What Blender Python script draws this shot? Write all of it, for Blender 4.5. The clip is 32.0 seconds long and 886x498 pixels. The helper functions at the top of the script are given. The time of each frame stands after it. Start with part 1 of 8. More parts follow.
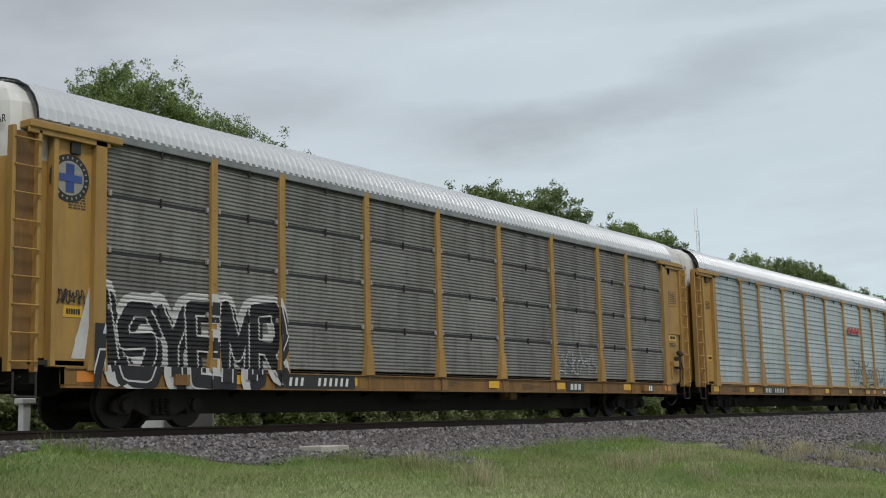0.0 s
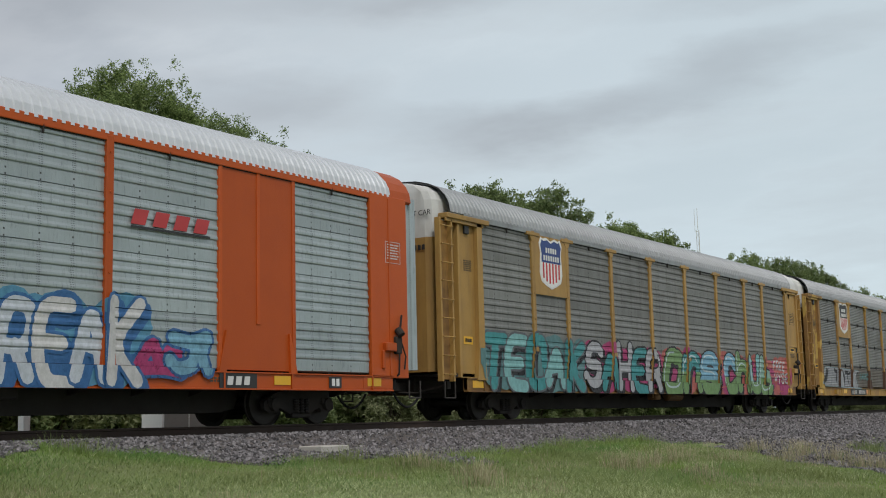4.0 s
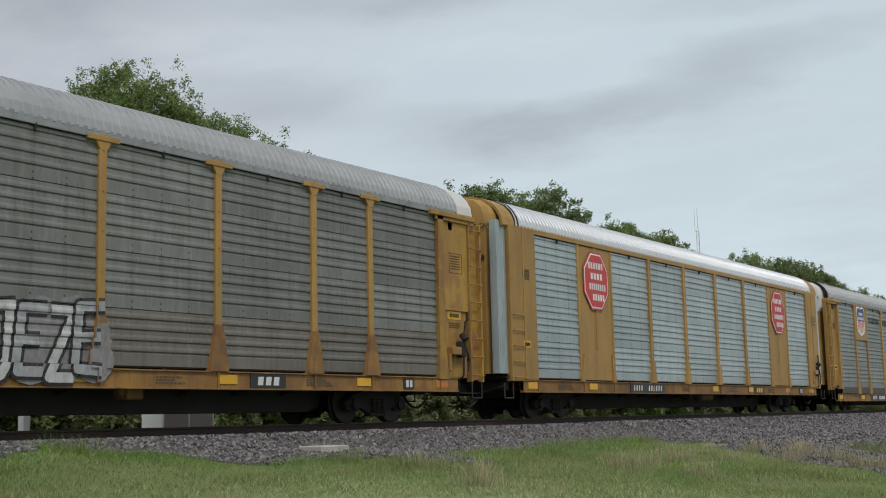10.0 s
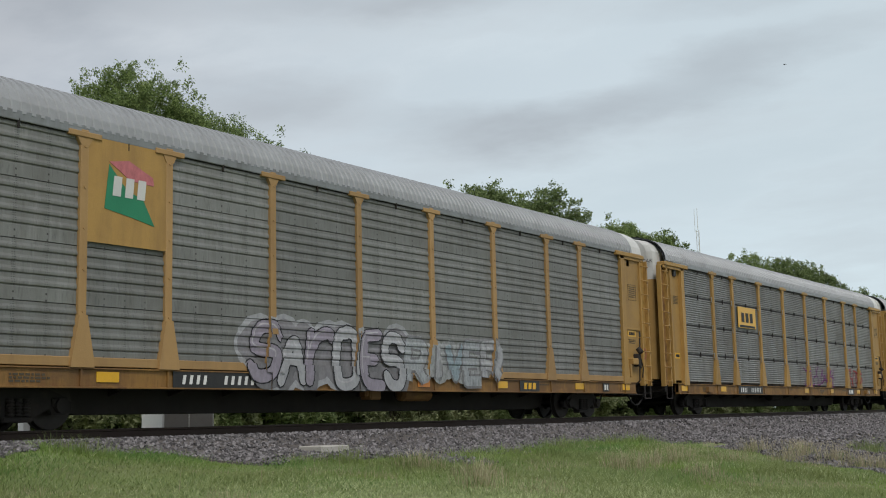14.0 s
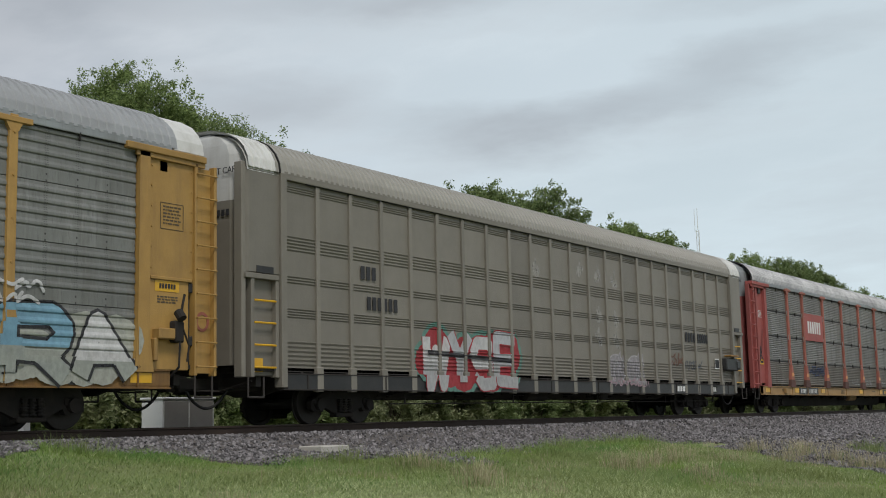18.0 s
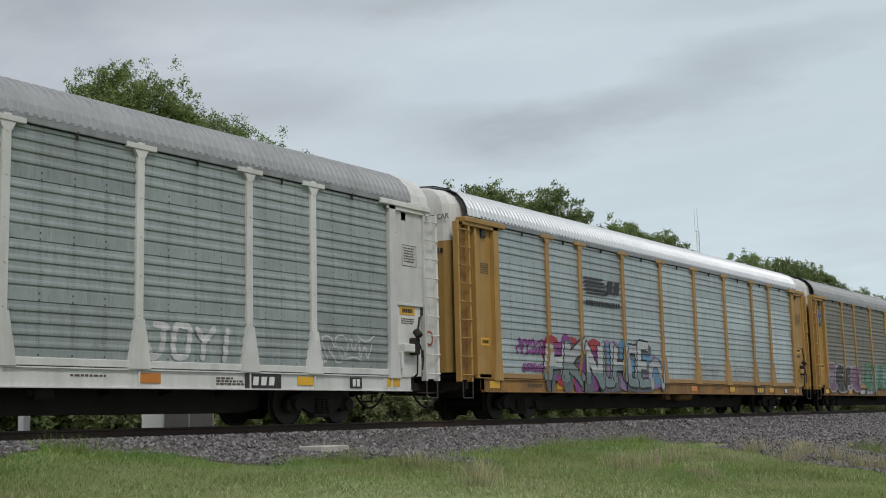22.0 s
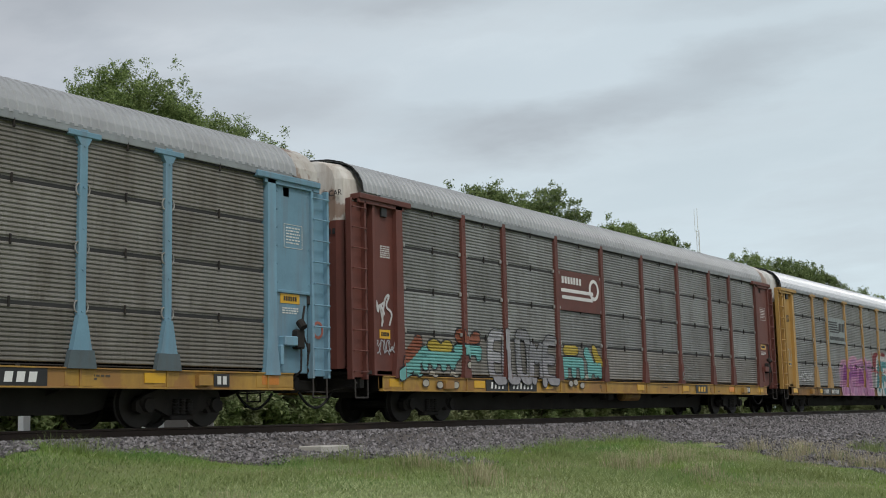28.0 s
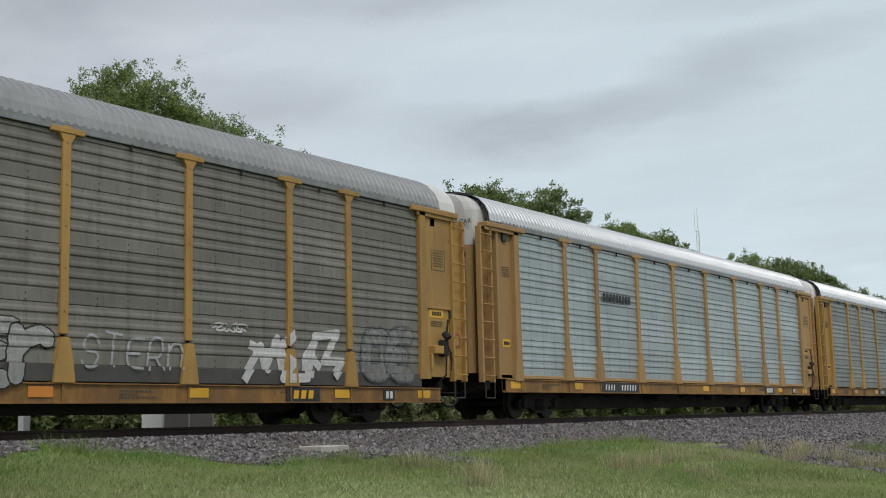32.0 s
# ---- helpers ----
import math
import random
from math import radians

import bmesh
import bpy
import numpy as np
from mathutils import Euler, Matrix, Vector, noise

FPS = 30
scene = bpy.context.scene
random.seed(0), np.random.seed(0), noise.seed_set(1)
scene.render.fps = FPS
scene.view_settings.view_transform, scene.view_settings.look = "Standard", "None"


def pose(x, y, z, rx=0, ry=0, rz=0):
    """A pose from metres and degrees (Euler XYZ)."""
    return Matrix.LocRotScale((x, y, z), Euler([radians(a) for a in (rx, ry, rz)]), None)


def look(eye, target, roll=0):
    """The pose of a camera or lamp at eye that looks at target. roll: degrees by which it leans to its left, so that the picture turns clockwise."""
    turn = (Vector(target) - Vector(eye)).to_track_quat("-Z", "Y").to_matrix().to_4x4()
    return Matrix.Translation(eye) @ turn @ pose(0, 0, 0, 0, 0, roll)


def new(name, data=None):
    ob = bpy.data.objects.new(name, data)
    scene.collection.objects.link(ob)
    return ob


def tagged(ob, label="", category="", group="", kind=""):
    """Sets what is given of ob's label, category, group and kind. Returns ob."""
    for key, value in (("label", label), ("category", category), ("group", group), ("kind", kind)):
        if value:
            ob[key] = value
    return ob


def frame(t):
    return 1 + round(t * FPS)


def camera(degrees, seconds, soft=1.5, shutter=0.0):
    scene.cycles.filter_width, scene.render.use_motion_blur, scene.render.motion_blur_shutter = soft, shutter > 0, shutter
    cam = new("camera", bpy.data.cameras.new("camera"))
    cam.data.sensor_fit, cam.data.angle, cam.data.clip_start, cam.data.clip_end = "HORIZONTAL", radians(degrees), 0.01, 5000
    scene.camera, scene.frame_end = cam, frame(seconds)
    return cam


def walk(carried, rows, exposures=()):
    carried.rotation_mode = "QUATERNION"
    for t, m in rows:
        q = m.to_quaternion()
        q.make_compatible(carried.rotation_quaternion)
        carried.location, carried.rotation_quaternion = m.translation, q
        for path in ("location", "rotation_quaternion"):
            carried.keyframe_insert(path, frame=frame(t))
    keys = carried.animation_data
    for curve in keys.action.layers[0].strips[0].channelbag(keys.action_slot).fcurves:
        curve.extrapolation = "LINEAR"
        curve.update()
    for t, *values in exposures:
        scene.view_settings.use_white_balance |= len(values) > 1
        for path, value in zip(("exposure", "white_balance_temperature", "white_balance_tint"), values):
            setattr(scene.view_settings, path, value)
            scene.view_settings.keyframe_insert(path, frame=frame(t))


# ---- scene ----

import functools

# ------------------------------------------------------------------ camera
EYE = Vector((0.0, -18.41, 0.03))
YAW, PITCH, ROLL = radians(56.2), radians(7.866), -1.348
AIM = Vector((math.sin(YAW) * math.cos(PITCH), math.cos(YAW) * math.cos(PITCH), math.sin(PITCH)))
cam = camera(39.494, 32.0, soft=1.0, shutter=0.0)
VIEW = look(EYE, EYE + AIM * 20.0, ROLL)
walk(cam, [(0.0, VIEW), (32.0, VIEW)], exposures=[(0.0, -0.05), (1.0, -0.06), (2.0, -0.16), (3.0, -0.12), (4.5, -0.03), (6.0, 0.0), (9.0, 0.0), (10.0, -0.05), (11.0, -0.16), (12.0, -0.1), (13.0, -0.03), (15.0, 0.0), (21.0, 0.0), (22.0, -0.07), (22.5, -0.14), (23.0, -0.12), (24.0, -0.04), (25.0, 0.0), (32.0, 0.0)])

# ------------------------------------------------------------------ light
SUN_ELEV, SUN_AZ = 52.0, 216.0      # soft sun behind the cloud, from the south-west
world = bpy.data.worlds.new("overcast_sky")
scene.world = world
world.use_nodes = True


def wire(tree, a, out, b, inp):
    tree.links.new(a.outputs[out], b.inputs[inp])


def build_sky():
    nt = world.node_tree
    nt.nodes.clear()
    N = nt.nodes.new
    out, bg = N("ShaderNodeOutputWorld"), N("ShaderNodeBackground")
    sky = N("ShaderNodeTexSky")
    sky.sky_type, sky.sun_disc = "NISHITA", False
    sky.sun_elevation, sky.sun_rotation = radians(SUN_ELEV), radians(SUN_AZ)
    skyscale = N("ShaderNodeVectorMath")
    skyscale.operation = "SCALE"
    skyscale.inputs["Scale"].default_value = 0.075
    wire(nt, sky, "Color", skyscale, 0)
    co = N("ShaderNodeTexCoord")
    sep = N("ShaderNodeSeparateXYZ")
    wire(nt, co, "Generated", sep, 0)
    # the cloud deck seen in perspective: direction divided by its height
    zz = N("ShaderNodeMath")
    zz.operation = "MAXIMUM"
    zz.inputs[1].default_value = 0.0
    wire(nt, sep, "Z", zz, 0)
    za = N("ShaderNodeMath")
    za.operation = "ADD"
    za.inputs[1].default_value = 0.16
    wire(nt, zz, 0, za, 0)
    dx, dy = N("ShaderNodeMath"), N("ShaderNodeMath")
    dx.operation = dy.operation = "DIVIDE"
    wire(nt, sep, "X", dx, 0)
    wire(nt, za, 0, dx, 1)
    wire(nt, sep, "Y", dy, 0)
    wire(nt, za, 0, dy, 1)
    deck = N("ShaderNodeCombineXYZ")
    wire(nt, dx, 0, deck, 0)
    wire(nt, dy, 0, deck, 1)

    def clouds(scale, detail, rough, shift, lo, hi):
        m = N("ShaderNodeMapping")
        m.inputs["Location"].default_value = shift
        m.inputs["Rotation"].default_value = (0, 0, radians(24))
        m.inputs["Scale"].default_value = (1.0, 0.62, 1.0)
        n = N("ShaderNodeTexNoise")
        n.inputs["Scale"].default_value, n.inputs["Detail"].default_value = scale, detail
        n.inputs["Roughness"].default_value = rough
        r = N("ShaderNodeMapRange")
        r.interpolation_type = "SMOOTHSTEP"
        r.inputs["From Min"].default_value, r.inputs["From Max"].default_value = lo, hi
        wire(nt, deck, 0, m, 0)
        wire(nt, m, 0, n, "Vector")
        wire(nt, n, 0, r, 0)
        return r

    big = clouds(0.62, 5, 0.5, (2.3, 0.7, 0), 0.40, 0.62)
    fine = clouds(1.9, 7, 0.58, (5.1, 3.2, 0), 0.34, 0.68)

    # heading and height in degrees, ruffled, for the single cloud banks
    def maths(op, *ins):
        m = N("ShaderNodeMath")
        m.operation = op
        for i, v in enumerate(ins):
            if isinstance(v, (int, float)):
                m.inputs[i].default_value = v
            else:
                nt.links.new(v, m.inputs[i])
        return m.outputs[0]

    heading = maths("MULTIPLY", maths("ARCTAN2", sep.outputs["X"], sep.outputs["Y"]), 180 / math.pi)
    height = maths("MULTIPLY", maths("ARCSINE", sep.outputs["Z"]), 180 / math.pi)
    plain = N("ShaderNodeCombineXYZ")
    nt.links.new(heading, plain.inputs[0])
    nt.links.new(height, plain.inputs[1])
    ruffle = N("ShaderNodeTexNoise")
    ruffle.inputs["Scale"].default_value, ruffle.inputs["Detail"].default_value, ruffle.inputs["Roughness"].default_value = 0.22, 6, 0.6
    squash = N("ShaderNodeMapping")
    squash.inputs["Scale"].default_value = (0.6, 2.0, 1.0)
    wire(nt, plain, 0, squash, 0)
    wire(nt, squash, 0, ruffle, "Vector")
    shift = N("ShaderNodeVectorMath")
    shift.operation = "MULTIPLY_ADD"
    shift.inputs[1].default_value = (7.0, 2.6, 0.0)
    shift.inputs[2].default_value = (-3.5, -1.3, 0.0)
    wire(nt, ruffle, "Color", shift, 0)
    place = N("ShaderNodeVectorMath")
    wire(nt, plain, 0, place, 0)
    wire(nt, shift, 0, place, 1)

    def bank(az_, el_, wide, tall, turn, weight):
        m = N("ShaderNodeMapping")
        m.vector_type = "TEXTURE"
        m.inputs["Location"].default_value = (az_, el_, 0)
        m.inputs["Rotation"].default_value = (0, 0, radians(turn))
        m.inputs["Scale"].default_value = (wide, tall, 1)
        wire(nt, place, 0, m, 0)
        far_ = N("ShaderNodeVectorMath")
        far_.operation = "LENGTH"
        wire(nt, m, 0, far_, 0)
        r = N("ShaderNodeMapRange")
        r.interpolation_type = "SMOOTHSTEP"
        r.inputs["From Min"].default_value, r.inputs["From Max"].default_value = 0.0, 1.0
        r.inputs["To Min"].default_value, r.inputs["To Max"].default_value = weight, 0.0
        wire(nt, far_, "Value", r, 0)
        return r.outputs[0]

    thick_ = maths("MULTIPLY", maths("SUBTRACT", 1.0, big.outputs[0]), 0.6)
    shade_ = maths("MULTIPLY", maths("SUBTRACT", fine.outputs[0], 0.38), 0.36)
    for values in ((60.5, 13.5, 12.0, 2.0, 3, 0.52), (69.5, 15.6, 11.0, 2.3, 8, 0.52), (48.5, 14.6, 9.0, 2.0, 3, 0.36), (40.0, 18.8, 8.0, 1.5, -4, 0.1), (54.0, 19.2, 11.0, 1.3, 2, 0.34), (72.0, 19.2, 12.0, 2.0, 5, 0.40),
                   (57.5, 16.6, 5.0, 1.3, 0, -0.25), (64.0, 11.3, 8.0, 0.9, 2, -0.15), (44.0, 17.0, 8.0, 1.5, 0, -0.22)):
        shade_ = maths("ADD", shade_, bank(*values))
    body = N("ShaderNodeMix")
    body.data_type = "RGBA"
    body.inputs["A"].default_value = (0.582, 0.617, 0.664, 1)
    body.inputs["B"].default_value = (0.399, 0.421, 0.45, 1)
    nt.links.new(thick_, body.inputs["Factor"])
    wisp = N("ShaderNodeMix")
    wisp.data_type, wisp.blend_type = "RGBA", "SOFT_LIGHT"
    wisp.inputs["Factor"].default_value = 0.35
    wire(nt, body, "Result", wisp, "A")
    wire(nt, fine, 0, wisp, "B")
    # thinner, bluer cloud low down
    low = N("ShaderNodeMapRange")
    low.interpolation_type = "SMOOTHSTEP"
    low.inputs["From Min"].default_value, low.inputs["From Max"].default_value = 0.02, 0.24
    low.inputs["To Min"].default_value, low.inputs["To Max"].default_value = 0.72, 0.0
    wire(nt, sep, "Z", low, 0)
    clear = N("ShaderNodeMix")
    clear.data_type = "RGBA"
    clear.inputs["B"].default_value = (0.69, 0.815, 0.88, 1)
    wire(nt, low, 0, clear, "Factor")
    wire(nt, wisp, "Result", clear, "A")
    # the cover thins out towards the east
    toward = N("ShaderNodeVectorMath")
    toward.operation = "DOT_PRODUCT"
    toward.inputs[1].default_value = Vector((0.97, 0.24, 0.05)).normalized()
    wire(nt, co, "Generated", toward, 0)
    thin = N("ShaderNodeMapRange")
    thin.interpolation_type = "SMOOTHSTEP"
    thin.inputs["From Min"].default_value, thin.inputs["From Max"].default_value = 0.72, 1.0
    thin.inputs["To Max"].default_value = 0.62
    wire(nt, toward, "Value", thin, 0)
    bright = N("ShaderNodeMix")
    bright.data_type = "RGBA"
    bright.inputs["B"].default_value = (0.752, 0.885, 0.945, 1)
    wire(nt, thin, 0, bright, "Factor")
    wire(nt, clear, "Result", bright, "A")
    veil = N("ShaderNodeMix")
    veil.data_type = "RGBA"
    veil.inputs["Factor"].default_value = 0.9
    wire(nt, skyscale, 0, veil, "A")
    cloudy = N("ShaderNodeMix")
    cloudy.data_type = "RGBA"
    cloudy.inputs["B"].default_value = (0.345, 0.365, 0.395, 1)
    nt.links.new(shade_, cloudy.inputs["Factor"])
    wire(nt, bright, "Result", cloudy, "A")
    wire(nt, cloudy, "Result", veil, "B")
    wire(nt, veil, "Result", bg, "Color")
    bg.inputs["Strength"].default_value = 1.0
    wire(nt, bg, 0, out, 0)


build_sky()
sun = new("sun", bpy.data.lights.new("sun", "SUN"))
sun.data.energy, sun.data.angle, sun.data.color = 1.7, radians(14), (1.0, 0.96, 0.9)
az = radians(SUN_AZ)
sun.matrix_world = look(Vector((math.sin(az), math.cos(az), math.tan(radians(SUN_ELEV)))) * 60, (0, 0, 0))

# ------------------------------------------------------------------ materials


def mat(name, base, rough=0.6, metal=0.0, dark=None, amount=0.5, scale=1.6, streak=0.0, streak_col=None,
        fine=0.12, bump=0.15, vary=0.12, spec=0.5, patch=None, patch_amount=0.0, holes=0.0, smear=None, thin=0.0):
    """Worn surface: broad stains, streaks that run down, fine grain; a little different on each object."""
    m = bpy.data.materials.new(name)
    m.use_nodes = True
    nt = m.node_tree
    bs = nt.nodes["Principled BSDF"]
    N = nt.nodes.new
    co, info = N("ShaderNodeTexCoord"), N("ShaderNodeObjectInfo")
    rnd = N("ShaderNodeMath")
    rnd.operation = "MULTIPLY"
    rnd.inputs[1].default_value = 41.0
    wire(nt, info, "Random", rnd, 0)
    add = N("ShaderNodeVectorMath")
    wire(nt, co, "Object", add, 0)
    wire(nt, rnd, 0, add, 1)

    def noise_(sc, stretch, detail, rough_, lo, hi):
        mp = N("ShaderNodeMapping")
        mp.inputs["Scale"].default_value = stretch
        n = N("ShaderNodeTexNoise")
        n.inputs["Scale"].default_value, n.inputs["Detail"].default_value = sc, detail
        n.inputs["Roughness"].default_value = rough_
        r = N("ShaderNodeMapRange")
        r.inputs["From Min"].default_value, r.inputs["From Max"].default_value = lo, hi
        wire(nt, add, 0, mp, 0)
        wire(nt, mp, 0, n, "Vector")
        wire(nt, n, 0, r, 0)
        return r

    def mixed(fac, strength, a, col):
        mx = N("ShaderNodeMix")
        mx.data_type = "RGBA"
        mul = N("ShaderNodeMath")
        mul.operation = "MULTIPLY"
        mul.inputs[1].default_value = strength
        wire(nt, fac, 0, mul, 0)
        wire(nt, mul, 0, mx, "Factor")
        if isinstance(a, tuple):
            mx.inputs["A"].default_value = (*a, 1)
        else:
            nt.links.new(a, mx.inputs["A"])
        mx.inputs["B"].default_value = (*col, 1)
        return mx.outputs["Result"]

    dark = dark or tuple(c * 0.45 for c in base)
    col = mixed(noise_(scale, (1, 1, 1), 6, 0.62, 0.42, 0.72), amount, base, dark)
    if streak:
        col = mixed(noise_(3.0, (1.15, 1.15, 0.13), 5, 0.65, 0.47, 0.72), streak, col, streak_col or dark)
    if smear:
        # pale washed and dark grimy runs, finer than the streaks
        col = mixed(noise_(5.0, (1.7, 1.7, 0.12), 6, 0.7, 0.53, 0.75), 0.5, col, smear)
        col = mixed(noise_(9.0, (2.0, 2.0, 0.35), 5, 0.65, 0.54, 0.70), 0.5, col, tuple(v * 0.4 for v in base))
    if patch_amount:
        col = mixed(noise_(1.1, (1, 1, 0.8), 5, 0.6, 0.52, 0.56), patch_amount, col, patch)
    grain = noise_(34.0, (1, 1, 1), 3, 0.6, 0.3, 0.7)
    col = mixed(grain, fine, col, tuple(c * 0.5 for c in base))
    if holes:
        # punched holes in three upright columns, at the quarters of the sheet, and at both edges
        def wave(axis, period, lo, hi, source="Object"):
            sp = N("ShaderNodeSeparateXYZ")
            wire(nt, co, source, sp, 0)
            mu = N("ShaderNodeMath")
            mu.operation = "MULTIPLY"
            mu.inputs[1].default_value = math.tau / period
            wire(nt, sp, axis, mu, 0)
            si = N("ShaderNodeMath")
            si.operation = "SINE" if source == "Object" else "COSINE"
            wire(nt, mu, 0, si, 0)
            r = N("ShaderNodeMapRange")
            r.inputs["From Min"].default_value, r.inputs["From Max"].default_value = lo, hi
            wire(nt, si, 0, r, 0)
            return r
        prod = wave("X", 0.25, 0.86, 0.97, "Generated")
        for other in (wave("Z", 0.041, 0.1, 0.6), wave("X", 0.05, -0.9, -0.2)):
            mu = N("ShaderNodeMath")
            mu.operation = "MULTIPLY"
            wire(nt, prod, 0, mu, 0)
            wire(nt, other, 0, mu, 1)
            prod = mu
        up = N("ShaderNodeSeparateXYZ")
        wire(nt, co, "Object", up, 0)
        above = N("ShaderNodeMapRange")
        above.inputs["From Min"].default_value, above.inputs["From Max"].default_value = 0.215, 0.23
        wire(nt, up, "Z", above, 0)
        mu = N("ShaderNodeMath")
        mu.operation = "MULTIPLY"
        wire(nt, prod, 0, mu, 0)
        wire(nt, above, 0, mu, 1)
        col = mixed(mu, holes, col, (0.03, 0.03, 0.03))
        # dark bolt heads in two rows on the flat band at the foot of each sheet
        dots = wave("X", 0.25, 0.984, 0.993, "Generated")
        row_ = wave("Z", 0.11, 0.45, 0.7)
        sp = N("ShaderNodeSeparateXYZ")
        wire(nt, co, "Object", sp, 0)
        low_ = N("ShaderNodeMapRange")
        low_.inputs["From Min"].default_value, low_.inputs["From Max"].default_value = 0.215, 0.22
        low_.inputs["To Min"].default_value, low_.inputs["To Max"].default_value = 1.0, 0.0
        wire(nt, sp, "Z", low_, 0)
        for other in (row_, low_):
            mu = N("ShaderNodeMath")
            mu.operation = "MULTIPLY"
            wire(nt, dots, 0, mu, 0)
            wire(nt, other, 0, mu, 1)
            dots = mu
        col = mixed(dots, 0.9, col, (0.035, 0.033, 0.03))
    hsv = N("ShaderNodeHueSaturation")
    vr = N("ShaderNodeMapRange")
    vr.inputs["To Min"].default_value, vr.inputs["To Max"].default_value = 1 - vary, 1 + vary
    wire(nt, info, "Random", vr, 0)
    wire(nt, vr, 0, hsv, "Value")
    nt.links.new(col, hsv.inputs["Color"])
    wire(nt, hsv, 0, bs, "Base Color")
    bs.inputs["Roughness"].default_value, bs.inputs["Metallic"].default_value = rough, metal
    bs.inputs["Specular IOR Level"].default_value = spec
    if bump:
        b = N("ShaderNodeBump")
        b.inputs["Strength"].default_value, b.inputs["Distance"].default_value = bump, 0.01
        wire(nt, grain, 0, b, "Height")
        wire(nt, b, 0, bs, "Normal")
    if thin:
        # sprayed coat that lets the sheet show through in places
        worn = noise_(5.5, (1.4, 1.0, 0.8), 6, 0.7, 0.40, 0.74)
        less = N("ShaderNodeMath")
        less.operation = "MULTIPLY_ADD"
        less.inputs[1].default_value, less.inputs[2].default_value = thin, thin * 0.22
        wire(nt, worn, 0, less, 0)
        see, both = N("ShaderNodeBsdfTransparent"), N("ShaderNodeMixShader")
        wire(nt, less, 0, both, 0)
        wire(nt, bs, 0, both, 1)
        wire(nt, see, 0, both, 2)
        wire(nt, both, 0, nt.nodes["Material Output"], 0)
    return m


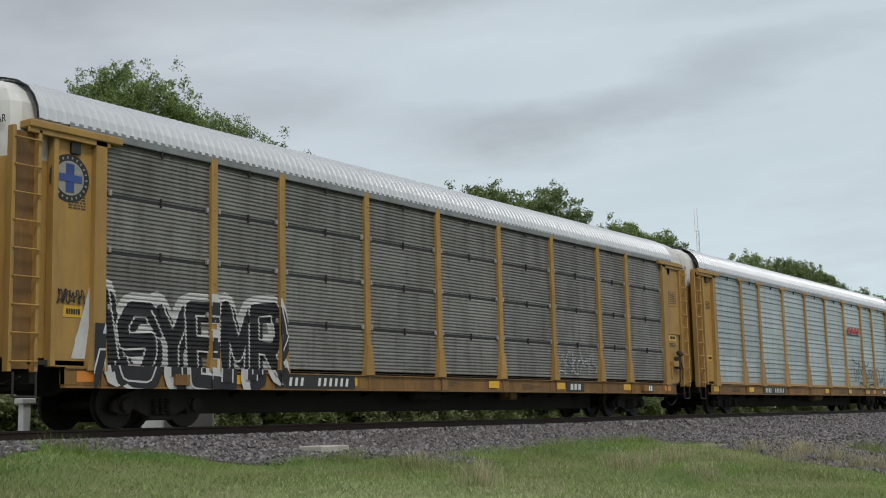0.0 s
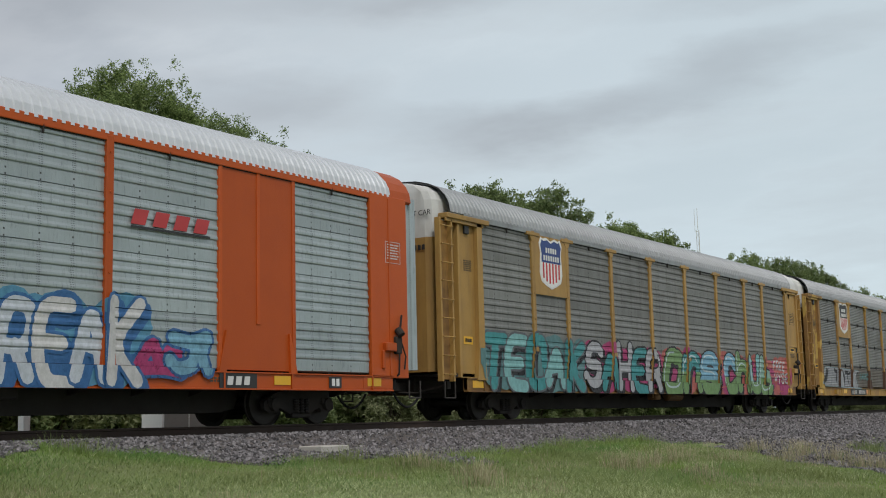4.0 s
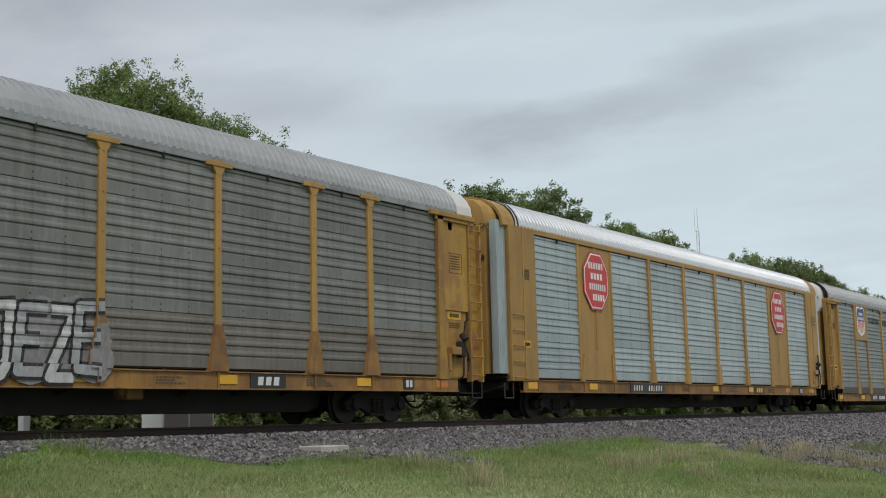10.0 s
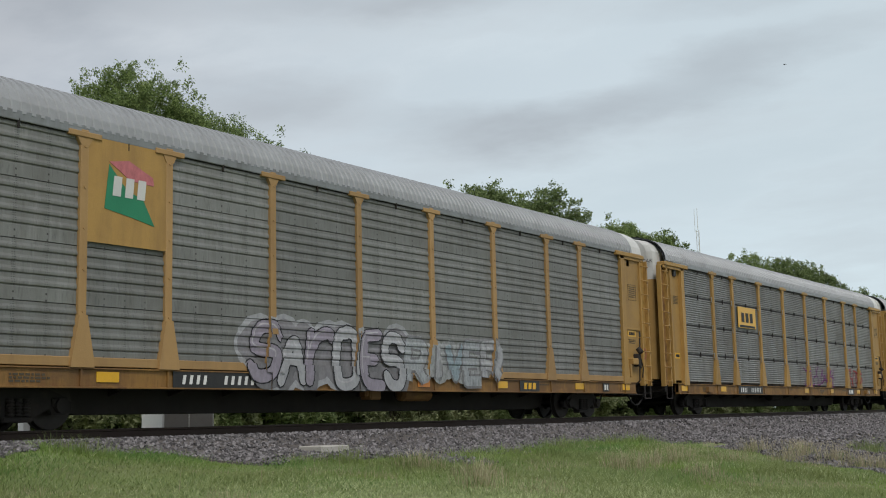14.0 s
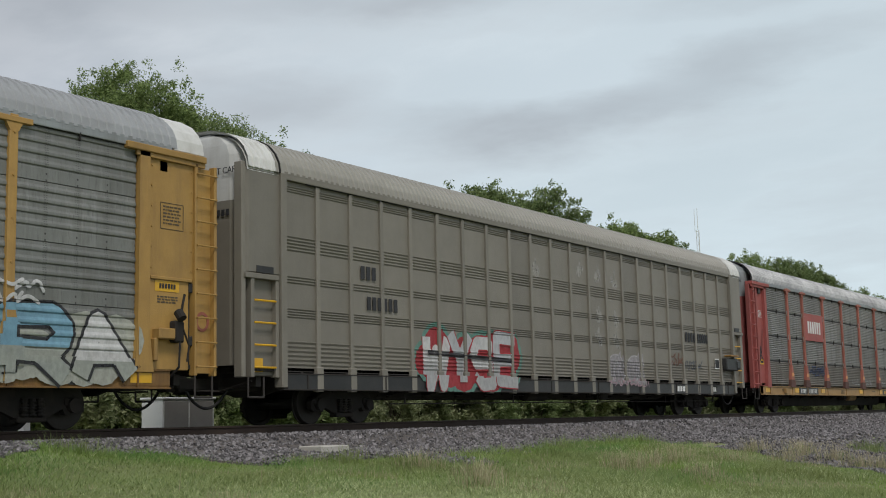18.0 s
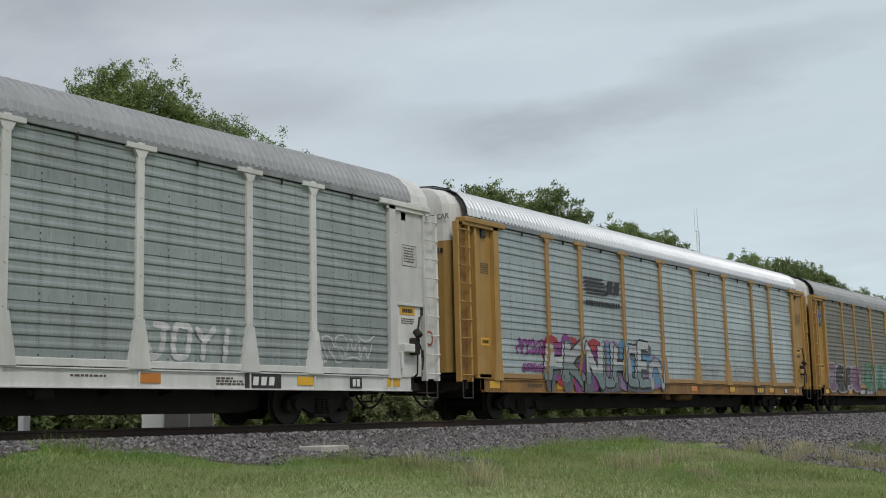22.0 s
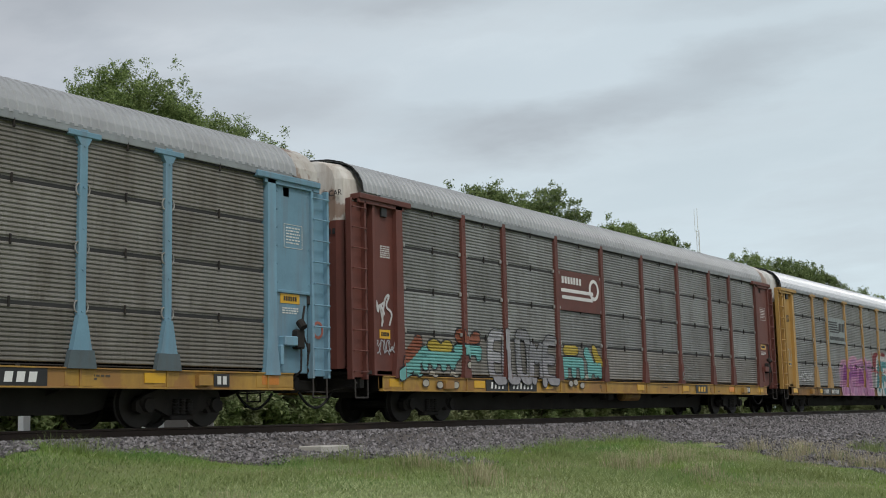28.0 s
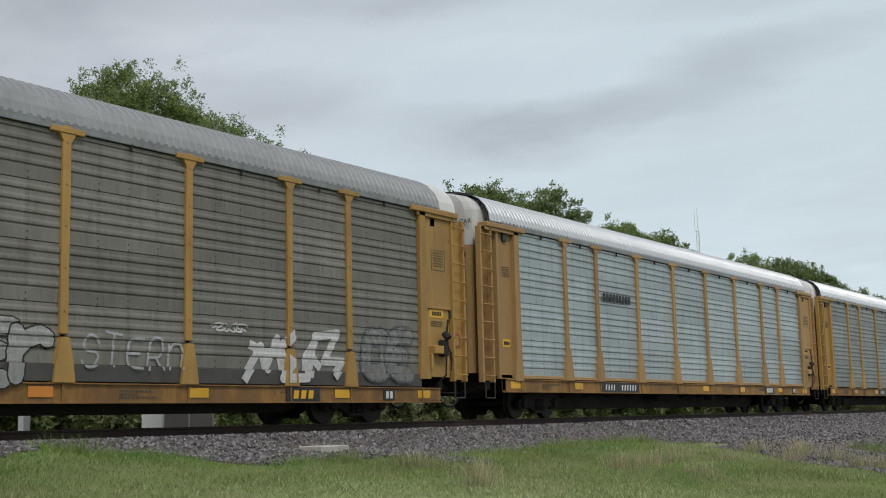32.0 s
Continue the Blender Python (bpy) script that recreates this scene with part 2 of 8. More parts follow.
RUST = (0.17, 0.085, 0.04)
GRIME = (0.07, 0.062, 0.05)
M = {
    "yellow": mat("yellow_paint", (0.41, 0.245, 0.068), 0.55, dark=(0.27, 0.15, 0.045), amount=0.5, streak=0.4, streak_col=(0.15, 0.09, 0.045)),
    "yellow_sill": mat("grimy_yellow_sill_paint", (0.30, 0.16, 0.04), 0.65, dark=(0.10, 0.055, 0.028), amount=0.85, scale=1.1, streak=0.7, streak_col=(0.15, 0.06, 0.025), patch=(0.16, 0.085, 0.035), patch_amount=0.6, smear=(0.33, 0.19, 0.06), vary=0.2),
    "yellow_peeled": mat("peeling_yellow_paint", (0.30, 0.165, 0.045), 0.65, dark=(0.17, 0.085, 0.03), amount=0.6, streak=0.5, streak_col=RUST, patch=(0.56, 0.37, 0.09), patch_amount=0.85),
    "yellow_rust": mat("rust_stained_yellow_paint", (0.30, 0.165, 0.05), 0.7, dark=(0.12, 0.06, 0.03), amount=0.8, scale=2.2, streak=0.5, streak_col=RUST, patch=(0.16, 0.075, 0.035), patch_amount=0.6),
    "rust_shoe": mat("rusted_brown_post_foot", (0.085, 0.04, 0.026), 0.75, dark=(0.045, 0.026, 0.02), amount=0.6, scale=3, streak=0.4, streak_col=(0.2, 0.11, 0.04)),
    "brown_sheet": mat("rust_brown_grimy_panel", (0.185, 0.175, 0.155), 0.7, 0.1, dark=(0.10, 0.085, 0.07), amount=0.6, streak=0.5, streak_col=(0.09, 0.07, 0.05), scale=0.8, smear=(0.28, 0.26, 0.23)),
    "yellow_worn": mat("faded_yellow_paint", (0.42, 0.25, 0.05), 0.6, dark=(0.2, 0.1, 0.035), amount=0.6, streak=0.5, streak_col=RUST, patch=(0.28, 0.14, 0.05), patch_amount=0.7),
    "flashing": mat("dull_steel_flashing", (0.30, 0.32, 0.33), 0.5, 0.3, dark=(0.17, 0.17, 0.165), amount=0.6, streak=0.4, streak_col=(0.10, 0.085, 0.07)),
    "tan": mat("tan_paint", (0.39, 0.24, 0.095), 0.6, dark=(0.26, 0.15, 0.06), amount=0.4, streak=0.3, streak_col=(0.18, 0.11, 0.06)),
    "orange": mat("orange_paint", (0.47, 0.082, 0.010), 0.45, dark=(0.36, 0.058, 0.009), amount=0.35, streak=0.15, spec=0.35),
    "red": mat("faded_red_paint", (0.34, 0.085, 0.075), 0.65, dark=(0.22, 0.055, 0.05), amount=0.55, streak=0.4, streak_col=(0.2, 0.09, 0.08)),
    "salmon": mat("weathered_orange_red_paint", (0.35, 0.115, 0.085), 0.65, dark=(0.26, 0.08, 0.05), amount=0.6, streak=0.4, streak_col=RUST),
    "blue": mat("light_blue_paint", (0.17, 0.32, 0.42), 0.6, dark=(0.10, 0.19, 0.25), amount=0.4, streak=0.35, streak_col=RUST),
    "brown": mat("oxide_red_paint", (0.135, 0.043, 0.032), 0.6, dark=(0.075, 0.03, 0.025), amount=0.5, streak=0.3),
    "white": mat("white_paint", (0.66, 0.66, 0.64), 0.5, dark=(0.42, 0.41, 0.38), amount=0.4, streak=0.3, streak_col=(0.3, 0.27, 0.22)),
    "grey": mat("warm_grey_paint", (0.215, 0.198, 0.165), 0.5, dark=(0.152, 0.138, 0.115), amount=0.4, streak=0.2),
    "white_rusty": mat("rust_stained_white_paint", (0.6, 0.58, 0.54), 0.6, dark=(0.36, 0.30, 0.24), amount=0.5, streak=0.5, streak_col=(0.2, 0.1, 0.05), patch=(0.17, 0.075, 0.035), patch_amount=0.7),
    "roof_white": mat("bright_galvanised_roof", (0.69, 0.71, 0.74), 0.38, 0.35, dark=(0.50, 0.515, 0.53), amount=0.35),
    "roof_grey": mat("dull_galvanised_roof", (0.36, 0.37, 0.38), 0.5, 0.25, dark=(0.24, 0.24, 0.245), amount=0.5),
    "roof_patchy": mat("stained_roof", (0.46, 0.46, 0.46), 0.5, 0.2, dark=(0.14, 0.135, 0.14), amount=0.75, scale=0.9, patch=(0.2, 0.19, 0.2), patch_amount=0.35),
    "roof_beige": mat("beige_grey_roof", (0.33, 0.315, 0.28), 0.5, 0.1, dark=(0.23, 0.22, 0.19), amount=0.4),
    "silver": mat("bright_galvanised_panel", (0.425, 0.48, 0.485), 0.36, 0.5, dark=(0.25, 0.30, 0.305), amount=0.5, streak=0.2, streak_col=(0.2, 0.21, 0.2), scale=0.8, holes=0.55, smear=(0.50, 0.56, 0.56)),
    "steel": mat("weathered_galvanised_panel", (0.265, 0.292, 0.287), 0.5, 0.3, dark=(0.16, 0.18, 0.175), amount=0.6, streak=0.35, streak_col=(0.12, 0.105, 0.09), scale=0.8, holes=0.55, smear=(0.38, 0.40, 0.38)),
    "steel_teal": mat("greenish_galvanised_panel", (0.33, 0.375, 0.365), 0.48, 0.3, dark=(0.22, 0.255, 0.25), amount=0.45, streak=0.25, streak_col=(0.12, 0.12, 0.11), scale=0.8, holes=0.55, smear=(0.46, 0.51, 0.50)),
    "dark": mat("dark_weathered_panel", (0.27, 0.265, 0.25), 0.5, 0.25, dark=(0.135, 0.125, 0.112), amount=0.6, streak=0.55, streak_col=(0.06, 0.05, 0.042), scale=0.8, smear=(0.31, 0.31, 0.29)),
    "steel_dim": mat("dull_brownish_galvanised_panel", (0.222, 0.228, 0.216), 0.55, 0.25, dark=(0.135, 0.135, 0.125), amount=0.6, streak=0.4, streak_col=(0.105, 0.09, 0.075), scale=0.8, holes=0.55, smear=(0.33, 0.335, 0.32)),
    "mid_brown": mat("brownish_weathered_panel", (0.245, 0.233, 0.212), 0.6, 0.2, dark=(0.13, 0.115, 0.098), amount=0.65, streak=0.5, streak_col=(0.10, 0.08, 0.062), scale=0.8, smear=(0.32, 0.31, 0.285)),
    "mid": mat("mid_grey_weathered_panel", (0.30, 0.305, 0.295), 0.5, 0.3, dark=(0.15, 0.143, 0.128), amount=0.65, streak=0.45, streak_col=(0.11, 0.095, 0.08), scale=0.8, smear=(0.34, 0.345, 0.325)),
    "olive": mat("olive_grey_grimy_panel", (0.20, 0.195, 0.172), 0.6, 0.15, dark=(0.12, 0.112, 0.097), amount=0.55, streak=0.4, streak_col=(0.10, 0.088, 0.072), scale=0.8, holes=0.55, smear=(0.29, 0.285, 0.26)),
    "under": mat("dark_underframe", (0.05, 0.046, 0.043), 0.85, dark=(0.026, 0.023, 0.021), amount=0.5, streak=0.15, streak_col=(0.06, 0.04, 0.03), spec=0.2),
    "truck": mat("dusty_cast_steel", (0.034, 0.031, 0.029), 0.85, dark=(0.018, 0.016, 0.015), amount=0.5, patch=(0.048, 0.04, 0.034), patch_amount=0.5, spec=0.2),
    "wheel": mat("wheel_steel", (0.035, 0.03, 0.026), 0.65, 0.3, dark=(0.016, 0.014, 0.012), amount=0.5),
    # hoses, and the strip whose black stands for the shaded roof gap
    "rubber_and_gap": mat("black_rubber_and_gap", (0.018, 0.018, 0.018), 0.75, amount=0.3),
    "black": mat("black_paint", (0.02, 0.02, 0.021), 0.5, dark=(0.05, 0.048, 0.045), amount=0.5),
    "clamp": mat("dull_pale_steel_clamp", (0.34, 0.33, 0.31), 0.5, 0.2, dark=(0.2, 0.19, 0.175), amount=0.7, scale=9),
    "base_grey": mat("grimy_grey_base_rail", (0.075, 0.075, 0.072), 0.65, dark=(0.04, 0.038, 0.034), amount=0.6, streak=0.3, streak_col=GRIME),
    # dark colour that stands for the shade inside gaps and slots
    "gap": mat("dark_gap", (0.03, 0.03, 0.03), 0.9, amount=0.2),
    "ink_white": mat("white_lettering", (0.72, 0.72, 0.7), 0.6, amount=0.3),
    "ink_black": mat("black_lettering", (0.025, 0.025, 0.028), 0.6, amount=0.3),
    "faded_ink": mat("faded_black_stencil", (0.09, 0.07, 0.045), 0.6, amount=0.4),
    "ink_blue": mat("blue_lettering", (0.035, 0.07, 0.24), 0.55, amount=0.3),
    "ink_red": mat("red_lettering", (0.55, 0.055, 0.06), 0.55, amount=0.3),
    "ink_green": mat("green_lettering", (0.02, 0.22, 0.11), 0.55, amount=0.3),
    "ink_yellow": mat("yellow_lettering", (0.70, 0.40, 0.03), 0.5, amount=0.25),
    "refl_yellow": mat("yellow_reflector", (0.72, 0.40, 0.02), 0.35, amount=0.25, streak=0.0),
    "refl_orange": mat("orange_reflector", (0.62, 0.22, 0.03), 0.35, amount=0.25),
    "rail": mat("rusty_rail", (0.055, 0.036, 0.027), 0.7, 0.3, dark=(0.03, 0.021, 0.017), amount=0.5),
    "railhead": mat("worn_rail_head", (0.16, 0.145, 0.13), 0.38, 0.8, dark=(0.07, 0.055, 0.045), amount=0.5),
    "tie": mat("creosoted_wood", (0.045, 0.036, 0.03), 0.85, dark=(0.02, 0.017, 0.015), amount=0.6),
    "concrete": mat("concrete", (0.46, 0.44, 0.40), 0.85, dark=(0.22, 0.205, 0.185), amount=0.5, bump=0.4),
    "box": mat("white_painted_steel", (0.84, 0.85, 0.85), 0.45, dark=(0.66, 0.66, 0.65), amount=0.3),
    "box_door": mat("grey_cabinet_door", (0.33, 0.315, 0.30), 0.6, dark=(0.2, 0.185, 0.17), amount=0.4),
    "bark": mat("tree_bark", (0.085, 0.065, 0.048), 0.9, dark=(0.04, 0.032, 0.025), amount=0.6, bump=0.6, scale=6),
    "plumage": mat("dark_plumage", (0.035, 0.033, 0.032), 0.8, amount=0.4),
    "blue_dim": mat("grimy_blue_grey_paint", (0.085, 0.115, 0.13), 0.7, dark=(0.05, 0.06, 0.062), amount=0.6, streak=0.4, streak_col=(0.09, 0.075, 0.06)),
    "red_dim": mat("grimy_dark_red_paint", (0.11, 0.045, 0.035), 0.7, dark=(0.06, 0.035, 0.028), amount=0.6, streak=0.4, streak_col=GRIME),
}
PAINT = {}


def spray(col, thin=0.3):
    """Spray paint of one colour; the thinner it is, the more of the sheet shows."""
    if (col, thin) not in PAINT:
        PAINT[col, thin] = mat("spray_paint", col, 0.55, dark=tuple(c * 0.72 for c in col), amount=0.4, vary=0.05, fine=0.15, thin=thin)
    return PAINT[col, thin]


# ------------------------------------------------------------------ mesh helpers


class Shape:
    """Collects vertices and faces for one mesh."""

    def __init__(self):
        self.v, self.f = [], []

    def add(self, vs, fs):
        n = len(self.v)
        self.v += [tuple(p) for p in vs]
        self.f += [tuple(n + i for i in f) for f in fs]
        return self

    def box(self, x0, x1, y0, y1, z0, z1):
        vs = [(x, y, z) for x in (x0, x1) for y in (y0, y1) for z in (z0, z1)]
        return self.add(vs, [(0, 1, 3, 2), (4, 6, 7, 5), (0, 4, 5, 1), (2, 3, 7, 6), (0, 2, 6, 4), (1, 5, 7, 3)])

    def soft(self, x0, x1, y0, y1, z0, z1, c=0.02):
        """A box with chamfered edges."""
        cx, cy, cz = (x0 + x1) / 2, (y0 + y1) / 2, (z0 + z1) / 2
        hx, hy, hz = abs(x1 - x0) / 2, abs(y1 - y0) / 2, abs(z1 - z0) / 2
        c = min(c, hx * 0.9, hy * 0.9, hz * 0.9)
        bm = bmesh.new()
        bmesh.ops.create_cube(bm, size=2.0)
        for w in bm.verts:
            w.co = Vector((cx + w.co.x * hx, cy + w.co.y * hy, cz + w.co.z * hz))
        bmesh.ops.bevel(bm, geom=list(bm.edges), offset=c, segments=1, affect="EDGES")
        bm.verts.index_update()
        self.add([w.co[:] for w in bm.verts], [[w.index for w in f.verts] for f in bm.faces])
        bm.free()
        return self

    def extrude(self, poly, axis, a, b, close=True):
        """A closed outline pushed along an axis: poly holds the two other coordinates."""
        n = len(poly)
        put = {"x": lambda p, s: (s, p[0], p[1]), "y": lambda p, s: (p[0], s, p[1]), "z": lambda p, s: (p[0], p[1], s)}[axis]
        vs = [put(p, a) for p in poly] + [put(p, b) for p in poly]
        fs = [(i, (i + 1) % n, n + (i + 1) % n, n + i) for i in range(n)]
        if close:
            fs += [tuple(range(n))[::-1], tuple(range(n, 2 * n))]
        return self.add(vs, fs)

    def tube(self, p, q, r, n=8, r2=None):
        p, q = Vector(p), Vector(q)
        d = (q - p).normalized()
        u = d.orthogonal().normalized()
        w = d.cross(u)
        r2 = r if r2 is None else r2
        vs = [p + (u * math.cos(k * math.tau / n) + w * math.sin(k * math.tau / n)) * r for k in range(n)]
        vs += [q + (u * math.cos(k * math.tau / n) + w * math.sin(k * math.tau / n)) * r2 for k in range(n)]
        fs = [(k, (k + 1) % n, n + (k + 1) % n, n + k) for k in range(n)] + [tuple(range(n))[::-1], tuple(range(n, 2 * n))]
        return self.add(vs, fs)

    def path(self, pts, r, n=6):
        for a, b in zip(pts[:-1], pts[1:]):
            self.tube(a, b, r, n)
        return self

    def lathe(self, prof, axis_y=True, n=24):
        """A turned shape round the y axis: prof holds (y, radius)."""
        m = len(prof)
        vs = [(r * math.cos(k * math.tau / n), y, r * math.sin(k * math.tau / n)) for y, r in prof for k in range(n)]
        fs = [(j * n + k, j * n + (k + 1) % n, (j + 1) * n + (k + 1) % n, (j + 1) * n + k) for j in range(m - 1) for k in range(n)]
        return self.add(vs, fs)

    def mesh(self, name, smooth=False):
        me = bpy.data.meshes.new(name)
        me.from_pydata(self.v, [], self.f)
        bm = bmesh.new()
        bm.from_mesh(me)
        bmesh.ops.recalc_face_normals(bm, faces=bm.faces)
        bm.to_mesh(me)
        bm.free()
        me.materials.append(None)
        if smooth:
            me.shade_smooth()
        return me

    def raw(self, name):
        """The same with the faces as they are, for large meshes."""
        me = bpy.data.meshes.new(name)
        me.from_pydata(self.v, [], self.f)
        me.materials.append(None)
        return me


def part(name, mesh, material, parent=None, loc=(0, 0, 0), label="", turn=0.0, flip=False, second=None):
    """Links a mesh as one object under a thing or a part. flip: turned half round z. second: its worn-paint faces."""
    ob = new(name, mesh)
    ob.parent = parent
    ob.location = loc
    if flip or turn:
        ob.rotation_euler = (0, turn, math.pi if flip else 0)
    ob.material_slots[0].link = "OBJECT"
    ob.material_slots[0].material = material
    if second:
        ob.material_slots[1].link = "OBJECT"
        ob.material_slots[1].material = second
    if label:
        ob["label"] = label
    return ob


def thing(name, label, category, group="", kind="", loc=(0, 0, 0)):
    ob = new(name)
    ob.location = loc
    return tagged(ob, label, category, group, kind)


# ------------------------------------------------------------------ the lie of the land


def lerp(x, pts):
    if x <= pts[0][0]:
        return pts[0][1]
    for (a, u), (b, w) in zip(pts[:-1], pts[1:]):
        if x <= b:
            return u + (w - u) * (x - a) / (b - a)
    return pts[-1][1]


EDGE = [(-400, -3.4), (9, -3.4), (11, -3.4), (12, -2.9), (12.8, -2.2), (13.9, -2.05), (14.6, -2.5), (15.2, -3.0), (15.6, -4.4), (16.2, -4.3), (16.9, -4.0), (18.0, -4.3), (18.3, -5.0), (18.7, -6.6), (19.2, -6.6), (19.8, -5.5), (20.4, -4.7), (23.2, -4.9),
        (24.9, -4.3), (26.6, -4.05), (29.3, -4.3), (30.7, -5.2), (31.6, -6.8), (400, -6.8)]


def gravel_edge(x):
    """y at which the near gravel gives way to grass."""
    return lerp(x, EDGE) + 0.12 * math.sin(x * 1.7) + 0.1 * math.sin(x * 5.1 + 1)


def drive_edge(y):
    """x at which the grass gives way to a gravelled strip that leads off from the line."""
    return 29.9 - (-6.4 - y) * 1.0 + 0.35 * math.sin(y * 2.1) + 0.2 * math.sin(y * 5.3)


def lawn(x, y):
    """Height of the plain ground under grass and ballast."""
    if y < 0:
        z = -0.50 + 0.07 * (y + 2.2)
        z = max(z, -1.62)
        bank = math.exp(-((x - 11.0) / 3.3) ** 2) * max(0.0, 1 - abs(y + 2.7) / 2.2) * 0.33
        return z + bank + 0.03 * math.sin(x * 0.9 + y * 0.6) + 0.02 * math.sin(x * 2.3 - y * 1.9)
    return -0.55 - 0.12 * min(1, y / 8) + 0.05 * math.sin(x * 0.5) * math.sin(y * 0.7)


def bed(x, y):
    """Height of the ballast."""
    a = abs(y)
    return -0.2 if a < 1.75 else -0.2 - (a - 1.75) * 0.32


def ground_z(x, y):
    return lawn(x, y)


def grid_mesh(name, xs, ys, fn):
    s = Shape()
    nx, ny = len(xs), len(ys)
    s.v = [(x, y, fn(x, y)) for x in xs for y in ys]
    s.f = [(i * ny + j, (i + 1) * ny + j, (i + 1) * ny + j + 1, i * ny + j + 1) for i in range(nx - 1) for j in range(ny - 1)]
    return s.raw(name)


def spread(lo, hi, step, far):
    """Even steps from lo to hi, then growing ones out to far on both sides."""
    out = [lo + step * i for i in range(int((hi - lo) / step) + 1)]
    d, a, b = step, out[0], out[-1]
    left, right = [], []
    while b < far:
        d *= 1.5
        a, b = a - d, b + d
        left.append(a)
        right.append(b)
    return left[::-1] + out + right


def ground_material():
    m = mat("grassy_soil", (0.21, 0.255, 0.10), 0.9, dark=(0.14, 0.18, 0.062), amount=0.8, scale=0.7, patch=(0.14, 0.125, 0.06), patch_amount=0.35, bump=0.5, vary=0.0)
    return m


def build_ground():
    g = part("ground", grid_mesh("ground", spread(4, 60, 0.5, 2500), spread(-18, 2, 0.4, 2500), ground_z), ground_material())
    tagged(g, "grassy ground beside and beyond the railway line", "ground", kind="structure")
    xs = spread(0, 90, 0.5, 700)
    rows = 40
    s = Shape()
    for x in xs:
        e = gravel_edge(x) - 0.45
        for j in range(rows + 1):
            y = e + (5.2 - e) * j / rows
            dip = -0.25 if j == 0 else 0.0
            s.v.append((x, y, max(bed(x, y), lawn(x, y) + 0.015 + 0.02 * noise.noise((x * 2, y * 2, 0))) + dip))
    n = rows + 1
    s.f = [(i * n + j, (i + 1) * n + j, (i + 1) * n + j + 1, i * n + j + 1) for i in range(len(xs) - 1) for j in range(rows)]
    b = part("ballast_bed", s.raw("ballast_bed"), mat("ballast_fines", (0.15, 0.133, 0.125), 0.95, dark=(0.06, 0.052, 0.05), amount=0.8, scale=9, bump=0.9, fine=0.5, vary=0.0))
    tagged(b, "bed of crushed grey ballast under the track", "ballast", kind="structure")
    s = Shape()
    ys = [-15.0 + 0.35 * i for i in range(26)]
    for y in ys:
        lo = drive_edge(y) - 0.4
        for j in range(31):
            x = lo + (60 - lo) * (j / 30) ** 1.6
            rim = -0.2 if j in (0, 30) or y in (ys[0], ys[-1]) else 0.0
            s.v.append((x, y, lawn(x, y) + 0.012 + 0.015 * noise.noise((x * 2, y * 2, 5)) + rim))
    s.f = [(i * 31 + j, i * 31 + j + 1, (i + 1) * 31 + j + 1, (i + 1) * 31 + j) for i in range(len(ys) - 1) for j in range(30)]
    d = part("gravel_strip", s.raw("gravel_strip"), b.material_slots[0].material)
    tagged(d, "strip of spilled grey gravel beside the ballast", "gravel", kind="structure")


def build_track():
    prof = [(-0.075, -0.19), (0.075, -0.19), (0.075, -0.175), (0.012, -0.155), (0.01, -0.045), (0.036, -0.035), (0.036, -0.006), (0.026, 0.0),
            (-0.026, 0.0), (-0.036, -0.006), (-0.036, -0.035), (-0.01, -0.045), (-0.012, -0.155), (-0.075, -0.175)]
    for side in (-1, 1):
        yc = side * 0.755
        r = part("rail", Shape().extrude([(yc + a, z) for a, z in prof], "x", -700, 900).mesh("rail"), M["rail"])
        tagged(r, "rusty steel rail with a worn running head", "rail", group="rails of the track", kind="structure")
        part("rail_head", Shape().box(-700, 900, yc - 0.024, yc + 0.024, 0.0, 0.003).mesh("rail_head"), M["railhead"], r, label="bright worn running surface")
    tie = Shape().soft(-0.115, 0.115, -1.3, 1.3, -0.36, -0.178, 0.015).mesh("tie")
    plate = Shape().box(-0.09, 0.09, -0.17, 0.17, -0.182, -0.172).mesh("tie_plate")
    anchor = thing("crossties", "row of creosoted wooden crossties half buried in ballast", "crosstie", kind="structure")
    for i in range(300):
        x = -30 + i * 0.53
        part("crosstie", tie, M["tie"], anchor, (x + random.uniform(-0.02, 0.02), random.uniform(-0.03, 0.03), 0))
    s = Shape()
    for i in range(300):
        for side in (-1, 1):
            s.box(-30.09 + i * 0.53, -29.91 + i * 0.53, side * 0.755 - 0.17, side * 0.755 + 0.17, -0.186, -0.172)
    part("tie_plates", s.raw("tie_plates"), M["rail"], anchor, label="rusty tie plates under the rails")


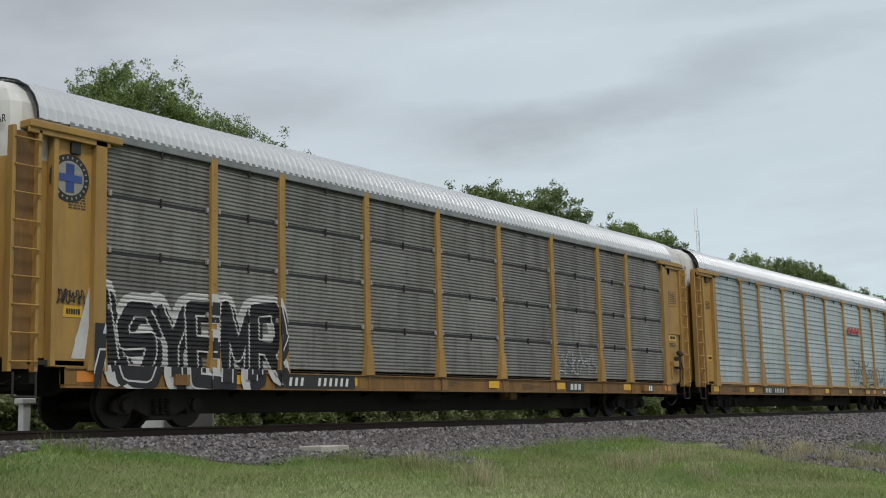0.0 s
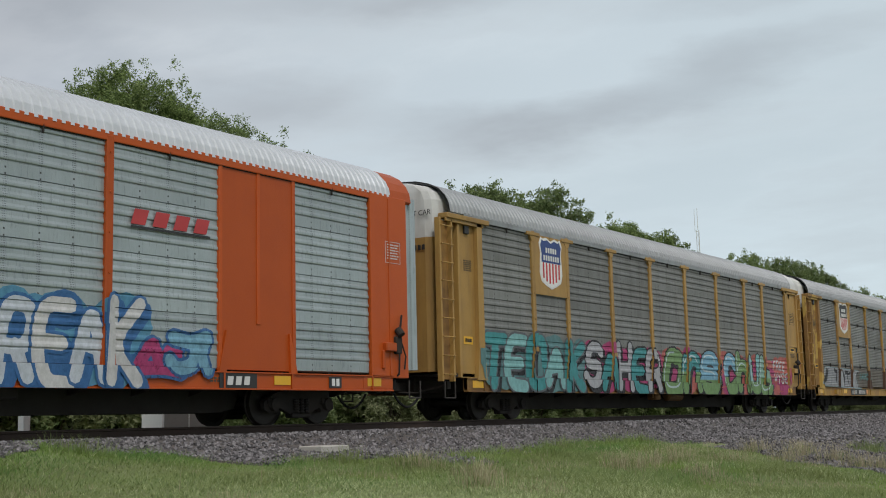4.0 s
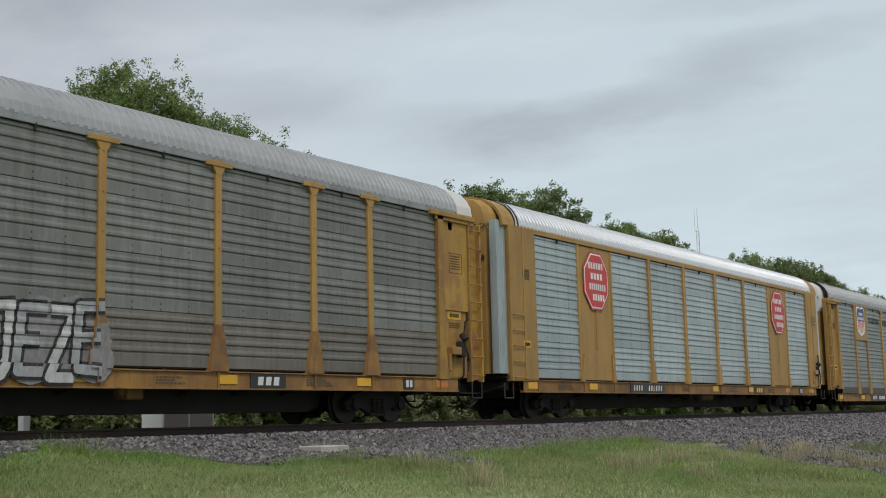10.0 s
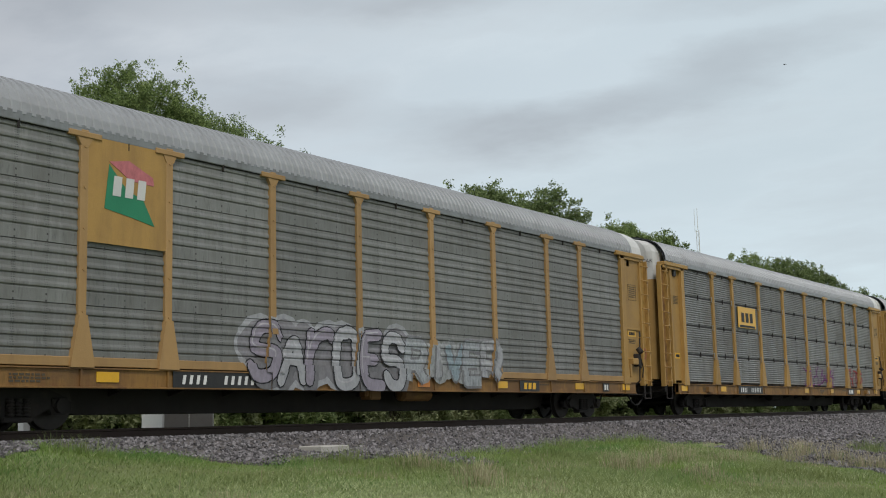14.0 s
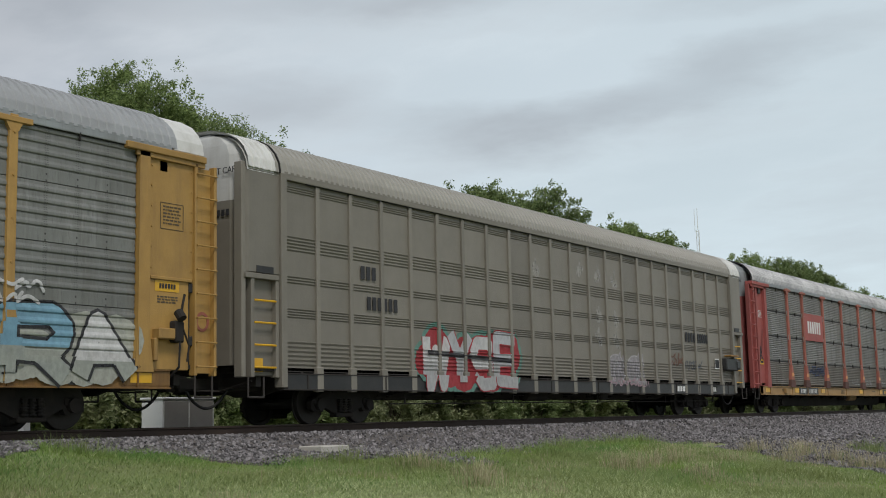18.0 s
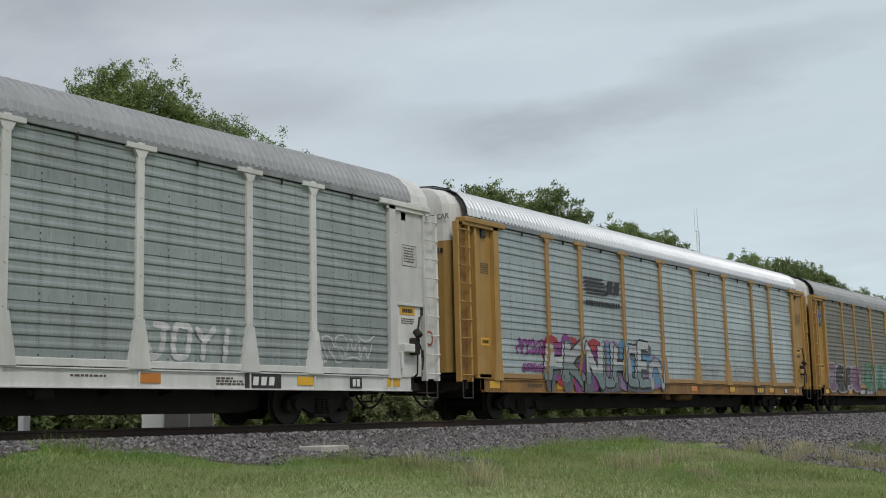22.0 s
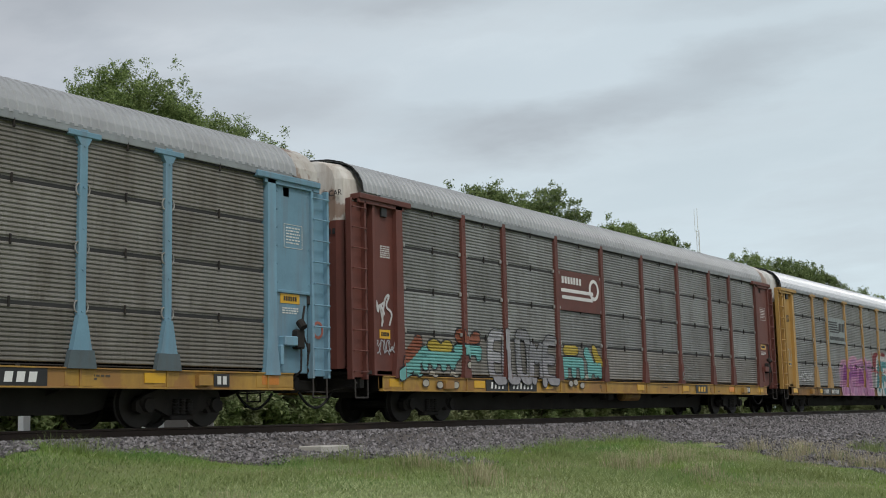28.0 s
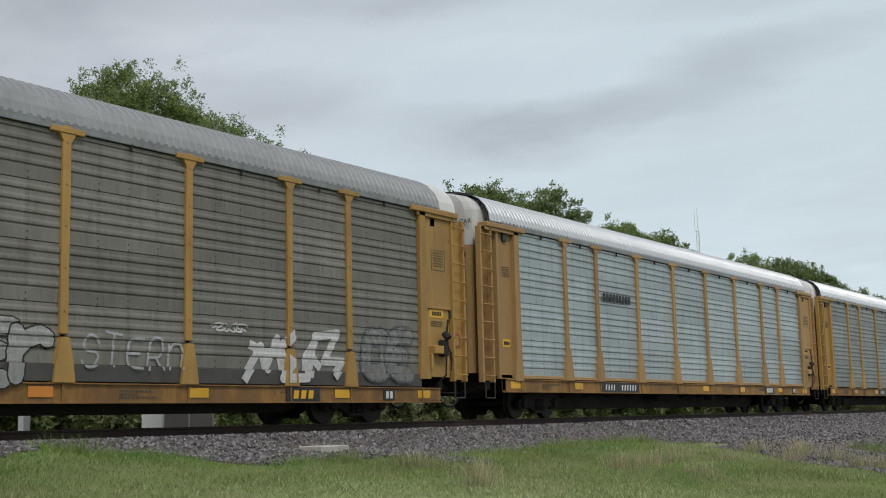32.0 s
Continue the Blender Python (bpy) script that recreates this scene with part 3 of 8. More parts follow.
def stones():
    """Loose ballast stones in view, each an uneven lump."""
    rng = random.Random(4)
    lumps = []
    for k in range(10):
        bm = bmesh.new()
        bmesh.ops.create_icosphere(bm, subdivisions=1, radius=1.0) if k < 3 else bmesh.ops.create_cube(bm, size=1.5)
        vs = []
        for w in bm.verts:
            w.co *= rng.uniform(0.65, 1.25)
            vs.append(Vector((w.co.x, w.co.y * rng.uniform(0.8, 1.1), w.co.z * 0.75)))
        bm.verts.index_update()
        lumps.append((vs, [[w.index for w in f.verts] for f in bm.faces]))
        bm.free()
    s = Shape()
    count = 0
    while count < 34000:
        x = 11 + 62 * rng.random() ** 1.45
        e = gravel_edge(x)
        y = rng.uniform(e - 0.25, -0.84)
        if y < e + 0.5 and rng.random() > 0.45:
            continue
        if count > 30000:
            y = rng.uniform(-12.5, -6.5)
            x = drive_edge(y) + rng.random() ** 1.5 * 22 - 0.2
        z = max(bed(x, y), lawn(x, y) + 0.02)
        far = x > 34
        vs, fs = lumps[rng.randrange(3, 10) if far or rng.random() < 0.85 else rng.randrange(3)]
        r = rng.uniform(0.018, 0.042) * (1.35 if far else 1.0)
        e3 = Euler((rng.uniform(0, 6), rng.uniform(0, 6), rng.uniform(0, 6))).to_matrix()
        s.add([e3 @ (w * r) + Vector((x, y, z + r * 0.3)) for w in vs], fs)
        count += 1
    m = mat("crushed_granite", (0.185, 0.174, 0.177), 0.9, dark=(0.08, 0.074, 0.076), amount=0.6, scale=14, bump=0.3, vary=0.0)
    nt = m.node_tree
    geo, hsv = nt.nodes.new("ShaderNodeNewGeometry"), [n for n in nt.nodes if n.type == "HUE_SAT"][0]
    mr = nt.nodes.new("ShaderNodeMapRange")
    mr.inputs["To Min"].default_value, mr.inputs["To Max"].default_value = 0.35, 1.75
    wire(nt, geo, "Random Per Island", mr, 0)
    nt.links.new(mr.outputs[0], hsv.inputs["Value"])
    ob = part("ballast_stones", s.raw("ballast_stones"), m)
    tagged(ob, "loose crushed grey and pinkish ballast stones", "gravel", kind="stuff")


def leaf_material(name, a, b, tint=None):
    m = bpy.data.materials.new(name)
    m.use_nodes = True
    nt = m.node_tree
    bs = nt.nodes["Principled BSDF"]
    geo = nt.nodes.new("ShaderNodeNewGeometry")
    ramp = nt.nodes.new("ShaderNodeMix")
    ramp.data_type = "RGBA"
    ramp.inputs["A"].default_value, ramp.inputs["B"].default_value = (*a, 1), (*b, 1)
    wire(nt, geo, "Random Per Island", ramp, "Factor")
    if tint:
        # patches of another growth
        co, n, r = nt.nodes.new("ShaderNodeTexCoord"), nt.nodes.new("ShaderNodeTexNoise"), nt.nodes.new("ShaderNodeMapRange")
        n.inputs["Scale"].default_value, n.inputs["Detail"].default_value = 0.55, 5
        r.inputs["From Min"].default_value, r.inputs["From Max"].default_value = 0.4, 0.66
        r.inputs["To Max"].default_value = 0.75
        wire(nt, co, "Object", n, "Vector")
        wire(nt, n, 0, r, 0)
        other = nt.nodes.new("ShaderNodeMix")
        other.data_type = "RGBA"
        other.inputs["B"].default_value = (*tint, 1)
        wire(nt, r, 0, other, "Factor")
        wire(nt, ramp, "Result", other, "A")
        ramp = other
    wire(nt, ramp, "Result", bs, "Base Color")
    bs.inputs["Roughness"].default_value = 0.6
    bs.inputs["Specular IOR Level"].default_value = 0.25
    tr = nt.nodes.new("ShaderNodeBsdfTranslucent")
    wire(nt, ramp, "Result", tr, "Color")
    mx = nt.nodes.new("ShaderNodeMixShader")
    mx.inputs[0].default_value = 0.42
    wire(nt, bs, 0, mx, 1)
    wire(nt, tr, 0, mx, 2)
    wire(nt, mx, 0, nt.nodes["Material Output"], 0)
    return m


def grass():
    """Blades of grass in view, denser close by, with pale dry tufts."""
    rng = random.Random(9)
    green, dry = Shape(), Shape()

    def blade(s, x, y, z, h, w, lean, ang):
        dx, dy = math.cos(ang), math.sin(ang)
        px, py = -dy * w, dx * w
        s.add([(x - px, y - py, z - 0.02), (x + px, y + py, z - 0.02),
               (x + dx * lean * 0.35 + px * 0.7, y + dy * lean * 0.35 + py * 0.7, z + h * 0.6),
               (x + dx * lean * 0.35 - px * 0.7, y + dy * lean * 0.35 - py * 0.7, z + h * 0.6),
               (x + dx * lean, y + dy * lean, z + h)], [(0, 1, 2, 3), (3, 2, 4)])

    def leaf_of(s, x, y, z, h, w, lean, ang):
        """A short single blade."""
        dx, dy = math.cos(ang), math.sin(ang)
        s.add([(x + dy * w, y - dx * w, z - 0.01), (x - dy * w, y + dx * w, z - 0.01), (x + dx * lean, y + dy * lean, z + h)], [(0, 1, 2)])

    def lush_at(x, y):
        """Share of deep green growth: along the edge of the ballast and in patches."""
        near_edge = max(0.0, 1.0 - (gravel_edge(x) - y) / 1.6)
        return min(1.0, 0.75 * near_edge + max(0.0, 1.6 * noise.noise((x * 0.3, y * 0.45, 11.0))))

    pale, lush = Shape(), Shape()
    n = 0
    while n < 190000:
        x = rng.uniform(6.5, 44)
        y = -18.4 + 4 + 12.4 * rng.random()
        d = y + 18.41
        if not 0.68 * d < x < 4.1 * d + 1:
            continue
        e = gravel_edge(x)
        if y > e + (0.4 if rng.random() < 0.15 else 0.0):
            continue
        over = x - drive_edge(y) if y > -13 else -1
        if over > 0 and rng.random() > 0.10 + 0.25 * max(0, noise.noise((x * 0.7, y * 0.7, 2.0))):
            continue
        if rng.random() > min(1.0, 22.0 / math.hypot(x, d)) ** 1.2:
            continue
        tuft = noise.noise((x * 0.55, y * 0.55, 3.1)) + 0.5 * noise.noise((x * 2.2, y * 2.2, 1.3))
        tall = 0.55 + 1.1 * max(0, tuft + 0.3)
        z = lawn(x, y)
        h = rng.uniform(0.03, 0.095) * tall * 1.2
        h *= 0.6 if over > -2.5 else 1.3 if x > 22 else 0.8 if x < 16 else 1.0
        h *= 1.8 if y > e - 0.6 and rng.random() < 0.4 else 1.0
        worn = noise.noise((x * 0.42, y * 0.6, 8.0)) + 0.35 * noise.noise((x * 1.6, y * 1.6, 4.0))
        # the mown verge nearest to the road is drier and paler
        verge = max(0.0, min(1.0, (13.0 - d) / 5.0)) * max(0.0, min(1.0, (19.0 - x) / 6.0))
        if over > 0 or (worn > 0.36 and rng.random() < 0.25):
            leaf_of(dry, x, y, z, h * 1.3, 0.005, h * 0.6, rng.uniform(0, 6.28))
        elif rng.random() < 0.05 + 0.8 * verge + 0.2 * max(0, -worn):
            leaf_of(pale, x, y, z, h * 0.9, rng.uniform(0.005, 0.009), h * rng.uniform(0.7, 2.2), rng.uniform(0, 6.28))
        else:
            leaf_of(lush if lush_at(x, y) > rng.random() else green, x, y, z, h, rng.uniform(0.005, 0.009), h * rng.uniform(0.6, 2.2), rng.gauss(0.6, 1.5))
        n += 1

    def tuft_of(s, cx, cy, count, reach, lo, hi):
        for k in range(count):
            a = rng.uniform(0, 6.28)
            r = rng.random() * reach
            x, y = cx + r * math.cos(a) * 1.3, cy + r * math.sin(a)
            h = rng.uniform(lo, hi)
            blade(s, x, y, lawn(x, y), h, 0.004, h * rng.uniform(0.25, 0.85), math.atan2(y - cy, x - cx) + rng.gauss(0.3, 0.7))

    for cx, cy in [(20.3, -8.9), (21.9, -8.5), (20.2, -10.1), (26.3, -9.5), (28.1, -9.3), (26.1, -11.1), (25.8, -11.6), (20.6, -8.4), (17.2, -6.3), (27.5, -10.2), (28.65, -8.0), (15.1, -8.8), (23.4, -8.2), (24.6, -9.0), (29.3, -8.9), (17.0, -7.6)]:
        tuft_of(dry, cx, cy, 150, 0.42, 0.14, 0.42)
        tuft_of(green, cx, cy, 60, 0.4, 0.10, 0.3)
    for cx, cy in [(32.1, -9.85), (33.3, -9.3), (31.4, -10.4), (17.3, -4.7), (17.5, -6.0), (27.0, -5.0), (24.9, -4.9), (29.0, -4.9), (22.4, -6.0), (12.9, -2.9)]:
        tuft_of(green, cx, cy, 190, 0.5, 0.12, 0.34)
    for k in range(70):
        x, y = rng.uniform(10, 27), rng.uniform(-12, -6)
        h = rng.uniform(0.22, 0.4)
        blade(dry, x, y, lawn(x, y), h, 0.004, h * 0.2, rng.uniform(0, 6.28))
    g = part("grass", green.raw("grass"), leaf_material("grass_blades", (0.15, 0.22, 0.075), (0.33, 0.39, 0.155), (0.20, 0.235, 0.08)))
    tagged(g, "rough green grass beside the railway", "grass", kind="stuff")
    q = part("lush_grass", lush.raw("lush_grass"), leaf_material("lush_grass_blades", (0.09, 0.19, 0.045), (0.23, 0.35, 0.105), (0.26, 0.34, 0.07)))
    tagged(q, "deep green grass along the edge of the ballast", "grass", kind="stuff")
    p = part("pale_grass", pale.raw("pale_grass"), leaf_material("pale_grass_blades", (0.36, 0.44, 0.20), (0.62, 0.66, 0.38)))
    tagged(p, "short pale yellowish grass on the verge", "grass", kind="stuff")
    d = part("dry_grass", dry.raw("dry_grass"), leaf_material("dry_grass_blades", (0.36, 0.31, 0.19), (0.60, 0.54, 0.37)))
    tagged(d, "pale dry grass stalks in tufts among the green", "grass", kind="stuff")


# ------------------------------------------------------------------ trees


def make_tree(seed, height, rx, leaves, clumps=64, low=0.3, leaf=1.0):
    """Trunk with limbs that reach into many leafy clumps; uneven outline with gaps. Returns two meshes."""
    rng = random.Random(seed)
    wood = Shape()
    fork = Vector((rng.uniform(-0.2, 0.2), rng.uniform(-0.2, 0.2), height * low))
    wood.tube((0, 0, -0.4), fork, height * 0.022, 8, height * 0.017)
    mid = (height * (low + 1.0)) / 2
    rz = height * (1 - low) / 2
    spots = []
    for k in range(clumps):
        while True:
            d = Vector((rng.gauss(0, 1), rng.gauss(0, 1), rng.gauss(0, 1))).normalized()
            r = rng.uniform(0.35, 1.0) ** 0.5
            p = Vector((d.x * rx * r, d.y * rx * r, mid + d.z * rz * r))
            wide = 1.0 - 0.28 * max(0, (p.z - mid) / rz)
            p.x, p.y = p.x * wide, p.y * wide
            if p.z < height - 0.25:
                break
        spots.append((p, rng.uniform(0.45, 0.95) * min(1, height / 9)))
    limbs = []
    for k in range(7):
        a = k * math.tau / 7 + rng.uniform(-0.3, 0.3)
        q = fork + Vector((math.cos(a) * rx * 0.5, math.sin(a) * rx * 0.5, rz * rng.uniform(0.5, 1.1)))
        wood.tube(fork, q, height * 0.011, 6, height * 0.005)
        limbs.append(q)
    for p, r in spots:
        q = min(limbs, key=lambda w: (w - p).length)
        bend = (q + p) / 2 + Vector((rng.uniform(-0.3, 0.3), rng.uniform(-0.3, 0.3), rng.uniform(0, 0.3)))
        wood.tube(q, bend, height * 0.0045, 5, height * 0.003)
        wood.tube(bend, p, height * 0.003, 4, 0.008)
    twigs = []
    for p, r in spots:
        drift = Vector((rng.uniform(-0.9, 0.25), rng.uniform(-0.5, 0.5), rng.uniform(-0.15, 0.4))).normalized()
        for j in range(max(3, leaves // clumps // 55)):
            o = p + Vector((rng.gauss(0, 1), rng.gauss(0, 1), rng.gauss(0, 0.8))) * r * 0.40
            d = (drift * 0.8 + (o - p) * 0.9 + Vector((rng.gauss(0, 0.4), rng.gauss(0, 0.4), rng.gauss(0, 0.4)))).normalized()
            twigs.append((*o, *(d * rng.uniform(0.22, 0.5) * min(1.0, height / 9 + 0.25))))
    # slim three-cornered leaves along each twig
    gen = np.random.default_rng(seed)
    tw = np.array(twigs)
    count = leaves // len(twigs)
    at = gen.random((len(tw), count, 1))
    spread_ = 0.05 + 0.07 * (1 - at)
    c = tw[:, None, :3] + tw[:, None, 3:] * at + gen.normal(0, 1, (len(tw), count, 3)) * spread_ * (0.6 + 0.4 * leaf)
    c = c.reshape(-1, 3)
    c = c[c[:, 2] > 0.3]
    u = gen.normal(0, 1, c.shape)
    u /= np.linalg.norm(u, axis=1)[:, None]
    w = np.cross(u, gen.normal(0, 1, c.shape) + (0, 0, 0.8))
    w /= np.linalg.norm(w, axis=1)[:, None] + 1e-9
    a, b = gen.uniform(0.034, 0.062, (len(c), 1)) * leaf, gen.uniform(0.026, 0.044, (len(c), 1)) * leaf
    verts = np.stack((c - u * a + w * b * 0.3, c + w * b + u * a * 0.1, c + u * a - w * b * 0.5), axis=1).reshape(-1, 3)
    me = bpy.data.meshes.new("crown")
    me.from_pydata(verts.tolist(), [], np.arange(len(verts)).reshape(-1, 3).tolist())
    me.materials.append(None)
    return wood.raw("trunk"), me


SWAY = []


def build_trees():
    leaf = [leaf_material("tree_leaves", (0.095, 0.145, 0.05), (0.34, 0.43, 0.155)), leaf_material("dark_tree_leaves", (0.085, 0.13, 0.05), (0.30, 0.37, 0.15))]
    kinds = [make_tree(3, 13.0, 3.3, 230000, 190, 0.3, 1.12), make_tree(11, 12.0, 3.7, 230000, 190, 0.3, 1.12), make_tree(21, 10.0, 3.0, 60000, 90, 0.3, 1.4), make_tree(33, 3.4, 1.7, 9000, 34, 0.05, 2.4),
             make_tree(3, 13.0, 3.3, 75000, 160, 0.3, 1.75), make_tree(11, 12.0, 3.7, 75000, 160, 0.3, 1.75)]
    # place along the row, kind, height factor, turn
    # the last three near trees stand unseen out of view, kept for reflections
    near_row = [(29.2, 14.0, 0, 1.0, 0), (31.9, 14.2, 1, 0.975, 70), (33.5, 13.8, 1, 0.995, 150), (26.2, 14.4, 2, 1.14, 200), (35.0, 15.0, 2, 1.0, 120), (27.2, 17.5, 2, 1.1, 40), (39.0, 16.5, 2, 0.95, 10), (44.5, 16.0, 2, 0.98, 200), (18.0, 17, 2, 0.8, 5), (11, 18, 2, 0.84, 90), (2, 17, 2, 0.8, 30)]
    middle_row = [(50.6, 13.6, 1, 0.97, 250), (53.8, 14.2, 1, 0.98, 20), (57.6, 13.6, 0, 0.945, 100), (66.3, 14.0, 1, 0.95, 210), (63.5, 16.0, 2, 1.0, 300), (69.0, 14.0, 1, 1.0, 330), (73.0, 13.5, 0, 0.88, 80), (77.0, 14.5, 1, 0.87, 190), (84.5, 14.0, 1, 0.9, 60), (89.5, 14.5, 0, 0.92, 130), (95.0, 13.5, 1, 1.02, 270), (99.5, 14.5, 1, 0.98, 10)]
    far_row = [(106.0, 14.0, 0, 1.0, 240), (110.5, 14.5, 1, 0.95, 30), (118.0, 14.0, 1, 0.98, 160), (124, 15, 1, 1.0, 20), (131, 14, 0, 0.93, 70), (140, 15, 1, 1.0, 120), (150, 14, 0, 0.95, 10), (162, 15, 1, 1.0, 50), (176, 14, 0, 0.96, 90), (192, 15, 1, 1.05, 140)]
    for i, (x, y, k, f, turn) in enumerate(near_row + middle_row + far_row):
        f = f * 1.035 if 47 < x < 105 else f
        k = k + 4 if x > 45 and k < 2 else k
        t = thing("tree", "leafy green broadleaf tree behind the railway line", "tree", "trees along the line", loc=(x, y, lawn(x, y)))
        for nm, me, ma in (("trunk", kinds[k][0], M["bark"]), ("crown", kinds[k][1], leaf[i % 2])):
            o = part(nm, me, ma, t)
            o.rotation_euler[2] = radians(turn)
            o.scale = (f, f, f)
        SWAY.append((t, i))
    rng = random.Random(5)
    scrub = [leaf_material("scrub_leaves", (0.14, 0.20, 0.08), (0.34, 0.40, 0.2)), leaf_material("pale_scrub_leaves", (0.19, 0.23, 0.11), (0.40, 0.42, 0.25))]
    for i in range(96):
        x = 13 + (i % 64) * 1.75 + rng.uniform(-0.8, 0.8)
        y = rng.uniform(8.0, 10.5) if i < 64 else rng.uniform(11.0, 13.0)
        f = rng.uniform(0.55, 0.85) if i < 64 else rng.uniform(0.9, 1.3)
        t = thing("bush", "dense green bush in the undergrowth behind the track", "bush", "undergrowth behind the track", loc=(x, y, lawn(x, y)))
        for nm, me, ma in (("stem", kinds[3][0], M["bark"]), ("crown", kinds[3][1], scrub[i % 2])):
            o = part(nm, me, ma, t)
            o.rotation_euler[2] = rng.uniform(0, 6)
            o.scale = (f * 1.2, f * 1.2, f)


def build_trackside():
    # relay cabinet behind the track
    c = thing("relay_cabinet", "white painted steel trackside cabinet behind the rails", "cabinet", loc=(21.7, 4.6, lawn(21.7, 4.6)))
    part("body", Shape().soft(0.0, 1.8, 0.0, 0.75, 0.1, 1.3, 0.015).mesh("body"), M["box"], c)
    part("lid", Shape().soft(-0.03, 1.84, -0.04, 0.79, 1.3, 1.36, 0.015).mesh("lid"), M["box"], c)
    part("base", Shape().soft(-0.08, 1.88, -0.08, 0.83, -0.3, 0.1, 0.02).mesh("base"), M["concrete"], c)
    # the doors cover the front in a darker grey than the body
    part("door", Shape().soft(0.06, 0.88, -0.02, 0.0, 0.15, 1.26, 0.008).mesh("door"), M["box_door"], c, label="grey cabinet door")
    part("door", Shape().soft(0.92, 1.74, -0.02, 0.0, 0.15, 1.26, 0.008).mesh("door"), M["box_door"], c, label="grey cabinet door")
    # marker post with a flat cap
    p = thing("marker_post", "grey metal marker post with a flat cap", "post", loc=(17.62, 4.6, lawn(17.6, 4.6)))
    part("pole", Shape().soft(-0.1, 0.1, -0.1, 0.1, -0.3, 1.2, 0.02).mesh("pole"), M["box"], p)
    part("cap", Shape().soft(-0.17, 0.2, -0.15, 0.15, 1.2, 1.33, 0.02).mesh("cap"), M["box"], p)
    # slab in the ballast
    x, y = 18.6, -3.1
    s = thing("concrete_slab", "weathered concrete slab lying in the ballast", "slab", loc=(x, y, -0.51))
    part("block", Shape().soft(-0.42, 0.42, -0.29, 0.29, -0.1, 0.1, 0.02).mesh("block"), M["concrete"], s)
    # short white stake by the rail
    k = thing("stake", "short white painted stake beside the rail", "stake", loc=(12.15, -2.55, -0.42))
    part("peg", Shape().tube((0, 0, -0.1), (0.03, 0, 0.2), 0.035, 6, 0.028).mesh("peg"), M["white"], k)
    # bits of broken tie
    for x, y, w, tn in ((33.4, -4.2, 0.5, 20), (41.2, -3.4, 0.5, -15)):
        b = thing("timber_scrap", "dark broken piece of tie on the ballast", "timber", "timber scraps", loc=(x, y, max(bed(x, y), lawn(x, y)) + 0.05))
        o = part("plank", Shape().soft(-w / 2, w / 2, -0.06, 0.06, -0.04, 0.04, 0.01).mesh("plank"), M["tie"], b)
        o.rotation_euler[2] = radians(tn)
    # thin radio mast far behind the trees
    m = thing("radio_mast", "thin grey lattice radio mast beyond the trees", "mast", loc=(136.0, 36.5, -0.6))
    s = Shape()
    for a in range(3):
        u = Vector((math.cos(a * 2.094), math.sin(a * 2.094), 0)) * 0.2
        s.tube(u, u + Vector((0, 0, 22)), 0.035, 5)
        w = Vector((math.cos((a + 1) * 2.094), math.sin((a + 1) * 2.094), 0)) * 0.2
        for j in range(22):
            s.tube(u + Vector((0, 0, j)), w + Vector((0, 0, j + 1)), 0.015, 4)
    part("lattice", s.raw("lattice"), M["box"], m)
    part("whip_aerial", Shape().tube((0, 0, 22), (0, 0, 24.6), 0.04, 5).mesh("whip_aerial"), M["box"], m)
    part("side_aerial", Shape().tube((-0.9, 0, 21.6), (-0.9, 0, 24.3), 0.03, 5).tube((-0.9, 0, 21.8), (0, 0, 21.8), 0.03, 5).mesh("side_aerial"), M["box"], m)


def bird(label, span):
    """Small dark bird with spread wings; it heads towards -x."""
    b = thing("bird", label, "bird", "birds in the sky")
    s = span
    body = Shape()
    body.lathe([(-0.28 * s, 0.0), (-0.25 * s, 0.035 * s), (-0.18 * s, 0.05 * s), (-0.05 * s, 0.075 * s), (0.1 * s, 0.06 * s), (0.2 * s, 0.02 * s), (0.22 * s, 0.0)], n=10)
    me = body.mesh("body")
    me.transform(Matrix.Rotation(-math.pi / 2, 4, "Z"))
    part("body", me, M["plumage"], b)
    tail = Shape().extrude([(0.16 * s, -0.03 * s), (0.38 * s, -0.07 * s), (0.34 * s, 0.0), (0.38 * s, 0.07 * s), (0.16 * s, 0.03 * s)], "z", -0.006 * s, 0.006 * s)
    part("tail", tail.mesh("tail"), M["plumage"], b)
    for side in (-1, 1):
        w = Shape()
        out = [(-0.1, 0.04), (-0.16, 0.24), (-0.06, 0.5), (0.02, 0.36), (0.08, 0.2), (0.09, 0.04)]
        for x, y in out:
            w.v += [(x * s, side * y * s, (0.02 + 0.25 * min(y, 0.24) - 0.1 * max(0, y - 0.24) + d) * s) for d in (-0.008, 0.008)]
        n = len(out)
        w.f = [tuple(2 * i for i in range(n)), tuple(2 * i + 1 for i in reversed(range(n)))] + [(2 * i, 2 * i + 1, 2 * ((i + 1) % n) + 1, 2 * ((i + 1) % n)) for i in range(n)]
        part("wing", w.mesh("wing"), M["plumage"], b)
    return b


# ------------------------------------------------------------------ the train
HALF, PANEL_END = 13.9, 11.917                       # half length of the body; end of the side panels
POSTS = [-PANEL_END + 2.725, -PANEL_END + 4.712]     # post lines, front half, then mirrored
BAY = (PANEL_END * 2 - 2 * 4.712) / 5
POSTS = POSTS + [-PANEL_END + 4.712 + BAY * i for i in (1, 2)]
POSTS = POSTS + [-x for x in reversed(POSTS)]
LINES = [-PANEL_END] + POSTS + [PANEL_END]           # bay limits 0..9
WHEEL_R = 0.457
SILL0, SILL1, PAN0, PAN1, CROWN = 0.70, 1.05, 1.10, 5.16, 6.12
FACE = -1.6                                          # outer face of the posts


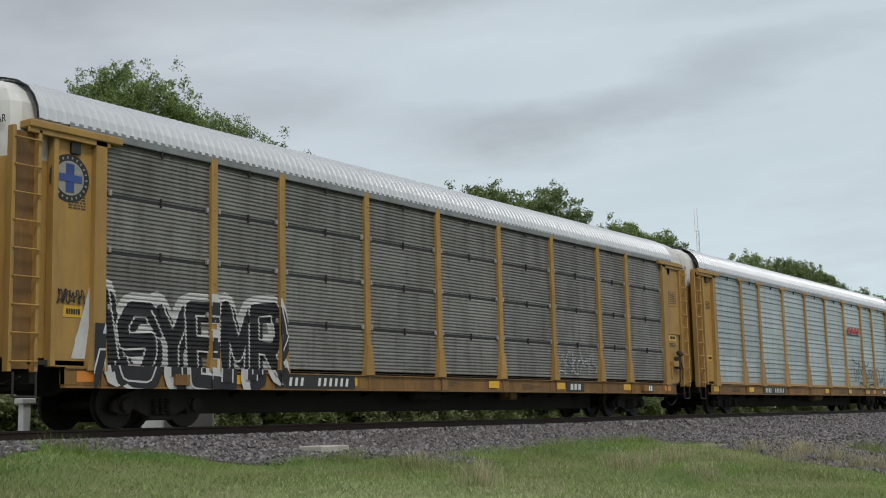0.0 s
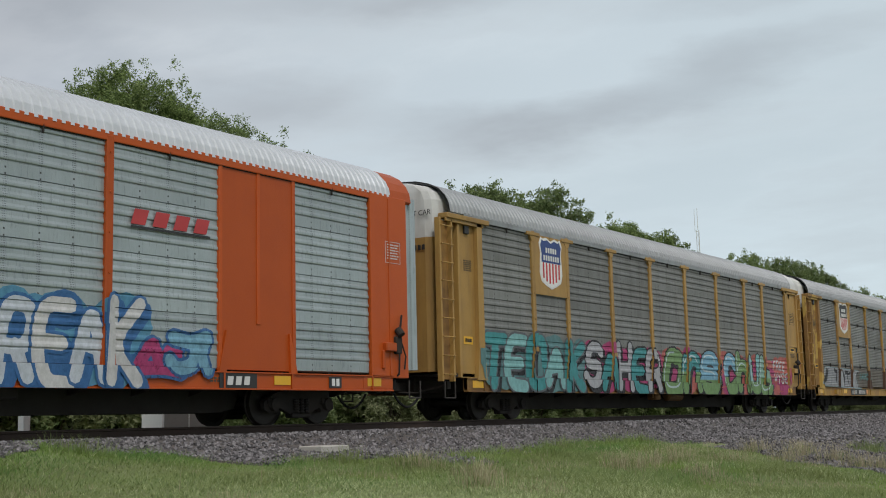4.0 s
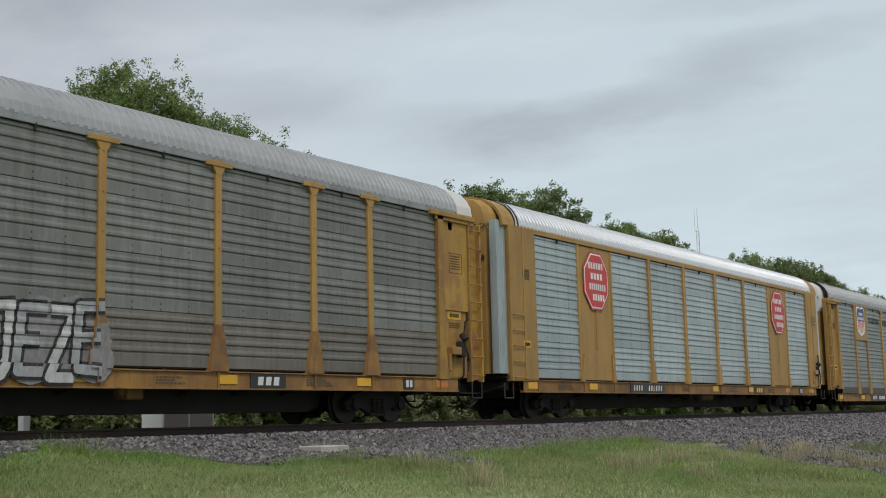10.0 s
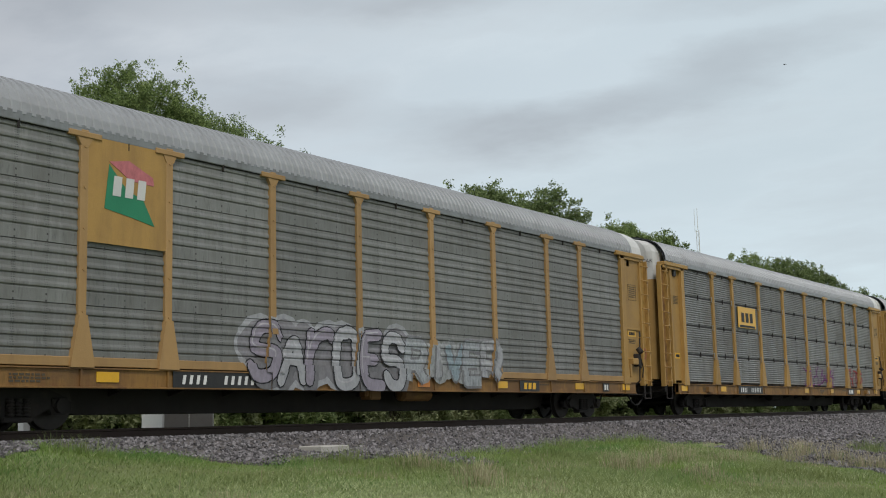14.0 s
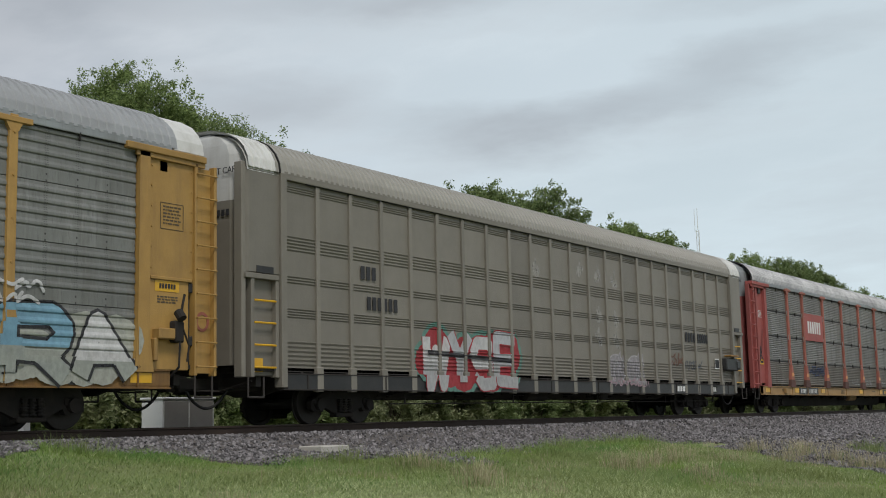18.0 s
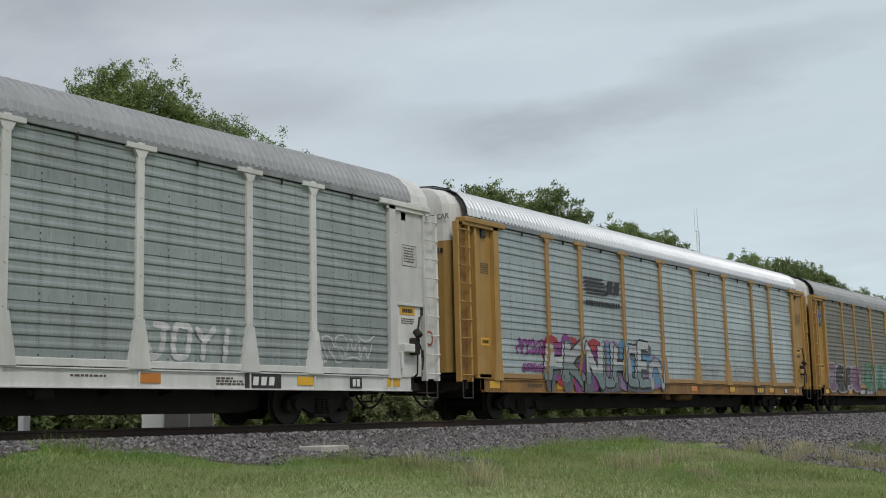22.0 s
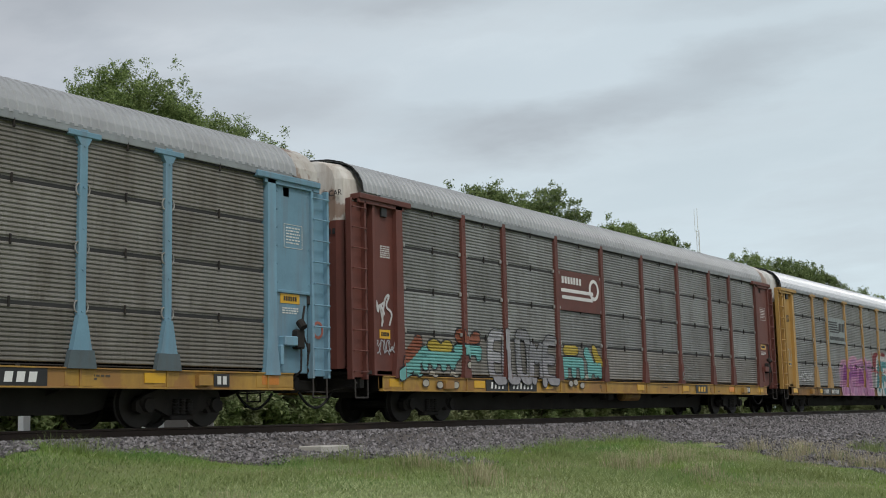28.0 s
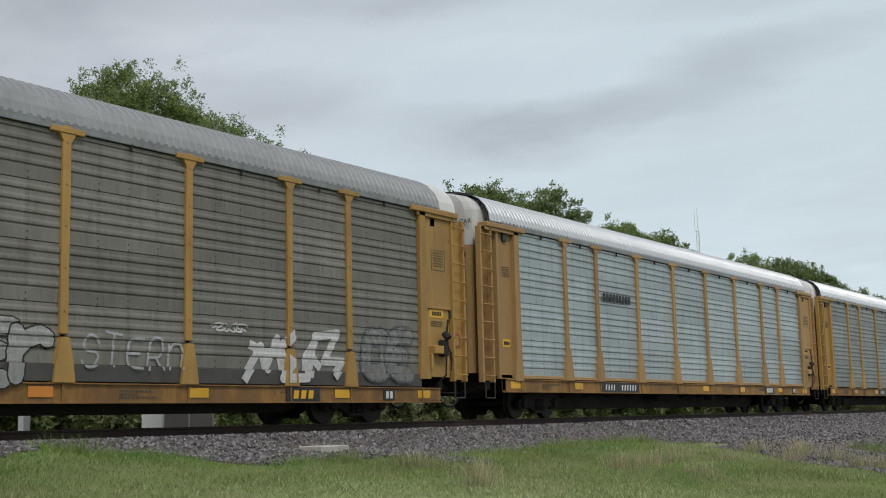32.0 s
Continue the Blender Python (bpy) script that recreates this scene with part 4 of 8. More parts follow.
def run(t):
    """Metres that the train has rolled after t seconds."""
    u = t / 32.0
    return 583.816 * u + 6.5307 * u ** 2 + 65.5777 * u ** 3 - 61.9403 * u ** 4 + 19.6594 * u ** 5


def arch(n=9, shrink=0.0, lift=0.0):
    """Roof outline from the near eave over the crown to the far eave."""
    half = [(1.60, 5.205), (1.565, 5.42), (1.46, 5.62), (1.28, 5.81), (1.0, 5.96), (0.6, 6.07), (0.0, CROWN)]
    half = [(y - shrink if y else 0.0, z - shrink * 0.6 + lift) for y, z in half]
    return [(-y, z) for y, z in half] + [(y, z) for y, z in reversed(half[:-1])]


@functools.lru_cache(None)
def roof_mesh(x0, x1, pitch, depth):
    s = Shape()
    pts = arch()
    n = len(pts)
    xs = []
    x = x0
    while x < x1:
        xs += [(x, 0), (x + pitch * 0.42, 0), (x + pitch * 0.52, depth), (x + pitch * 0.9, depth)]
        x += pitch
    for x, d in xs:
        for y, z in pts:
            k = 1 - d / 1.6
            s.v.append((x, y * k, 5.2 + (z - 5.2) * (1 - d) - (d * 0.4 if abs(y) < 1.4 else 0)))
    s.f = [(i * n + j, (i + 1) * n + j, (i + 1) * n + j + 1, i * n + j + 1) for i in range(len(xs) - 1) for j in range(n - 1)]
    under = [(x, y * 0.97, z - 0.07) for x in (x0, x1) for y, z in pts]
    s.add(under, [(j, j + 1, n + j + 1, n + j) for j in range(n - 1)])
    return s.raw("roof")


@functools.lru_cache(None)
def cap_mesh(x0, x1):
    """Smooth end piece of the roof."""
    pts = arch(shrink=0.03)
    inner = [(y * 0.96, z - 0.05) for y, z in reversed(pts)]
    return Shape().extrude(pts + inner, "x", x0, x1).mesh("roof_cap")


TIERS = {"a": 4, "b": 4, "c": 1}                     # side sheets one above the other
LOUVRES = [(1.2, 1.75, 6), (2.2, 2.42, 4), (2.92, 3.1, 3), (3.6, 3.95, 5), (4.85, 5.0, 3)]   # height from, to, count


def rib_profile(kind, height):
    """(depth, height) along one side sheet: 'a' even fine ribs, 'b' a flat band and then four bold ribs, 'c' pressed louvres on a flat sheet."""
    prof = [(0.0, 0.0)]
    if kind == "a":
        n = 12
        h = (height - 0.08) / n
        for i in range(n):
            z = 0.02 + i * h
            prof += [(0.0, z + h * 0.12), (-0.025, z + h * 0.30), (-0.025, z + h * 0.62), (0.0, z + h * 0.97)]
    elif kind == "b":
        band = height * 0.23
        prof += [(-0.03, 0.010), (-0.031, band - 0.01)]
        n = 4
        h = (height - band) / n
        for i in range(n):
            z = band + i * h
            prof += [(-0.022, z + h * 0.03), (-0.02, z + h * 0.10), (-0.044, z + h * 0.19), (-0.047, z + h * 0.28), (-0.046, z + h * 0.44), (-0.026, z + h * 0.68), (-0.025, z + h * 0.97)]
    else:
        for lo, hi, n in LOUVRES:
            h = (hi - lo) / n
            for i in range(n):
                z = lo - PAN0 + i * h
                prof += [(0.0, z), (-0.022, z + h * 0.45), (-0.022, z + h * 0.6), (0.0, z + h * 0.66)]
    prof.append((0.0, height - (0.075 if kind == "a" else 0.002)))
    return prof


@functools.lru_cache(None)
def ribbed(width, kind, height):
    prof = rib_profile(kind, height)
    return Shape().extrude(prof + [(0.03, prof[-1][1]), (0.03, 0.0)], "x", -width / 2, width / 2).mesh("side_panel")


@functools.lru_cache(None)
def ribbed_stack(width, kind, height):
    """Four sheets one above the other, in one piece."""
    prof = [(y, j * height + z) for j in range(TIERS[kind]) for y, z in rib_profile(kind, height)]
    return Shape().extrude(prof + [(0.03, prof[-1][1]), (0.03, 0.0)], "x", -width / 2, width / 2).mesh("side_panel")


@functools.lru_cache(None)
def hook_mesh():
    """Small dark hook that ties two sheets at the middle of a bay."""
    return Shape().soft(-0.018, 0.018, -0.02, 0.02, -0.11, 0.06, 0.008).mesh("hook")


@functools.lru_cache(None)
def post_mesh(cap, w=0.17, drop=0.0):
    """Side post: flat bar, a foot that widens towards the sill, and for newer racks a T-shaped head."""
    s = Shape()
    h = w / 2
    s.soft(-h, h, -0.07, 0.07, PAN0 + 0.5, PAN1 + 0.02, 0.012)
    w0, w1, top = ((0.17, 0.16, PAN0 + 0.45) if drop else (0.25, 0.23, PAN0 + 0.84)) if cap else (h * 1.9, h * 1.75, PAN0 + 0.62)
    foot = [(-w0 - drop * 0.2, SILL1 - drop), (w0 + drop * 0.2, SILL1 - drop), (w1, PAN0 + 0.12), (h, top), (-h, top), (-w1, PAN0 + 0.12)]
    s.extrude(foot, "y", -0.1, 0.06)
    if cap:
        s.soft(-0.36, 0.36, -0.09, 0.06, PAN1 - 0.12, PAN1 - 0.02, 0.01)
        s.extrude([(-h, PAN1 - 0.26), (h, PAN1 - 0.26), (h * 2, PAN1 - 0.12), (-h * 2, PAN1 - 0.12)], "y", -0.072, 0.06)
    for i in range(5):
        s.tube((0, -0.085, PAN0 + 0.9 + i * 0.72), (0, -0.06, PAN0 + 0.9 + i * 0.72), 0.022, 6)
    me = s.mesh("post")
    me.materials.append(None)
    for f in me.polygons:
        f.material_index = 1 if f.center.z < PAN0 + 0.5 and f.center.y < 0.0 and max(me.vertices[v].co.z for v in f.vertices) < PAN0 + 0.9 else 0
    return me


@functools.lru_cache(None)
def slim_post_mesh():
    """Narrow post that runs down over the sill to a bracket."""
    return Shape().soft(-0.06, 0.06, -0.03, 0.07, 1.1, PAN1 + 0.03, 0.012).soft(-0.11, 0.11, -0.06, 0.07, SILL0 - 0.03, 1.2, 0.015).mesh("post")


@functools.lru_cache(None)
def foot_plate_mesh():
    """Wider plate at the bottom of a splayed foot."""
    return Shape().extrude([(-0.31, SILL1 - 0.02), (0.31, SILL1 - 0.02), (0.25, PAN0 + 0.24), (-0.25, PAN0 + 0.24)], "y", -0.108, 0.0).mesh("foot_plate")


@functools.lru_cache(None)
def pad_mesh(w=0.62, h=0.28, d=0.012):
    """Plate welded over the side sill."""
    return Shape().soft(-w / 2, w / 2, -d, 0.0, -h / 2, h / 2, 0.006).mesh("sill_pad")


@functools.lru_cache(None)
def hoop_mesh():
    """Bent steel strap that bows out from both sides of a post over the joint of two sheets."""
    s = Shape()
    for side in (-1, 1):
        pts = [(side * (0.085 + 0.062 * math.sin(a)), -0.02, 0.1 * math.cos(a)) for a in [math.pi * i / 8 for i in range(9)]]
        s.path(pts, 0.016, 5)
    return s.mesh("clamp")


@functools.lru_cache(None)
def clip_mesh():
    """Small pale clamp at the edge of a panel."""
    return Shape().soft(-0.03, 0.03, -0.03, 0.03, -0.05, 0.05, 0.01).mesh("clamp")


@functools.lru_cache(None)
def sill_mesh():
    s = Shape()
    prof = [(-0.06, SILL0), (-0.06, SILL0 + 0.025), (-0.02, SILL0 + 0.03), (-0.02, SILL1 - 0.03), (-0.06, SILL1 - 0.025), (-0.06, SILL1), (0.08, SILL1), (0.08, SILL0)]
    s.extrude(prof, "x", -12.7, 12.7)
    for x in LINES:
        s.box(x - 0.02, x + 0.02, -0.058, 0.0, SILL0 + 0.02, SILL1 - 0.02)
    for x in (-12.6, 12.6):
        s.box(x - 0.9 * (x > 0) - 0.1, x + 0.9 * (x < 0) + 0.1, -0.03, 0.1, SILL0 + 0.06, SILL1)
    return s.mesh("side_sill")


@functools.lru_cache(None)
def under_mesh(deep=0.27):
    s = Shape()
    s.box(-13.4, 13.4, -1.5, 1.5, 1.08, 1.16)
    s.extrude([(-8.3, deep), (8.3, deep), (8.75, deep + 0.09), (8.9, 0.72), (13.3, 0.72), (13.3, 1.08), (-13.3, 1.08), (-13.3, 0.72), (-8.9, 0.72), (-8.75, 0.36)], "y", -0.36, 0.36)
    for i in range(-8, 9):
        x = i * 1.5
        s.extrude([(-1.5, 0.9), (-0.36, 0.6), (0.36, 0.6), (1.5, 0.9), (1.5, 1.08), (-1.5, 1.08)], "x", x - 0.04, x + 0.04)
    for side in (-1, 1):
        s.tube((-8, side * 1.1, 0.72), (8, side * 1.1, 0.72), 0.025, 6)
    return s.mesh("underframe")


@functools.lru_cache(None)
def rod_mesh():
    """Long thin brake rod with hangers."""
    s = Shape().tube((-8.6, 0, 0), (11.4, 0, 0.06), 0.014, 6)
    for x in (-8.0, -3.0, 2.0, 7.0, 11.2):
        s.box(x - 0.02, x + 0.02, -0.01, 0.01, 0.0, 0.42)
    return s.mesh("brake_rod")


@functools.lru_cache(None)
def tank_mesh():
    s = Shape()
    s.tube((-0.55, 0, 0), (0.55, 0, 0), 0.17, 14)
    s.tube((-0.62, 0, 0), (-0.55, 0, 0), 0.1, 14, 0.17)
    s.tube((0.55, 0, 0), (0.62, 0, 0), 0.17, 14, 0.1)
    s.box(-0.4, -0.35, -0.05, 0.05, 0.1, 0.3)
    s.box(0.35, 0.4, -0.05, 0.05, 0.1, 0.3)
    return s.mesh("air_reservoir")


@functools.lru_cache(None)
def valve_mesh():
    return Shape().soft(-0.2, 0.2, -0.16, 0.16, -0.16, 0.16, 0.03).soft(-0.32, -0.18, -0.1, 0.1, -0.1, 0.1, 0.03).tube((0, 0, 0.1), (0, 0, 0.34), 0.04).mesh("brake_valve")


@functools.lru_cache(None)
def bolster_mesh():
    return Shape().soft(-0.2, 0.2, -0.95, 0.95, 0.46, 0.68, 0.03).tube((0, 0, 0.6), (0, 0, 0.78), 0.3, 14).mesh("truck")


@functools.lru_cache(None)
def side_frame_mesh():
    """Cast side frame of a three-piece truck, seen from its side."""
    s = Shape()
    upper = [(-1.12, 0.46), (-1.12, 0.30), (-0.98, 0.24), (-0.72, 0.24), (-0.66, 0.34), (-0.32, 0.20), (-0.26, 0.16), (0.26, 0.16), (0.32, 0.20), (0.66, 0.34), (0.72, 0.24), (0.98, 0.24), (1.12, 0.30), (1.12, 0.46),
             (0.86, 0.60), (0.42, 0.74), (-0.42, 0.74), (-0.86, 0.60)]
    s.extrude([(x, z + 0.02) for x, z in upper], "y", -0.06, 0.06)
    s.soft(-0.3, 0.3, -0.11, 0.11, 0.14, 0.24, 0.02)
    s.soft(-0.42, 0.42, -0.1, 0.1, 0.68, 0.76, 0.02)
    for x in (-0.865, 0.865):
        s.tube((x, -0.16, 0.42), (x, 0.08, 0.42), 0.13, 14)
        s.soft(x - 0.17, x + 0.17, -0.11, 0.1, 0.4, 0.56, 0.03)
    return s.mesh("side_frame")


@functools.lru_cache(None)
def spring_mesh():
    """One coil spring of the bolster."""
    prof = [(0.24, 0.0), (0.24, 0.07)]
    for k in range(5):
        z = 0.25 + k * 0.055
        prof += [(z, 0.05), (z + 0.006, 0.075), (z + 0.028, 0.075), (z + 0.034, 0.05)]
    s = Shape().lathe(prof + [(0.54, 0.07), (0.54, 0.0)], n=10)
    me = s.mesh("spring")
    me.transform(Matrix.Rotation(math.pi / 2, 4, "X"))
    return me


@functools.lru_cache(None)
def wheelset_mesh():
    s = Shape()
    tread = [(-0.07, 0.16), (-0.07, 0.37), (-0.065, 0.43), (-0.06, 0.45), (0.035, 0.457), (0.05, 0.482), (0.07, 0.482), (0.07, 0.39), (0.03, 0.36), (0.02, 0.18), (0.06, 0.15)]
    for side in (-1, 1):
        s.lathe([(side * (0.74 - y), r) for y, r in tread], n=28)
    s.lathe([(-0.98, 0.0), (-0.98, 0.09), (-0.9, 0.1), (-0.65, 0.11), (0.65, 0.11), (0.9, 0.1), (0.98, 0.09), (0.98, 0.0)], n=12)
    return s.mesh("wheelset")


@functools.lru_cache(None)
def end_door_mesh(lo, hi, round_top):
    """Curved end doors: plan with rounded corners; the top follows the roof."""
    plan = [(-12.75, -1.36), (-13.5, -1.35), (-13.68, -1.28), (-13.75, -1.1), (-13.76, 0.0), (-13.75, 1.1), (-13.68, 1.28), (-13.5, 1.35), (-12.75, 1.36)]
    s = Shape()
    rows = [lo, hi] if not round_top else [lo, 5.25, 5.5, 5.72, 5.9, 6.0]
    n = len(plan)
    for z in rows:
        w = 1.0 if z <= 5.25 else {5.5: 0.985, 5.72: 0.9, 5.9: 0.7, 6.0: 0.4}[z]
        for x, y in plan:
            s.v.append((x + (0.0 if w == 1.0 else (1 - w) * 0.12), y * w, z))
    for i in range(len(rows) - 1):
        s.f += [(i * n + j, i * n + j + 1, (i + 1) * n + j + 1, (i + 1) * n + j) for j in range(n - 1)]
    s.f.append(tuple(range((len(rows) - 1) * n, len(rows) * n)))
    s.f += [(i * n + n - 1, i * n, (i + 1) * n, (i + 1) * n + n - 1) for i in range(len(rows) - 1)]
    return s.mesh("end_door")


@functools.lru_cache(None)
def corner_mesh(flush=False):
    """Flat steel panel between the last bay and the ladder, front end, near side."""
    if flush:
        return Shape().soft(-13.3, -PANEL_END + 0.02, FACE, -1.4, 1.0, PAN1 + 0.06, 0.012).mesh("corner_panel")
    return Shape().soft(-12.98, -PANEL_END - 0.2, -1.5, -1.38, 1.05, 5.02, 0.01).mesh("corner_panel")


@functools.lru_cache(None)
def wide_corner_mesh():
    """Flat panel of the rear corner, out to the ladder."""
    return Shape().soft(-13.2, -PANEL_END - 0.2, -1.53, -1.38, 1.05, 5.02, 0.01).mesh("corner_panel")


@functools.lru_cache(None)
def gap_mesh():
    """Closed dark box, its colour giving the shade of the opening beside the rear door, with hinge blocks."""
    s = Shape().box(-13.32, -13.2, -1.46, -1.36, 1.05, 5.0)
    for z in (1.6, 2.6, 3.6, 4.5):
        s.soft(-13.3, -13.19, -1.55, -1.44, z - 0.09, z + 0.09, 0.01)
    return s.mesh("door_gap")


@functools.lru_cache(None)
def hatch_mesh():
    """Raised cover plate on the rear corner, with its hinge line and bolts."""
    s = Shape().soft(-0.55, 0.55, -0.03, 0.0, -1.12, 1.12, 0.01)
    s.soft(-0.52, 0.52, -0.045, -0.02, -1.16, -1.1, 0.008)
    for x in (-0.5, 0.5):
        for i in range(6):
            s.tube((x, -0.045, -0.95 + i * 0.38), (x, -0.02, -0.95 + i * 0.38), 0.018, 6)
    return s.mesh("cover_plate")


@functools.lru_cache(None)
def end_post_mesh():
    """Post at the end of the panels with its widening foot."""
    w = PANEL_END
    return Shape().extrude([(-w - 0.34, SILL1 - 0.05), (-w + 0.1, SILL1 - 0.05), (-w + 0.04, 1.75), (-w + 0.02, 5.05), (-w - 0.22, 5.05), (-w - 0.24, 1.75)], "y", FACE - 0.02, -1.42).mesh("end_post")


@functools.lru_cache(None)
def edge_mesh():
    return Shape().soft(-13.0, -12.9, -1.58, -1.4, 1.05, 5.0, 0.01).mesh("edge_strip")


@functools.lru_cache(None)
def flush_seam_mesh(z):
    """Raised seam and low grab ladder frame of the flush corner."""
    s = Shape().soft(-12.62, -12.56, FACE - 0.02, FACE + 0.02, 1.05, PAN1, 0.008)
    return s.mesh("seam")


@functools.lru_cache(None)
def grab_mesh():
    return Shape().path([(-13.2, FACE, 0), (-13.2, FACE - 0.06, 0), (-12.66, FACE - 0.06, 0), (-12.66, FACE, 0)], 0.016).mesh("grab_iron")


@functools.lru_cache(None)
def jamb_mesh():
    """Bright galvanised edge of the end door."""
    return Shape().extrude([(-13.86, -1.33), (-13.80, -1.5), (-13.62, -1.5), (-13.58, -1.44), (-13.5, -1.44), (-13.46, -1.5), (-13.34, -1.5), (-13.34, -1.33)], "z", 1.2, 5.3).mesh("door_edge")


@functools.lru_cache(None)
def gap_strip_mesh():
    # black arch strip: shade of the gap before the roof, put into colour
    pts = arch()
    outer = [(y * 1.006, z + 0.012) for y, z in pts]
    return Shape().extrude(outer + [(y * 0.99, z - 0.015) for y, z in reversed(pts)], "x", -12.775, -12.75).mesh("roof_seal")


@functools.lru_cache(None)
def header_mesh():
    """Door track beam over the end."""
    s = Shape()
    s.soft(-13.55, -PANEL_END + 0.35, FACE - 0.06, -1.36, 5.02, 5.15, 0.015)
    s.soft(-13.55, -PANEL_END + 0.1, FACE - 0.02, FACE + 0.04, 4.93, 5.03, 0.01)
    return s.mesh("door_track")


@functools.lru_cache(None)
def latch_mesh():
    return Shape().soft(-12.62, -12.42, -1.56, -1.48, 4.72, 4.93, 0.01).mesh("door_latch")


@functools.lru_cache(None)
def ladder_mesh():
    return Shape().soft(-13.8, -13.3, FACE + 0.1, FACE + 0.13, 1.0, 4.95, 0.006).mesh("ladder")


@functools.lru_cache(None)
def ladder_rail_mesh(x):
    return Shape().soft(x, x + 0.07, FACE - 0.02, FACE + 0.14, 0.95, 5.0, 0.01).mesh("ladder_rail")


@functools.lru_cache(None)
def rung_mesh():
    return Shape().tube((-13.83, FACE - 0.05, 0), (-13.31, FACE - 0.05, 0), 0.016, 6).tube((-13.82, FACE - 0.05, 0), (-13.82, FACE + 0.0, 0), 0.014, 5).tube((-13.32, FACE - 0.05, 0), (-13.32, FACE, 0), 0.014, 5).mesh("rung")


@functools.lru_cache(None)
def step_mesh():
    return Shape().path([(-13.75, FACE, 0.95), (-13.75, FACE, 0.55), (-13.3, FACE, 0.55), (-13.3, FACE, 0.95)], 0.02).mesh("stirrup")


@functools.lru_cache(None)
def coupler_mesh():
    s = Shape()
    s.soft(-14.0, -12.9, -0.12, 0.12, 0.74, 0.98, 0.03)
    s.soft(-14.32, -13.95, -0.2, 0.17, 0.7, 1.02, 0.06)
    s.soft(-14.34, -14.1, -0.28, -0.1, 0.72, 1.0, 0.05)
    s.box(-13.2, -13.05, -1.3, 1.3, 0.78, 0.98)
    return s.mesh("coupler")


def bent_tube(pts, r, n=8):
    """One continuous tube through the points."""
    s = Shape()
    pts = [Vector(p) for p in pts]
    for i, p in enumerate(pts):
        d = (pts[min(i + 1, len(pts) - 1)] - pts[max(i - 1, 0)]).normalized()
        u = d.cross(Vector((0, 1, 0.01))).normalized()
        w = d.cross(u)
        s.v += [tuple(p + (u * math.cos(k * math.tau / n) + w * math.sin(k * math.tau / n)) * r) for k in range(n)]
    for i in range(len(pts) - 1):
        s.f += [(i * n + k, i * n + (k + 1) % n, (i + 1) * n + (k + 1) % n, (i + 1) * n + k) for k in range(n)]
    s.f += [tuple(range(n))[::-1], tuple(range((len(pts) - 1) * n, len(pts) * n))]
    return s


@functools.lru_cache(None)
def hose_mesh():
    pts = [(-13.0, -0.5, 0.74), (-13.15, -0.5, 0.74)]
    for k in range(13):
        q = k / 12
        pts.append((-13.2 - 1.1 * q, -0.5 + 0.05 * q, 0.74 - 0.36 * math.sin(q * math.pi) ** 0.8 - 0.04 * q))
    return bent_tube(pts, 0.03).mesh("air_hose")


@functools.lru_cache(None)
def lever_mesh():
    return Shape().path([(-13.5, -1.45, 0.88), (-13.5, -0.6, 0.7), (-13.9, -0.3, 0.72)], 0.018).mesh("uncoupling_lever")


@functools.lru_cache(None)
def brake_mesh():
    """Hand brake gear on the rear corner, near side."""
    return Shape().soft(12.3, 12.7, FACE - 0.12, -1.45, 1.6, 1.8, 0.02).soft(12.25, 12.34, FACE - 0.06, -1.45, 1.2, 1.62, 0.02).mesh("hand_brake")


@functools.lru_cache(None)
def lever_arm_mesh():
    """Dark lever, pawl and chain of the hand brake."""
    s = Shape().soft(12.72, 12.95, FACE - 0.1, -1.45, 1.55, 1.95, 0.03)
    s.tube((12.82, FACE - 0.16, 1.98), (12.82, FACE - 0.05, 2.12), 0.09, 10)
    s.path([(12.84, FACE - 0.08, 1.95), (12.9, FACE - 0.08, 2.25), (12.98, FACE - 0.05, 2.45)], 0.026)
    s.path([(12.84, FACE - 0.08, 1.6), (12.84, FACE - 0.06, 1.1), (12.8, -1.3, 0.8)], 0.022)
    s.path([(12.9, FACE - 0.1, 1.8), (13.05, FACE - 0.1, 1.5), (13.02, FACE - 0.08, 1.2)], 0.02)
    return s.mesh("brake_lever")


@functools.lru_cache(None)
def plate_mesh(w, h, c=0.0):
    return Shape().box(-w / 2, w / 2, -0.004, 0.004, -h / 2, h / 2).mesh("plate")


@functools.lru_cache(None)
def eave_mesh():
    s = Shape()
    s.extrude([(-0.068, PAN1 - 0.075), (-0.072, PAN1 - 0.06), (-0.072, 5.25), (-0.03, 5.275), (0.05, 5.275), (0.05, PAN1 - 0.075)], "x", -12.7, 12.7)
    return s.mesh("top_rail")


@functools.lru_cache(None)
def words_mesh(text, size, bold=0.0):
    cu = bpy.data.curves.new("lettering", "FONT")
    cu.body, cu.size, cu.align_x, cu.align_y, cu.extrude, cu.offset = text, size, "CENTER", "CENTER", 0.003, bold
    ob = bpy.data.objects.new("lettering", cu)
    me = bpy.data.meshes.new_from_object(ob)
    me.transform(Matrix.Rotation(math.pi / 2, 4, "X"))
    me.materials.clear()
    me.materials.append(None)
    bpy.data.objects.remove(ob)
    return me


@functools.lru_cache(None)
def bars_mesh(count, w, h, slant=0.0, gap=0.35, seed=0):
    """A row of plain bars, one for each character of a mark that is not spelt out."""
    s = Shape()
    step = w / count
    rng = random.Random(seed)
    for i in range(count):
        x = -w / 2 + step * (i + 0.5)
        b = step * (1 - gap) / 2
        s.extrude([(x - b - slant * h / 2, -h / 2), (x + b - slant * h / 2, -h / 2), (x + b + slant * h / 2, h / 2), (x - b + slant * h / 2, h / 2)], "y", -0.004, 0.004)
    return s.mesh("bars")


def flat(outline, y0=-0.004, y1=0.004):
    return Shape().extrude(outline, "y", y0, y1).mesh("decal")


